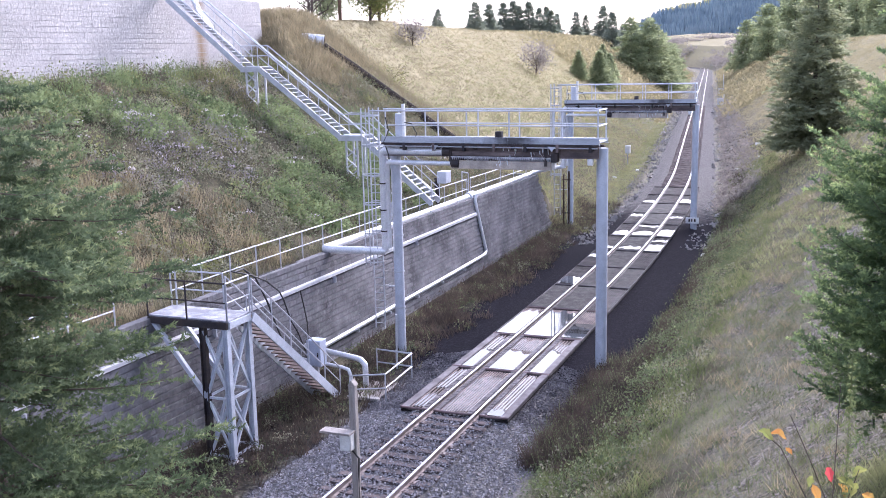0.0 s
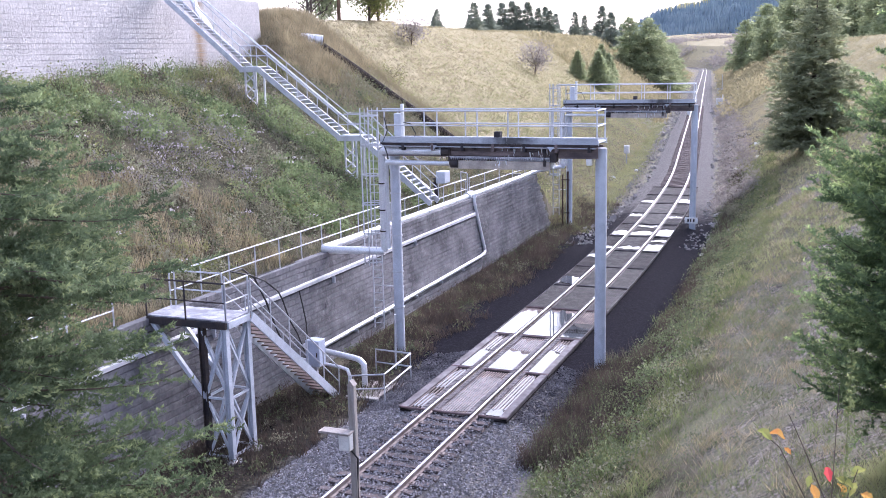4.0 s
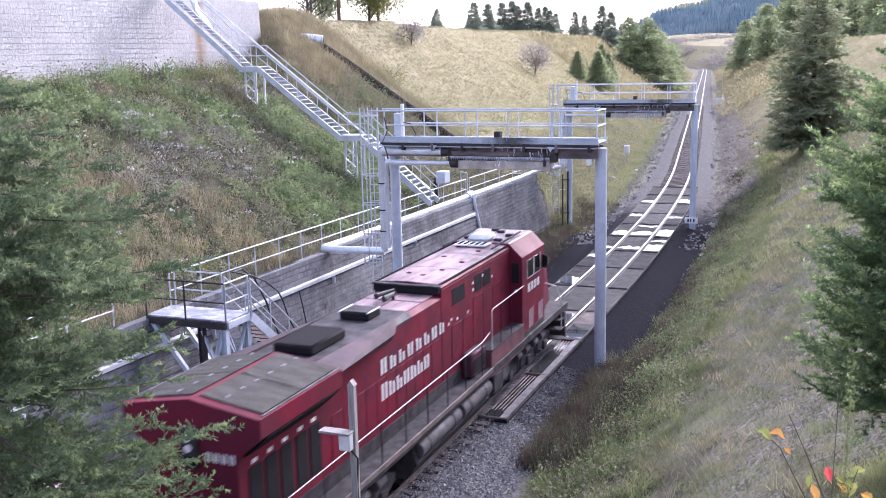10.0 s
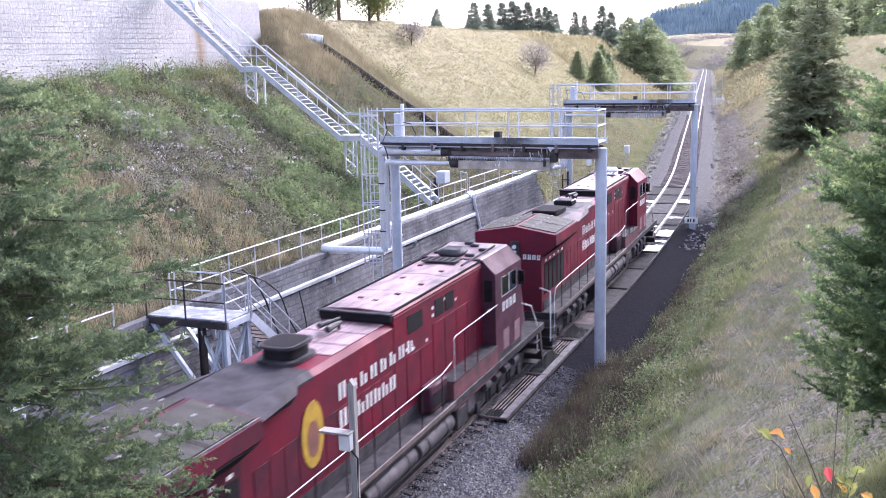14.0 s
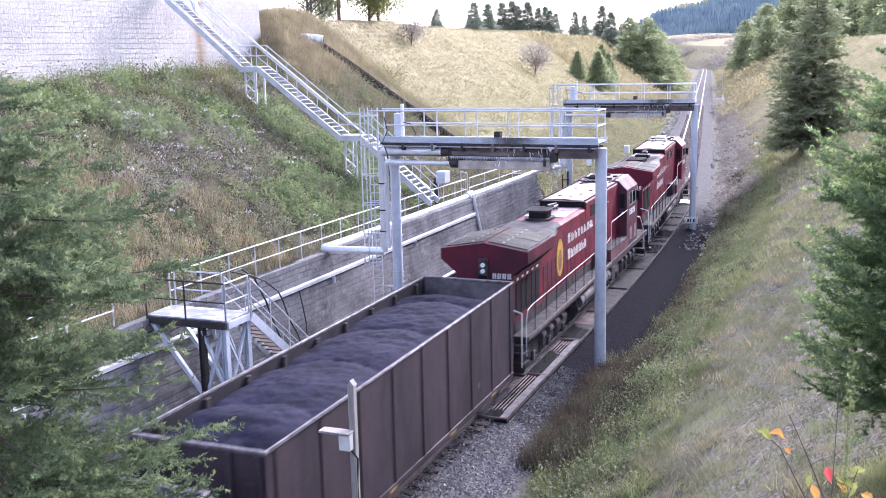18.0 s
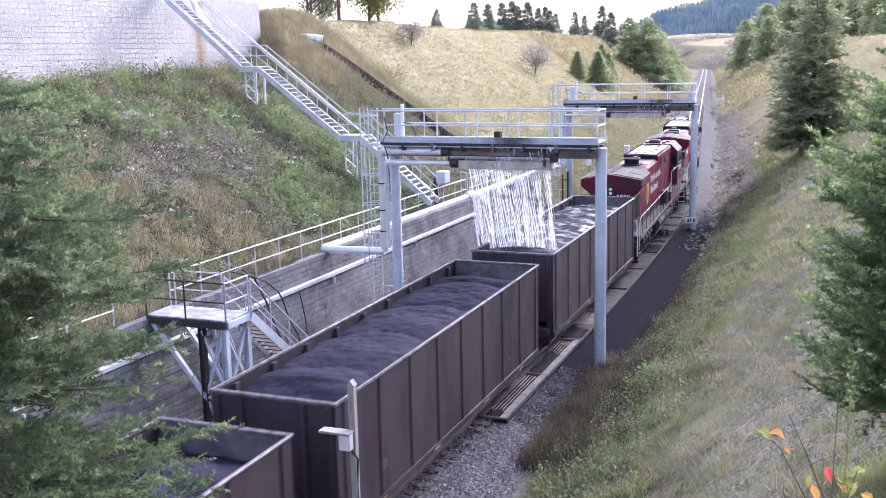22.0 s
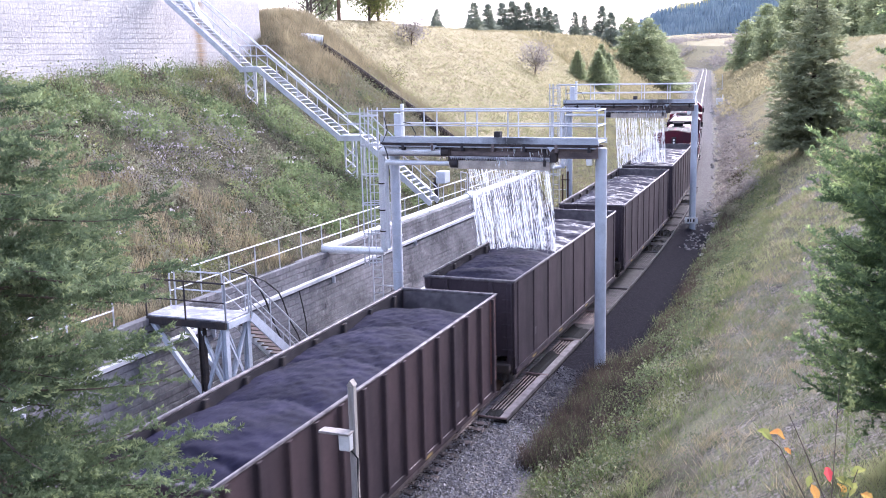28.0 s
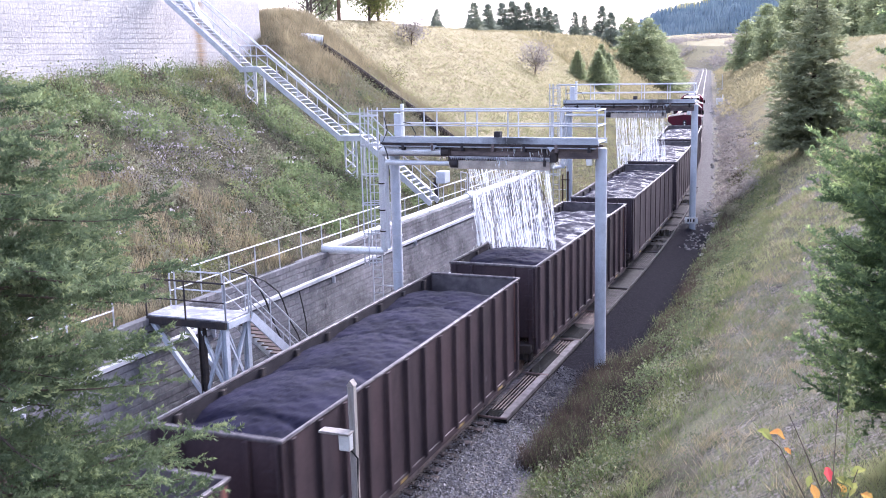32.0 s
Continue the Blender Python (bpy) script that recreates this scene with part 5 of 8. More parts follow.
# ---- long stair up the bank ----
def long_stair():
    st = thing("hillside_stair", (-13, 17.5, 6), "long galvanised steel stair climbing the weedy bank in three flights", "stair")
    y0, y1 = 17.0, 18.0
    marks = [(-7.7, 3.75), (-11.35, 6.9), (-12.5, 6.9), (-16.95, 10.3), (-17.9, 10.3), (-22.2, 13.9)]
    for (xa, za), (xb, zb), n in ((marks[1], marks[0], 16), (marks[3], marks[2], 18), (marks[5], marks[4], 19)):
        flight(st, y0, y1, xa, za, xb, zb, n, "x", tread=0.2)
    for (xa, za), (xb, zb) in ((marks[1], marks[2]), (marks[3], marks[4])):
        part("landing", Geo().box(xb, xa, y0, y1, za - 0.08, za - 0.02, 0.006), GALV, st)
        for s in (y0, y1):
            part("landing_beam", Geo().box(xb - 0.1, xa + 0.1, s - 0.03, s + 0.03, za - 0.3, za - 0.085), GALV, st)
            for h in (0.5, 1.0):
                part("handrail", Geo().tube([(xb, s, za + h), (xa, s, za + h)], 0.024), GALV, st)
        xm = (xa + xb) / 2
        gz = ground_z(xm, 17.5) - 0.3
        for dx in (-0.3, 0.3):
            for s in (y0 + 0.1, y1 - 0.1):
                part("support_leg", Geo().bar((xm + dx, s, gz), (xm + dx, s, za - 0.3), 0.08, 0.08), GALV, st)
        k = gz + 0.35
        while k < za - 0.8:
            part("brace", Geo().bar((xm - 0.3, y0 + 0.1, k), (xm + 0.3, y0 + 0.1, k + 0.5), 0.05, 0.05), GALV, st)
            part("brace", Geo().bar((xm + 0.3, y0 + 0.1, k), (xm - 0.3, y0 + 0.1, k + 0.5), 0.05, 0.05), GALV, st)
            k += 0.55
    for k in range(9):
        part("landing_bar", Geo().box(-23.5, -22.2, y0 + 0.02 + 0.12 * k, y0 + 0.05 + 0.12 * k, 13.97, 14.0), GALV, st)
    for dy, h in ((18.3, 14.9), (18.5, 14.7)):
        part("head_pipe", Geo().tube([(-20.6, dy, 12.3), (-21.3, dy, 13.2), (-21.8, dy, h - 0.2), (-22.1, dy, h), (-22.6, dy, h), (-23.4, dy, h - 0.05)], 0.11, 10), GALV_PIPE, st, "bent clad pipes over the wall top")
    part("stair_pipe", Geo().tube([(-8.2, 18.15, 4.2), (-22.3, 18.15, 15.0)], 0.05, 8), GALV_PIPE, st, "clad pipe along the stair")


long_stair()
valves = thing("valve_station", (-8.6, 20.0, 3.6), "cluster of grey valves on posts at the stair foot", "valve")
for k, (x, y) in enumerate(((-8.3, 19.2), (-8.6, 19.9), (-8.9, 20.6))):
    part("valve_body", Geo().tube([(x, y, 3.3), (x, y, 4.1 + 0.3 * (k % 2))], 0.09, 10), LOCO_GREY, valves)
    part("hand_wheel", ring((x, y, 4.15 + 0.3 * (k % 2)), 0.17, 0.03), LOCO_GREY, valves)
part("valve_box", Geo().box(-8.4, -7.9, 19.4, 20.1, 4.3, 4.9, 0.03), BLUE_GREY, valves)
gate = railing("walkway_gate", [(-7.95, 22.7, 3.1), (-8.5, 23.2, 3.1)], "narrow galvanised gate frame on the wall top", 1.35, 0.7, 0.03, GALV, 2)

# ---- post with a board beside the track ----
post = thing("detector_post", (3.25, -12.9, -0.5), "weathered grey post carrying a small board and a white box", "post")
part("shaft", Geo().box(3.19, 3.31, -12.96, -12.84, -0.6, 5.2, 0.012).prism([(3.18, 5.2), (3.32, 5.2), (3.25, 5.3)], -12.97, -12.83), POST_WOOD, post)
part("board", Geo().box(2.72, 3.3, -13.2, -12.97, 4.38, 4.42, 0.006), POST_WOOD, post, "small tilted shelf board")
part("box", Geo().box(3.06, 3.28, -13.12, -12.97, 4.07, 4.375, 0.015), WHITE, post, "small white instrument box")
part("cable", Geo().tube([(3.22, -13.0, 4.07), (3.34, -12.95, 3.9), (3.3, -12.92, 3.4), (3.33, -12.95, 2.5)], 0.014, 6), BLACK_HOSE, post)


# ---- train ----
def truck(owner, yc, axles, wb, name="truck"):
    """A bogie under a vehicle: frames, wheels, boxes."""
    L = wb * (axles - 1)
    for s in (-1, 1):
        x = s * 1.02
        prof = [(-L / 2 - 0.75, 0.62), (-L / 2 - 0.75, 0.82), (-L / 2 - 0.3, 0.95), (-0.4, 0.98), (0.4, 0.98), (L / 2 + 0.3, 0.95), (L / 2 + 0.75, 0.82), (L / 2 + 0.75, 0.62), (L / 2 + 0.3, 0.45), (0.5, 0.42), (-0.5, 0.42), (-L / 2 - 0.3, 0.45)]
        tf = part("truck_frame", Geo().prism([(yc + a, z) for a, z in prof], x - 0.06, x + 0.1, "x"), LOCO_GREY, owner)
        for k in range(axles):
            y = yc - L / 2 + wb * k
            part("wheel", Geo().tube([(s * 0.68, y, 0.5), (s * 0.8, y, 0.5)], 0.5, 24).tube([(s * 0.62, y, 0.5), (s * 0.68, y, 0.5)], 0.53, 24), RUST, tf)
            part("axle_box", Geo().box(x - 0.02 + (0.06 if s > 0 else -0.16), x + 0.02 + (0.16 if s > 0 else -0.06), y - 0.17, y + 0.17, 0.34, 0.66, 0.03), LOCO_GREY, tf)
        for k in range(axles - 1):
            y = yc - L / 2 + wb * (k + 0.5)
            for d in (-0.14, 0.14):
                part("spring", Geo().tube([(x + s * 0.08, y + d, 0.4), (x + s * 0.08, y + d, 0.75)], 0.08, 8), LOCO_GREY, tf)


def coupler(owner, y, s):
    part("coupler", Geo().box(-0.12, 0.12, min(y, y + s * 0.75), max(y, y + s * 0.75), 0.78, 1.0, 0.03).box(-0.2, 0.2, min(y + s * 0.6, y + s * 0.8), max(y + s * 0.6, y + s * 0.8), 0.72, 1.06, 0.05), DARK_STEEL, owner)


def mirrored(s, a, b):
    return sorted((s * a, s * b))


def build_loco(label, second):
    lo = thing("locomotive", (0, 0, 0), label, "locomotive", "locomotives")
    RED = LOCO_RED
    part("underframe", Geo().box(-1.48, 1.48, -10.6, 10.5, 1.38, 1.62, 0.02), LOCO_GREY, lo, "sooty grey running board")
    for s in (-1, 1):
        part("side_sill", Geo().box(*mirrored(s, 1.48, 1.52), -10.55, 2.0, 1.5, 1.64, 0.01), TAN_EDGE, lo, "worn tan walkway edge")
    # cab with sloped roof edges
    c0 = 5.65 if second else 5.2
    c1 = c0 + 2.5
    cabo = [(-1.4, 1.6), (1.4, 1.6), (1.4, 4.28), (0.98, 4.7), (-0.98, 4.7), (-1.4, 4.28)]
    part("cab", Geo().prism(cabo, c0, c1), DUSTY_DARK_RED if second else RED, lo)
    part("cab_roof", Geo().prism([(-0.97, 4.703), (0.97, 4.703), (0.93, 4.735), (-0.93, 4.735)], c0 + 0.03, c1 - 0.03), LOCO_ROOF, lo, "dusty cab roof with pinkish sky sheen in its paint")
    g = Geo()
    n1, n2 = c1, 10.45
    vs = [(-1.1, n1, 1.6), (1.1, n1, 1.6), (1.1, n1, 3.72), (-1.1, n1, 3.72), (-0.8, n2, 1.6), (0.8, n2, 1.6), (0.72, n2 - 0.15, 2.85), (-0.72, n2 - 0.15, 2.85)]
    g.add(vs, [(0, 1, 5, 4), (3, 7, 6, 2), (0, 4, 7, 3), (1, 2, 6, 5), (4, 5, 6, 7), (0, 3, 2, 1)])
    part("nose", g, DUSTY_DARK_RED if second else RED, lo)
    for x in (-0.15, 0.15):
        part("headlight", Geo().tube([(x, n2 - 0.2, 2.6), (x, n2 - 0.02, 2.6)], 0.1, 12), WHITE, lo)
    for s in (-1, 1):
        part("windshield", Geo().box(*mirrored(s, 0.15, 1.0), c1 - 0.01, c1 + 0.02, 3.74, 4.2, 0.01), BLACK_GLASS, lo)
        for k, (a, b) in enumerate(((0.55, 1.2), (1.28, 1.95))):
            w = part("side_window", Geo().box(*mirrored(s, 1.385, 1.41), c0 + a, c0 + b, 3.52, 4.08, 0.008), BLACK_GLASS, lo)
            fr = Geo()
            for y in (c0 + a - 0.02, c0 + b + 0.02):
                fr.box(*mirrored(s, 1.4, 1.418), y - 0.018, y + 0.018, 3.48, 4.12)
            fr.box(*mirrored(s, 1.4, 1.42), c0 + a, c0 + b, 3.48, 3.512)
            part("window_frame", fr, GREY_PATCH, w)
        part("mirror", Geo().box(*mirrored(s, 1.42, 1.62), c0 + 2.1, c0 + 2.14, 3.55, 4.0, 0.01), BLACK_GLASS, lo)
        for k in range(4):
            y = c0 + 0.62 + 0.34 * k
            part("cab_number_bar", Geo().box(*mirrored(s, 1.398, 1.408), y, y + 0.09, 3.02, 3.3, 0.002).box(*mirrored(s, 1.398, 1.408), y + 0.14, y + 0.22, 3.02, 3.3, 0.002), WHITE, lo, "white numeral bar")
        for k, y in enumerate((0.68, 1.75)):
            part("door_patch", Geo().box(*mirrored(s, 1.398, 1.408), c0 + y, c0 + y + 0.55, 1.8, 2.42, 0.003), DUSTY_PINK, lo, "pale rubbed patch")
        part("cab_skirt", Geo().box(*mirrored(s, 1.36, 1.412), c0 + 0.05, c1 - 0.05, 1.62, 1.76, 0.003), LOCO_GREY, lo, "sooty lower edge of the cab")
        part("back_window", Geo().box(*mirrored(s, 1.05, 1.3), c0 - 0.02, c0 + 0.01, 3.45, 4.1, 0.008), VENT_BLACK, lo)
        part("cab_light", Geo().tube([(s * 1.2, c0 - 0.04, 3.2), (s * 1.2, c0, 3.2)], 0.05, 8), WHITE, lo)
    # auxiliary hood behind the cab, raised roof with dark edges
    aux = [(-0.98, 1.6), (0.98, 1.6), (0.98, 4.58), (0.92, 4.64), (0, 4.69), (-0.92, 4.64), (-0.98, 4.58)]
    a0 = -0.65
    part("rear_cab_hood", Geo().prism(aux, a0, c0 - 0.003), RED, lo)
    for k, (y0, y1) in enumerate(((a0 + 0.02, 1.3), (1.33, 3.4), (3.43, c0 - 0.02))):
        part("roof_sheet", Geo().prism([(-0.86, 4.647), (0, 4.694), (0.86, 4.647), (0.85, 4.668), (0, 4.715), (-0.85, 4.668)], y0, y1), LOCO_ROOF, lo, "roof sheet with painted pinkish sky sheen and soot streaks")
    for s in (-1, 1):
        part("roof_edge", Geo().bar((s * 0.92, a0, 4.66), (s * 0.92, c0 - 0.02, 4.66), 0.05, 0.04), VENT_BLACK, lo, "black roof edge strip")
        part("gutter", Geo().bar((s * 0.985, a0, 4.52), (s * 0.985, c0 - 0.02, 4.52), 0.02, 0.02), DUSTY_RED, lo)
    for x, y in ((-0.4, 0.4), (0.35, 1.0), (0.5, 2.2), (-0.3, 2.8), (0.4, 3.9), (-0.5, 4.5), (0.1, 0.2)):
        part("lifting_lug", Geo().box(x - 0.07, x + 0.07, y - 0.05, y + 0.05, 4.66, 4.73, 0.01), DUSTY_RED, lo)
    part("hood_step_grille", Geo().box(-0.96, 0.96, a0 - 0.16, a0 - 0.003, 4.42, 4.62, 0.02), VENT_BLACK, lo, "black louvred grille under the roof step")
    part("step_lip", Geo().box(-0.99, 0.99, a0 - 0.2, a0 + 0.04, 4.622, 4.66, 0.01), LOCO_GREY, lo)
    for s in (-1, 1):
        for a, b, z0, z1 in ((0.15, 1.1, 3.9, 4.36), (1.95, 2.55, 3.88, 4.36), (2.68, 3.3, 3.88, 4.36)):
            part("hood_vent", Geo().box(*mirrored(s, 0.97, 0.995), a, b, z0, z1, 0.008), VENT_BLACK, lo, "dark louvred vent")
        for y, z in ((1.75, 3.95), (1.75, 4.15), (2.6, 4.2), (3.42, 4.0), (0.0, 3.5), (0.45, 3.42), (-0.2, 3.42), (1.3, 3.4), (1.3, 3.2), (1.6, 2.95)):
            part("sticker", Geo().box(*mirrored(s, 0.979, 0.988), y, y + 0.1, z, z + 0.08, 0.002), WHITE, lo)
        for k in range(6):
            y = 0.05 + 0.86 * k
            part("hood_door", Geo().box(*mirrored(s, 0.98, 0.992), y, y + 0.82, 2.15, 3.34 if y < 1 else 3.75, 0.005), RED, lo)
        # raised deck beside the hood, with its rail
        part("deck_side", Geo().box(*mirrored(s, 0.985, 1.46), 2.0, c0 - 0.004, 1.3, 2.1, 0.02), DUSTY_RED, lo, "dusty red side of the raised deck")
        part("deck_plate", Geo().box(*mirrored(s, 0.99, 1.48), 2.0, c0 - 0.004, 2.103, 2.14, 0.008), LOCO_GREY, lo, "grey tread plate")
        part("blower_box", Geo().box(*mirrored(s, 0.985, 1.32), 0.75, 1.9, 1.64, 2.35, 0.05), DUSTY_DARK_RED, lo, "dusty dark red blower box")
        part("blower_louvre", Geo().box(*mirrored(s, 1.315, 1.332), 0.85, 1.75, 1.75, 2.15, 0.01), VENT_BLACK, lo)
        part("deck_rail", Geo().tube([(s * 1.45, 2.1, 2.14), (s * 1.45, 2.1, 3.3), (s * 1.45, 2.2, 3.36), (s * 1.42, c0 + 0.1, 3.36)], 0.013, 7), WHITE, lo, "white handrail")
        for y in (2.9, 3.9):
            part("rail_post", Geo().tube([(s * 1.45, y, 2.14), (s * 1.45, y, 3.35)], 0.018, 6), RED, lo)
    # engine hood
    eng = [(-0.97, 1.6), (0.97, 1.6), (0.97, 4.28), (0.85, 4.4), (-0.85, 4.4), (-0.97, 4.28)]
    part("engine_hood", Geo().prism(eng, -7.4, a0 - 0.003), RED, lo)
    for y0, y1 in ((-1.6, -0.83), (-2.6, -1.67)) if not second else ((-1.75, -0.83), (-2.7, -1.78), (-3.5, -2.73)):
        for x0, x1 in ((-0.82, -0.02), (0.0, 0.82)):
            part("roof_door", Geo().box(x0, x1, y0, y1 - 0.02, 4.402, 4.42, 0.006), LOCO_ROOF, lo, "dusty roof door with pinkish sky sheen in its paint")
    front = -4.6 if second else -2.64
    part("sooty_roof", Geo().prism([(-0.985, 4.25), (0.985, 4.25), (0.985, 4.3), (0.86, 4.43), (-0.86, 4.43), (-0.985, 4.3)], -7.38, front), SOOT_DARK if second else SOOT, lo, "exhaust-blackened roof panel")
    f0, f1 = (-5.0, -5.5) if second else (-3.2, -3.9)
    for s in (-1, 1):
        g = Geo()
        g.add([(s * 0.86, f0, 4.435), (s * 1.1, f1, 4.2), (s * 1.5, -7.4, 4.36), (s * 0.86, -7.4, 4.5), (s * 0.86, f0, 4.1), (s * 0.975, f1, 4.0), (s * 0.975, -7.4, 4.0), (s * 0.86, -7.4, 4.1)],
              [(0, 1, 2, 3), (1, 5, 6, 2), (0, 4, 5, 1), (3, 2, 6, 7), (4, 7, 6, 5), (0, 3, 7, 4)])
        part("flare", g, SOOT_DARK if second else SOOT_PURPLE, lo, "soot-stained flared panel")
    if second:
        oval = lambda w, d, n=20: [(w * abs(math.cos(a)) ** 0.5 * math.copysign(1, math.cos(a)), -4.0 + d * abs(math.sin(a)) ** 0.5 * math.copysign(1, math.sin(a))) for a in (2 * math.pi * (k + 0.5) / n for k in range(n))]
        part("exhaust_collar", Geo().prism(oval(0.5, 0.62), 4.42, 4.5, "z"), SOOT, lo, "sooty collar round the exhaust")
        part("exhaust_chimney", Geo().prism(oval(0.38, 0.48), 4.5, 4.74, "z"), VENT_BLACK, lo, "soot-black exhaust chimney")
        part("exhaust_rim", Geo().prism(oval(0.45, 0.56), 4.743, 4.81, "z"), LOCO_GREY, lo, "flared exhaust rim")
        part("exhaust_mouth", Geo().prism(oval(0.37, 0.47), 4.812, 4.82, "z"), VENT_BLACK, lo)
    else:
        part("exhaust_cowl", Geo().box(-0.48, 0.5, -6.85, -5.25, 4.42, 4.66, 0.05), VENT_BLACK, lo, "soot-black exhaust cowl")
        part("roof_hatch", Geo().box(-0.4, 0.38, -3.85, -3.15, 4.43, 4.62, 0.03), VENT_BLACK, lo, "black boxy roof hatch")
        hatch = part("hatch_top", Geo().box(-0.34, 0.32, -3.8, -3.2, 4.623, 4.64, 0.01), SOOT, lo)
        for x in (-0.4, 0.36):
            part("hatch_edge", Geo().bar((x, -3.85, 4.63), (x, -3.15, 4.63), 0.03, 0.03), WHITE, hatch, "pale worn hatch edge")
    for x0, y0, x1, y1, z, r in ((-0.25, -2.1, -0.05, -1.45, 4.62, 0.07), (0.0, -2.15, 0.02, -1.55, 4.56, 0.08), (-0.35, -1.9, -0.3, -1.5, 4.55, 0.07)):
        part("horn", Geo().tube([(x0, y0, z), (x1, y1, z + 0.03)], r, 8, r * 0.55).tube([(x1, y1 - 0.05, 4.42), (x1, y1 - 0.05, z)], 0.03, 6), BLACK_HOSE, lo, "black air horn")
    for s in (-1, 1):
        for k in range(11):
            y = -7.0 + 0.56 * k
            part("hood_door", Geo().box(*mirrored(s, 0.97, 0.982), y, y + 0.53, 2.05, 3.25 if k > 0 else 3.2, 0.005), SOOTY_RED if second and k < 6 else RED, lo)
        part("lower_panel", Geo().box(*mirrored(s, 0.984, 0.998), -7.3, 0.68, 1.63, 1.98, 0.004), LOCO_GREY, lo, "grimy grey lower panel")
        part("lower_panel", Geo().box(*mirrored(s, 0.984, 0.998), -10.4, -7.35, 1.63, 1.98, 0.004), LOCO_GREY, lo, "grimy grey lower panel")
    # radiator end: wide wings under a low ridge
    rad = [(-0.97, 1.6), (0.97, 1.6), (0.97, 3.62), (1.5, 4.06), (1.5, 4.42), (0, 4.66), (-1.5, 4.42), (-1.5, 4.06), (-0.97, 3.62)]
    part("radiator_hood", Geo().prism(rad, -10.55, -7.403), SOOTY_RED if second else RED, lo)
    for s in (-1, 1):
        for y0, y1 in ((-10.3, -8.95), (-8.9, -7.5)):
            g = Geo()
            f = lambda x, y, dz: (s * x, y, 4.66 - 0.16 * x + dz)
            vs = [f(x, y, dz) for dz in (0.004, 0.03) for x, y in ((0.08, y0), (1.4, y0), (1.4, y1), (0.08, y1))]
            g.add(vs, [(4, 5, 6, 7), (0, 1, 5, 4), (1, 2, 6, 5), (2, 3, 7, 6), (3, 0, 4, 7)])
            part("radiator_screen", g, SCREEN, lo, "sooty olive radiator screen")
        for k in range(6):
            y = -10.1 + 0.5 * k
            part("screen_bolt", Geo().box(*mirrored(s, 0.5, 0.56), y, y + 0.06, 4.6, 4.625), GREY_PATCH, lo)
        part("frame_trim", Geo().bar((s * 1.45, -10.4, 4.445), (s * 1.45, -7.45, 4.445), 0.03, 0.03), RIM, lo, "pale edge trim")
        part("radiator_grille", Geo().prism([(s * 0.985, 3.6), (s * 1.46, 4.02), (s * 1.48, 4.0), (s * 1.0, 3.57)], -10.3, -7.5), VENT_BLACK, lo, "dark intake under the wing")
        for k, (y0, y1) in enumerate(((-10.2, -9.75), (-9.65, -9.2), (-9.1, -8.65), (-8.5, -8.05), (-7.95, -7.5))):
            part("louvre", Geo().box(*mirrored(s, 0.96, 0.99), y0, y1, 2.2, 3.3, 0.006), VENT_BLACK, lo, "dark louvred door")
            part("door_mark", Geo().box(*mirrored(s, 0.975, 0.984), y0 + 0.1, y0 + 0.28, 3.36, 3.44, 0.001), WHITE, lo)
    part("rear_light_box", Geo().box(-0.16, 0.16, -10.66, -10.553, 3.35, 4.15, 0.02), LOCO_GREY, lo)
    for z in (3.75, 3.95):
        part("lamp", Geo().tube([(0, -10.66, z), (0, -10.7, z)], 0.075, 12), WHITE, lo)
    part("rear_door_window", Geo().box(-0.14, 0.14, -10.7, -10.662, 3.42, 3.62, 0.01), BLACK_GLASS, lo)
    for k in range(4):
        x = 0.3 + 0.17 * k
        part("rear_number_bar", Geo().box(x, x + 0.04, -10.565, -10.553, 3.5, 3.68).box(x + 0.07, x + 0.11, -10.565, -10.553, 3.5, 3.68), WHITE, lo, "white numeral bar")
    # lettering as plain bars in two rows
    for s in (-1, 1):
        dy, dz = (0.95, 0.08) if second else (0.0, 0.0)
        for y0, n, st, z0, z1 in ((-4.5 + dy, 8, 0.525, 3.34 + dz, 3.66 + dz), (-4.5 + dy, 7, 0.43, 2.7 + dz, 3.05 + dz)):
            for k in range(n):
                y = y0 + st * k
                top = z1 if k else z1 + 0.06
                g = Geo().box(*mirrored(s, 0.983, 0.99), y, y + 0.1, z0, top).box(*mirrored(s, 0.983, 0.99), y + 0.2, y + 0.3, z0, top - (0.0, 0.05, 0.1)[k % 3])
                part("lettering_bar", g, WHITE, lo, "white lettering bars")
        if second:
            ov = [(-4.75 + 0.46 * math.cos(a), 3.1 + 0.72 * math.sin(a)) for a in (2 * math.pi * k / 18 for k in range(18))]
            part("emblem", Geo().prism(ov, s * 0.984, s * 0.994, "x"), YELLOW, lo, "yellow oval emblem")
            ov = [(-4.75 + 0.24 * math.cos(a), 3.0 + 0.4 * math.sin(a)) for a in (2 * math.pi * k / 14 for k in range(14))]
            part("emblem_shield", Geo().prism(ov, s * 0.995, s * 1.0, "x"), ORANGE_RUST, lo)
        # handrails and posts
        x = s * 1.45
        part("handrail", Geo().tube([(x, -10.62, 1.0), (x, -10.6, 2.2), (x, -10.45, 2.5), (x, -9.9, 2.56), (x, 1.2, 2.6), (x, 1.9, 2.72)], 0.012, 7), WHITE, lo, "white handrail")
        for k in range(9):
            y = -9.6 + 1.35 * k
            part("rail_post", Geo().tube([(x, y, 1.62), (x, y, 2.6)], 0.018, 6), LOCO_GREY, lo)
        for y, w in ((-10.95, -1), (9.9, 1)):
            part("step_rail", Geo().tube([(s * 1.4, y, 0.7), (s * 1.4, y, 1.7), (s * 1.3, y - w * 0.35, 2.4), (s * 0.9, y - w * 0.4, 2.5)], 0.025, 7), WHITE, lo, "white step handrail")
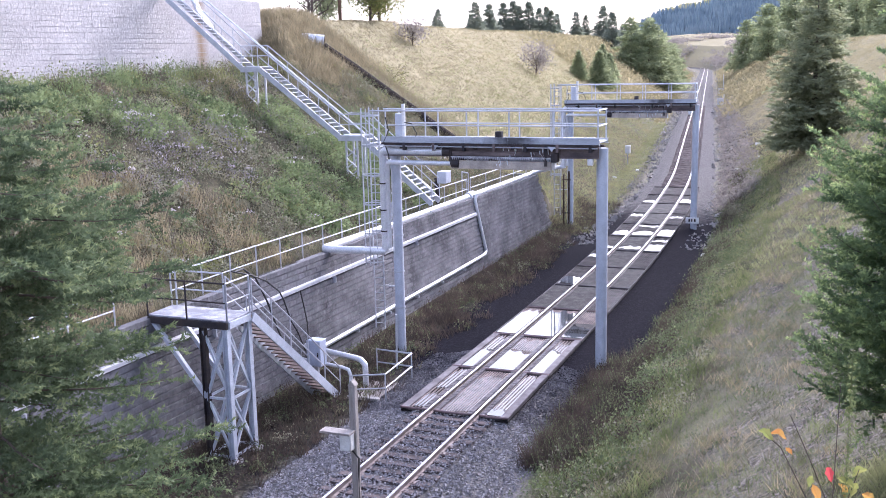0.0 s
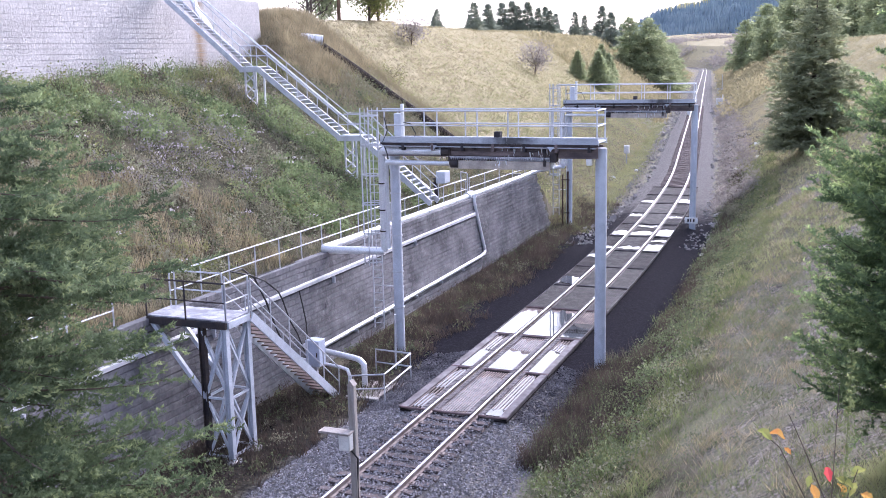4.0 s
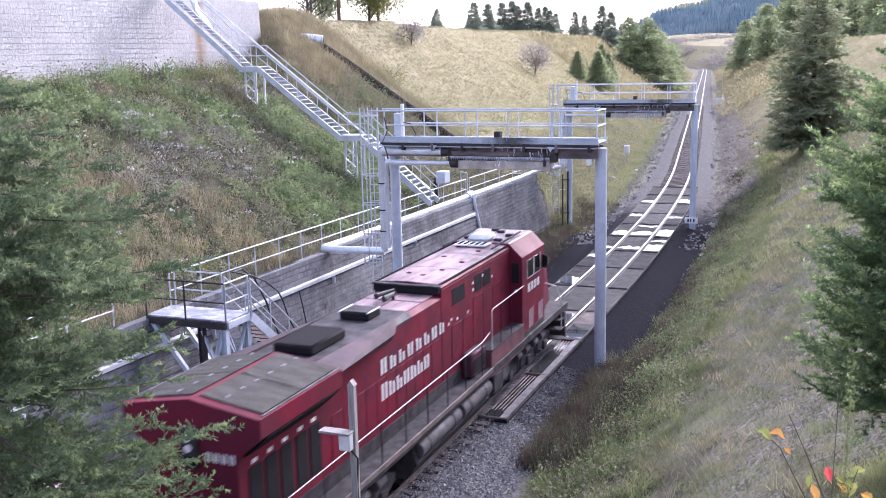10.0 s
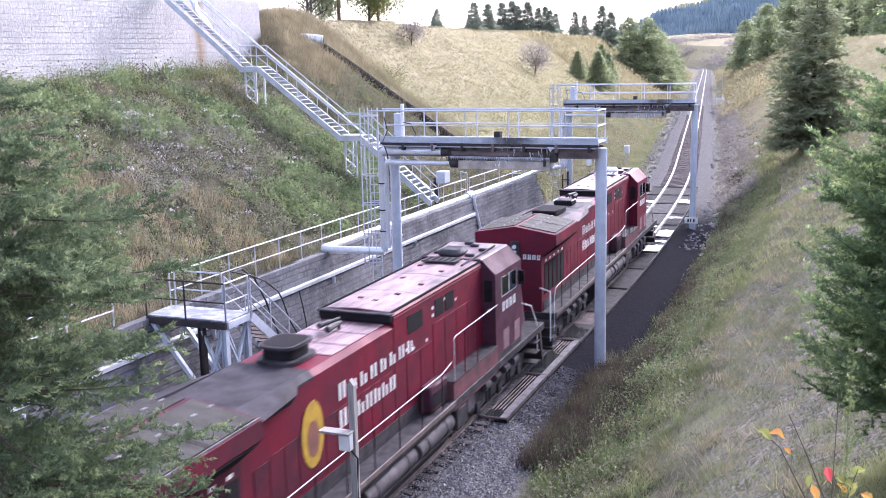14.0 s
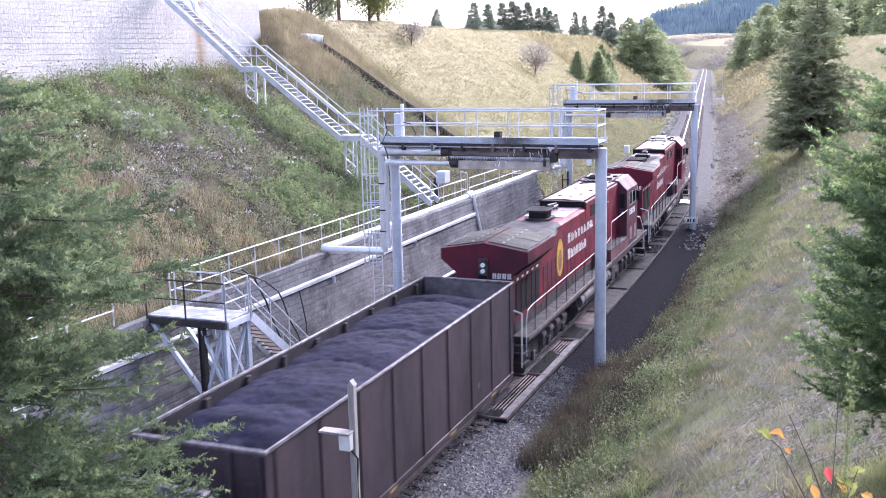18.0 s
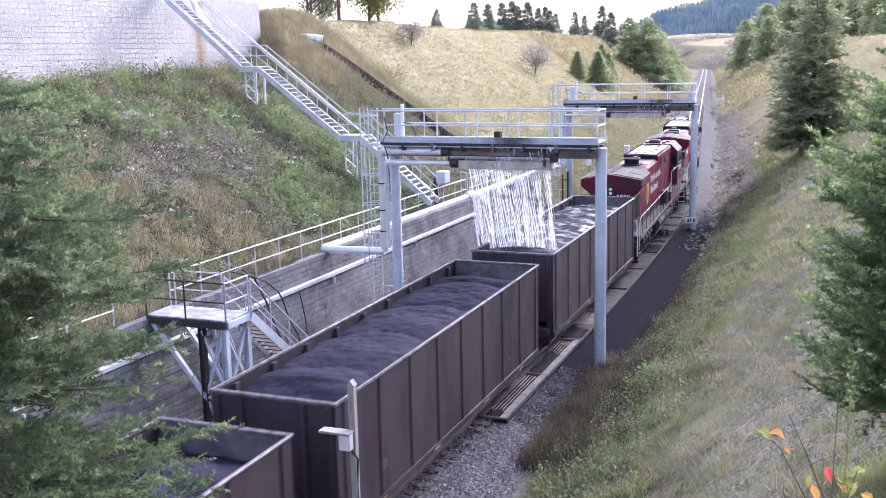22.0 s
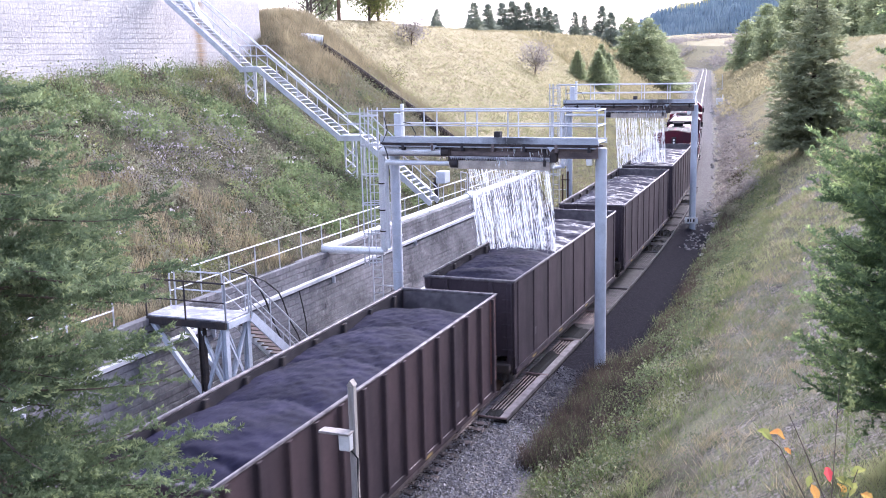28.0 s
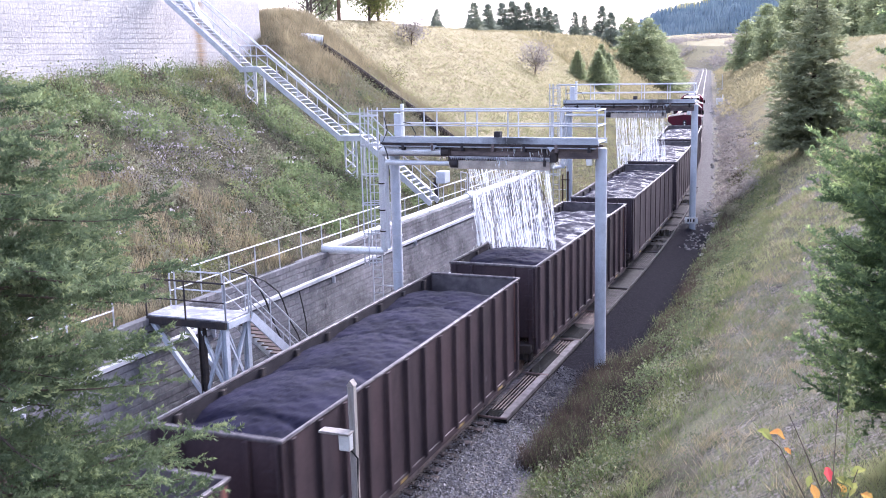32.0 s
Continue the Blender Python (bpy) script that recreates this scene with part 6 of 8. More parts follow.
        for k, y in enumerate((-10.75, 9.6)):
            for z in (0.4, 0.75, 1.1):
                part("step", Geo().box(*mirrored(s, 0.95, 1.48), y - 0.15, y + 0.35, z, z + 0.05, 0.01), LOCO_GREY, lo)
        # tanks, boxes and pipes under the walkway
        for y0, y1 in ((-3.3, -0.6), (-0.35, 1.9)):
            part("air_tank", Geo().tube([(s * 1.26, y0, 1.05), (s * 1.26, y0 + 0.06, 1.05), (s * 1.26, y1 - 0.06, 1.05), (s * 1.26, y1, 1.05)], 0.25, 18), TANK_GREY, lo, "long grey air tank")
            for y in (y0 + 0.5, y1 - 0.5):
                part("tank_strap", Geo().tube([(s * 1.26, y - 0.04, 1.05), (s * 1.26, y + 0.04, 1.05)], 0.265, 18), LOCO_GREY, lo)
        part("equipment_box", Geo().box(*mirrored(s, 1.05, 1.46), 2.2, 3.0, 0.7, 1.28, 0.04), LOCO_GREY, lo)
        part("equipment_box", Geo().box(*mirrored(s, 1.05, 1.42), 3.1, 3.7, 0.85, 1.28, 0.04), TANK_GREY, lo)
        for k in range(4):
            y = 5.0 + 0.9 * k
            part("brake_cylinder", Geo().tube([(s * 1.2, y, 1.0), (s * 1.2, y + 0.45, 1.0)], 0.13, 10), TANK_GREY, lo)
            y = -8.2 + 0.9 * k
            part("brake_cylinder", Geo().tube([(s * 1.2, y, 1.0), (s * 1.2, y + 0.45, 1.0)], 0.13, 10), TANK_GREY, lo)
        part("pipe_run", Geo().tube([(s * 1.4, -10.2, 1.34), (s * 1.4, 4.8, 1.34)], 0.03, 6), LOCO_GREY, lo)
        part("nose_door", Geo().box(*mirrored(s, 0.45, 0.8), n1 + 0.02, n1 + 0.05, 1.8, 3.0, 0.01), RED, lo)
    part("fuel_tank", Geo().prism([(-1.2, 1.37), (1.2, 1.37), (1.4, 0.75), (1.1, 0.32), (-1.1, 0.32), (-1.4, 0.75)], -3.5, 1.95), LOCO_GREY, lo)
    truck(lo, -6.9, 3, 1.95)
    truck(lo, 6.6, 3, 1.95)
    part("pilot", Geo().prism([(10.3, 1.38), (10.5, 1.38), (10.85, 0.2), (10.65, 0.2)], -1.35, 1.35, "x"), DARK_STEEL, lo, "black snow plough")
    part("rear_pilot", Geo().box(-1.4, 1.4, -10.76, -10.6, 0.3, 1.38, 0.03), DARK_STEEL, lo)
    for x in (-0.9, -0.6, 0.6, 0.9):
        part("brake_hose", Geo().tube([(x, -10.76, 1.1), (x, -10.95, 1.0), (x, -11.0, 0.6)], 0.03, 6), BLACK_HOSE, lo)
    coupler(lo, 10.4, 1)
    coupler(lo, -10.4, -1)
    # clutter over the cab roof
    part("roof_unit", Geo().box(-0.45, 0.3, c0 - 0.05, c0 + 0.8, 4.72, 4.96, 0.11), WHITE if not second else SOOT, lo, "roof-mounted air conditioner")
    plate = part("antenna_plate", Geo().box(-0.6, 0.45, c0 - 0.85, c0 - 0.2, 4.74, 4.79, 0.01), WHITE if not second else SOOT, lo)
    for k in range(5):
        part("louvre_slot", Geo().box(-0.5 + 0.19 * k, -0.41 + 0.19 * k, c0 - 0.78, c0 - 0.3, 4.792, 4.8), VENT_BLACK, plate)
    for x in (-0.8, 0.8):
        part("roof_rack", Geo().tube([(x, c0 - 1.2, 4.78), (x, c0 + 1.7, 4.82)], 0.035, 6), SOOT, lo)
    for x, y in ((0.1, 1.8), (-0.5, 1.3), (0.6, 1.2), (0.5, 0.3), (-0.2, 2.1), (-0.6, 0.5)):
        part("roof_fitting", Geo().box(x - 0.13, x + 0.13, c0 + y - 0.08, c0 + y + 0.08, 4.73, 4.82, 0.02), SOOT, lo)
    return lo


loco_1 = build_loco("dark red diesel locomotive with white lettering blocks and a soot-stained roof", False)
loco_2 = build_loco("dark red diesel locomotive with a yellow emblem behind its white lettering", True)


def build_gondola(label, ribs, paint, seed, red_end):
    """A high-sided coal car, full."""
    co = thing("coal_car", (0, 0, 0), label, "coal car", "coal cars")
    W, L, Z0, Z1 = 1.5, 7.2, 0.95, 3.72
    for s in (-1, 1):
        part("side", Geo().prism([(s * (W - 0.05), Z0), (s * W, Z0), (s * W, Z1), (s * (W - 0.05), Z1)], -L + 0.05, L - 0.05), paint, co)
        part("side_lining", Geo().prism([(s * (W - 0.07), Z0 + 0.3), (s * (W - 0.052), Z0 + 0.3), (s * (W - 0.052), Z1), (s * (W - 0.07), Z1)], -L + 0.12, L - 0.12), CAR_LINING, co, "scuffed dark inner lining")
        part("top_chord", Geo().box(*sorted((s * (W - 0.06), s * (W + 0.03))), -L, L, Z1, Z1 + 0.07, 0.02), RIM, co, "worn pale top rim")
        part("side_sill", Geo().box(*sorted((s * (W - 0.12), s * (W + 0.03))), -L + 0.1, L - 0.1, Z0 - 0.2, Z0, 0.02), paint, co)
        for k in range(ribs):
            y = -L + 0.35 + (2 * L - 0.7) * k / (ribs - 1)
            w, d = (0.1, 0.085) if ribs > 10 else (0.05, 0.03)
            part("side_rib", rib(y, w, d, s, W, Z0 - 0.05, Z1 - 0.002), paint, co)
        for k in range(9):
            y = -L + 0.8 + 1.6 * k
            part("inner_rib", Geo().box(*sorted((s * (W - 0.16), s * (W - 0.07))), y - 0.07, y + 0.07, 2.6, Z1 - 0.02, 0.015), DARK_STEEL, co)
        for y in (-5.2, -1.9, 1.9, 5.2):
            part("reflector", Geo().box(*sorted((s * (W + 0.028), s * (W + 0.036))), y - 0.2, y + 0.2, Z0 - 0.15, Z0 - 0.07), DULL_YELLOW, co, "yellow reflective strip")
        part("marking_panel", Geo().box(*sorted((s * W, s * (W + 0.006))), -5.1, -4.85, 1.5, 1.75), TANK_GREY, co)
        part("marking_panel", Geo().box(*sorted((s * W, s * (W + 0.006))), 3.9, 4.1, 1.4, 1.55), TANK_GREY, co)
    for s in (-1, 1):
        y = s * L
        part("end_wall", Geo().box(-W + 0.002, W - 0.002, *sorted((y, y - s * 0.06)), 1.35, Z1, 0.0), paint, co)
        part("end_lining", Geo().box(-W + 0.09, W - 0.09, *sorted((y - s * 0.062, y - s * 0.08)), 1.5, Z1), CAR_INSIDE, co, "pale scuffed inner end wall")
        part("end_chord", Geo().box(-W - 0.04, W + 0.04, *sorted((y + s * 0.04, y - s * 0.07)), Z1 + 0.002, Z1 + 0.083, 0.02), RIM, co, "worn pale end rim")
        part("end_sill", Geo().box(-1.4, 1.4, *sorted((y + s * 0.25, y - s * 0.2)), 0.85, 1.15, 0.03), DARK_STEEL, co)
        for x in (-0.75, 0.75):
            part("end_post", Geo().box(x - 0.06, x + 0.06, *sorted((y, y + s * 0.09)), 1.1, Z1 - 0.01, 0.015), paint, co)
        for x in (-1.35, 1.35):
            part("corner_post", Geo().box(x - 0.08, x + 0.08, *sorted((y, y + s * 0.08)), 0.95, Z1 - 0.01, 0.02), ORANGE_RUST if red_end and s > 0 else paint, co)
            for k in range(6):
                part("grab_iron", Geo().tube([(x - 0.2 if x > 0 else x - 0.1, y + s * 0.12, 1.2 + 0.4 * k), (x + 0.1 if x > 0 else x + 0.2, y + s * 0.12, 1.2 + 0.4 * k)], 0.014, 5), paint, co)
        part("slope_sheet", Geo().prism([(y - s * 0.06, 1.9), (y - s * 2.6, 1.0), (y - s * 2.6, 0.95), (y - s * 0.06, 1.35)], -W + 0.07, W - 0.07, "x"), DARK_STEEL, co)
        part("brake_cylinder", Geo().tube([(0.5, y + s * 0.02, 1.6), (0.5, y + s * 0.3, 1.6)], 0.16, 12), DARK_STEEL, co)
        coupler(co, y + s * 0.15, s)
        if red_end and s > 0:
            for t in (-1, 1):
                part("end_panel", Geo().box(*sorted((t * (W + 0.004), t * (W + 0.012))), L - 0.5, L - 0.06, 1.2, Z1 - 0.05), ORANGE_RUST, co, "red-oxide end panel")
    part("tub_bottom", Geo().prism([(-W + 0.1, Z0), (W - 0.1, Z0), (0.9, 0.45), (-0.9, 0.45)], -4.3, 4.3), paint, co)
    truck(co, -5.75, 2, 1.75)
    truck(co, 5.75, 2, 1.75)
    # the load: humps left by the loader
    g = Geo()
    nx, ny = 34, 200
    rr = random.Random(seed)
    off = rr.uniform(0, 9)
    for j in range(ny + 1):
        y = -L + 0.1 + (2 * L - 0.2) * j / ny
        for i in range(nx + 1):
            x = -W + 0.08 + (2 * W - 0.16) * i / nx
            e = min(1, (L - 0.1 - abs(y)) / 1.7)
            hump = 0.15 * abs(math.sin((y + off) * math.pi / 3.1 + 0.25 * (x / W) ** 2 * 2)) ** 0.42
            z = 3.02 + 0.34 * e + hump + 0.16 * (1 - (x / W) ** 2) * e
            z += 0.035 * noise.noise((x * 3, y * 3, seed)) + 0.035 * abs(noise.noise((x * 5, y * 5, seed + 9))) + 0.032 * noise.noise((x * 8, y * 8, seed)) + 0.05 * noise.noise((x * 1.1, y * 1.1, seed + 5))
            g.v.append((x, y, z))
    g.f = [(j * (nx + 1) + i, j * (nx + 1) + i + 1, (j + 1) * (nx + 1) + i + 1, (j + 1) * (nx + 1) + i) for j in range(ny) for i in range(nx)]
    part("coal_load", g, COAL, co, "humped load of black crushed coal")
    return co


def rib(y, w, d, s, W, z0, z1):
    g = Geo()
    o = [(y - w, 0), (y + w, 0), (y + w * 0.6, d), (y - w * 0.6, d)]
    vs = [(s * (W + b), a, z) for z in (z0, z1) for a, b in o]
    return g.add(vs, [(0, 1, 5, 4), (1, 2, 6, 5), (2, 3, 7, 6), (3, 0, 4, 7), (3, 2, 1, 0), (4, 5, 6, 7)])


car_a = build_gondola("dark brown smooth-sided coal car heaped with black coal", 9, CAR_DARK, 1, False)
car_b = build_gondola("coal-stained brown ribbed coal car, red-oxide ended, full of coal", 14, CAR_BROWN, 2, True)
cars = [car_a, copy_thing(car_a, Matrix.Translation((0, -16.2, 0))), copy_thing(car_a, Matrix.Translation((0, -32.4, 0))), car_b,
        copy_thing(car_b, Matrix.Translation((0, -64, 0))), copy_thing(car_b, Matrix.Translation((0, -80, 0))), copy_thing(car_b, Matrix.Translation((0, -96, 0)))]


# ---- falling water ----
def water_material():
    m = bpy.data.materials.new("foamy_falling_water")
    m.use_nodes = True
    N, L = m.node_tree.nodes, m.node_tree.links
    p = N["Principled BSDF"]
    p.inputs["Base Color"].default_value = (0.9, 0.91, 0.94, 1)
    p.inputs["Roughness"].default_value = 0.25
    tl = N.new("ShaderNodeBsdfTranslucent")
    tl.inputs[0].default_value = (0.92, 0.93, 0.95, 1)
    ms = N.new("ShaderNodeMixShader")
    ms.inputs[0].default_value = 0.6
    L.new(p.outputs[0], ms.inputs[1]), L.new(tl.outputs[0], ms.inputs[2])
    L.new(ms.outputs[0], N["Material Output"].inputs[0])
    return m


SPRAY = water_material()
SHEETS, FALL, TALL = 12, 3.45, 0.62
jet = random.Random(77)
# the bar's jets: place across, thickness; strong streams and fine ones between, a few blocked
JETS = [(-1.93 + 3.0 * k / 40 + jet.uniform(-0.03, 0.03), jet.choice((0.011, 0.015, 0.019, 0.024))) for k in range(41) if k not in (10, 11, 20, 30, 36, 37)]
JETS += [(-1.95 + 3.05 * k / 119 + jet.uniform(-0.012, 0.012), jet.choice((0.003, 0.004, 0.006))) for k in range(120) if k not in (29, 30, 59, 60, 61, 90, 107, 108)]


def water_sheet(name, seed, at, label, group, drops=90, wide=0.16):
    """A falling band of strands, as wide as the spray bar."""
    rnd = random.Random(seed)
    g = Geo()
    for x, w in JETS:
        if rnd.random() < (0.3 if w > 0.01 else 0.5):
            continue
        z0 = rnd.uniform(-0.06, 0.02)
        ln = TALL * rnd.uniform(0.8, 1.1)
        xx, yy = x + rnd.uniform(-0.008, 0.008), rnd.uniform(-0.06, 0.06)
        w *= rnd.uniform(0.5, 1.0)
        g.tube([(xx, yy, z0), (xx + 0.02, yy + 0.1, z0 - ln * 0.5), (xx + 0.04, yy + 0.2, z0 - ln)], w * 0.8, 4, w * 1.25)
    for k in range(drops):
        x, y, z, r = rnd.uniform(-2, 1.1), min(0.3, max(-0.3, rnd.gauss(0, wide))), rnd.uniform(-TALL, 0.05), rnd.uniform(0.004, 0.011)
        g.tube([(x, y, z), (x, y + 0.01, z - r * 5)], r, 4, r * 0.6)
    for k in range(drops // 3 if drops > 500 else 0):
        x, y, z, r = rnd.uniform(-0.7, 1.25), rnd.gauss(0.05, 0.2), rnd.uniform(-TALL, 0.05), rnd.uniform(0.012, 0.03)
        g.tube([(x, y, z), (x + 0.01, y + 0.03, z - r * 7)], r, 5, r * 0.5)
    sh = thing(name, at, label, "water", group)
    sh.matrix_basis = Matrix.Identity(4)
    sp = part("spray", g, SPRAY, sh)
    sp["kind"] = "stuff"
    sh.matrix_basis = Matrix.Translation(at)
    return sh


BARS = ((0.0, 6.75, 0.0, 18.9, 0.0), (-1.12, G2_Y - 0.05, -0.15, 24.3, 0.045))
sheets = []
for bi, (bx, by, bz, start, turn) in enumerate(BARS):
    for k in range(SHEETS):
        sheets.append((water_sheet("water_sheet", 40 + k + 20 * bi, (bx, by, 7.3 + bz), "band of white water strands falling from the spray bar", "falling water"), bi, k))


BURSTS, BURST_TIME = 6, 2.3
bursts = []
for bi, (bx, by, bz, start, turn) in enumerate(BARS):
    for k in range(BURSTS):
        bursts.append((water_sheet("water_burst", 90 + k + 20 * bi, (bx, by, 7.3 + bz), "dense white burst of spray as the bar starts", "falling water", 1300, 0.24), bi, k))


# ---- motion of the train and the water ----
def front_of_load(t):
    """Place along the track of the first coal car's front rim."""
    d = t - 20
    return 10.85 + 4.72 * d - 0.0055 * d * d


def on_track(y, half):
    """Pose of a vehicle centred at y, its bogies on the rails."""
    a, b = y - half, y + half
    xa, xb = cx(a), cx(b)
    ang = math.atan2(xa - xb, b - a)
    return Matrix.Translation(((xa + xb) / 2, y, 0)) @ Matrix.Rotation(ang, 4, "Z")


def motions():
    times = [0.5 * k for k in range(65)]
    for ob, back, half in [(loco_1, -34.35, 6.5), (loco_2, -12.05, 6.5)] + [(c, 7.2 + 16.18 * k, 5.75) for k, c in enumerate(cars)]:
        walk(ob, [(t, on_track(front_of_load(t) - back, half)) for t in times])
    period = 0.8
    for ob, bi, k in sheets + bursts:
        many, until = (BURSTS, BARS[bi][3] + BURST_TIME) if (ob, bi, k) in bursts else (SHEETS, 32.1)
        bx, by, bz, start, turn = BARS[bi]
        home = Matrix.Translation((bx, by, 7.42 + bz)) @ Matrix.Rotation(turn, 4, "Z")
        rows = [(0.0, home)]
        t0 = start + period * k / many
        rows.append((t0 - 0.1, home))
        while t0 < until:
            for q in range(5):
                f = q / 4
                rows.append((t0 + f * (period - 0.04), Matrix.Translation((bx, by + 0.95 * f, 6.93 + bz - FALL * f)) @ Matrix.Rotation(turn, 4, "Z")))
            t0 += period
        if until < 32:
            rows += [(t0 + 0.02, home), (32.0, home)]
        walk(ob, rows)


# ---- vegetation ----
def tri_mesh(name, V, material):
    """A mesh of loose triangles from an array (n, 3, 3)."""
    n = len(V)
    me = bpy.data.meshes.new(name)
    me.vertices.add(3 * n)
    me.vertices.foreach_set("co", np.ascontiguousarray(V, dtype=np.float32).ravel())
    me.loops.add(3 * n)
    me.loops.foreach_set("vertex_index", np.arange(3 * n, dtype=np.int32))
    me.polygons.add(n)
    me.polygons.foreach_set("loop_start", np.arange(0, 3 * n, 3, dtype=np.int32))
    me.update(calc_edges=True)
    me.materials.append(material)
    return me


def blades(P, h, w, lean, rng):
    """Upright blades: one tapered triangle at each point."""
    n = len(P)
    a = rng.uniform(0, 2 * np.pi, n)
    side = np.stack([np.cos(a), np.sin(a), np.zeros(n)], 1) * (w / 2)[:, None]
    b = rng.uniform(0, 2 * np.pi, n)
    tip = np.stack([np.cos(b) * lean * h, np.sin(b) * lean * h, h], 1)
    return np.stack([P - side, P + side, P + tip], 1)


def leaves(P, s, rng):
    """Small leaves lying every way."""
    n = len(P)
    d = rng.normal(size=(n, 3))
    d /= np.linalg.norm(d, axis=1)[:, None]
    e = np.cross(d, rng.normal(size=(n, 3)))
    e /= np.linalg.norm(e, axis=1)[:, None]
    s = s[:, None]
    return np.stack([P - d * s * 0.45, P + e * s * 0.6, P + d * s * 0.5 + e * s * 0.1], 1)


def sow(rng, n, u0, u1, y0, y1, keep=None, near=1.0):
    """Points on the ground between the offsets u0, u1 from the track."""
    out = []
    us = rng.uniform(u0, u1, n)
    ys = y0 + (y1 - y0) * rng.uniform(0, 1, n) ** near
    for u, y in zip(us, ys):
        x = cx(y) + u
        if keep and not keep(x, y, u):
            continue
        out.append((x, y, ground_z(x, y) - 0.02))
    return np.array(out)


def stuff(name, V, material, label, category):
    return tagged(new(name, tri_mesh(name, V, material)), label, category, kind="stuff")


def patch(x, y, s, k=0.0):
    return noise.noise((x * s, y * s, k))


def tufts(rng, P, k, r, h0, h1, w0, w1, lean):
    """k blades round each point."""
    Q = np.repeat(P, k, 0) + np.concatenate([rng.normal(0, r, (len(P) * k, 2)), np.zeros((len(P) * k, 1))], 1)
    n = len(Q)
    hh = np.repeat(rng.uniform(h0, h1, len(P)), k) * rng.uniform(0.55, 1.1, n)
    return blades(Q, hh, rng.uniform(w0, w1, n), lean, rng)


def mounds(rng, P, k, r, hgt, s0, s1):
    """k leaves heaped round each point."""
    n = len(P) * k
    d = rng.normal(0, 1, (n, 3)) * (r, r, hgt)
    d[:, 2] = np.abs(d[:, 2])
    return leaves(np.repeat(P, k, 0) + d, rng.uniform(s0, s1, n), rng)


def domes(rng, P, k, r, s0, s1, tall=1.0):
    """k leaves over the rounded, ragged crown of each clump."""
    n = len(P) * k
    d = rng.normal(0, 1, (n, 3))
    d[:, 2] = np.abs(d[:, 2])
    d /= np.linalg.norm(d, axis=1)[:, None]
    size = np.repeat(r * rng.uniform(0.5, 1.25, len(P)), k)
    hump = 1 + 0.35 * np.sin(np.repeat(rng.uniform(0, 6, len(P)), k) + 3 * np.arctan2(d[:, 1], d[:, 0]))
    d *= (size * rng.uniform(0.55, 1.05, n) * hump)[:, None]
    d[:, 2] *= tall
    return leaves(np.repeat(P, k, 0) + d, rng.uniform(s0, s1, n), rng)


def spot(x, y, spots):
    """How near a plan point is to the middle of one of the spots (x, y, radius)."""
    return max(math.exp(-((x - a) ** 2 + (y - b) ** 2) / (r * r)) for a, b, r in spots)


# plants of the bank keep to patches: creeping green weeds, straw, asters
GREEN_SPOTS = ((-17.0, 7.6, 2.3), (-18.6, 3.6, 2.2), (-15.6, 18.0, 2.4), (-13.7, 19.6, 2.2), (-11.0, 10.7, 2.2), (-10.5, 15.0, 2.4), (-12.4, 13.4, 1.7), (-16.8, 13.2, 1.5), (-19.5, 12.5, 1.8), (-14.2, 23.6, 2.0), (-9.6, 20.5, 1.6))
STRAW_SPOTS = ((-14.1, 1.2, 2.0), (-11.9, 0.8, 2.1), (-12.6, -2.2, 2.6), (-9.9, 3.9, 1.8), (-16.5, -4.0, 2.6), (-11.6, 5.2, 1.3), (-18.8, 16.0, 1.6), (-20.0, 8.6, 1.5), (-9.2, -4.5, 2.0))
ASTER_SPOTS = ((-15.3, 7.4, 2.3), (-14.6, 3.4, 1.6), (-17.3, 17.2, 1.6), (-13.6, 9.0, 1.4), (-15.6, 11.4, 1.5), (-19.6, 20.5, 1.5), (-13.6, 5.4, 1.2))


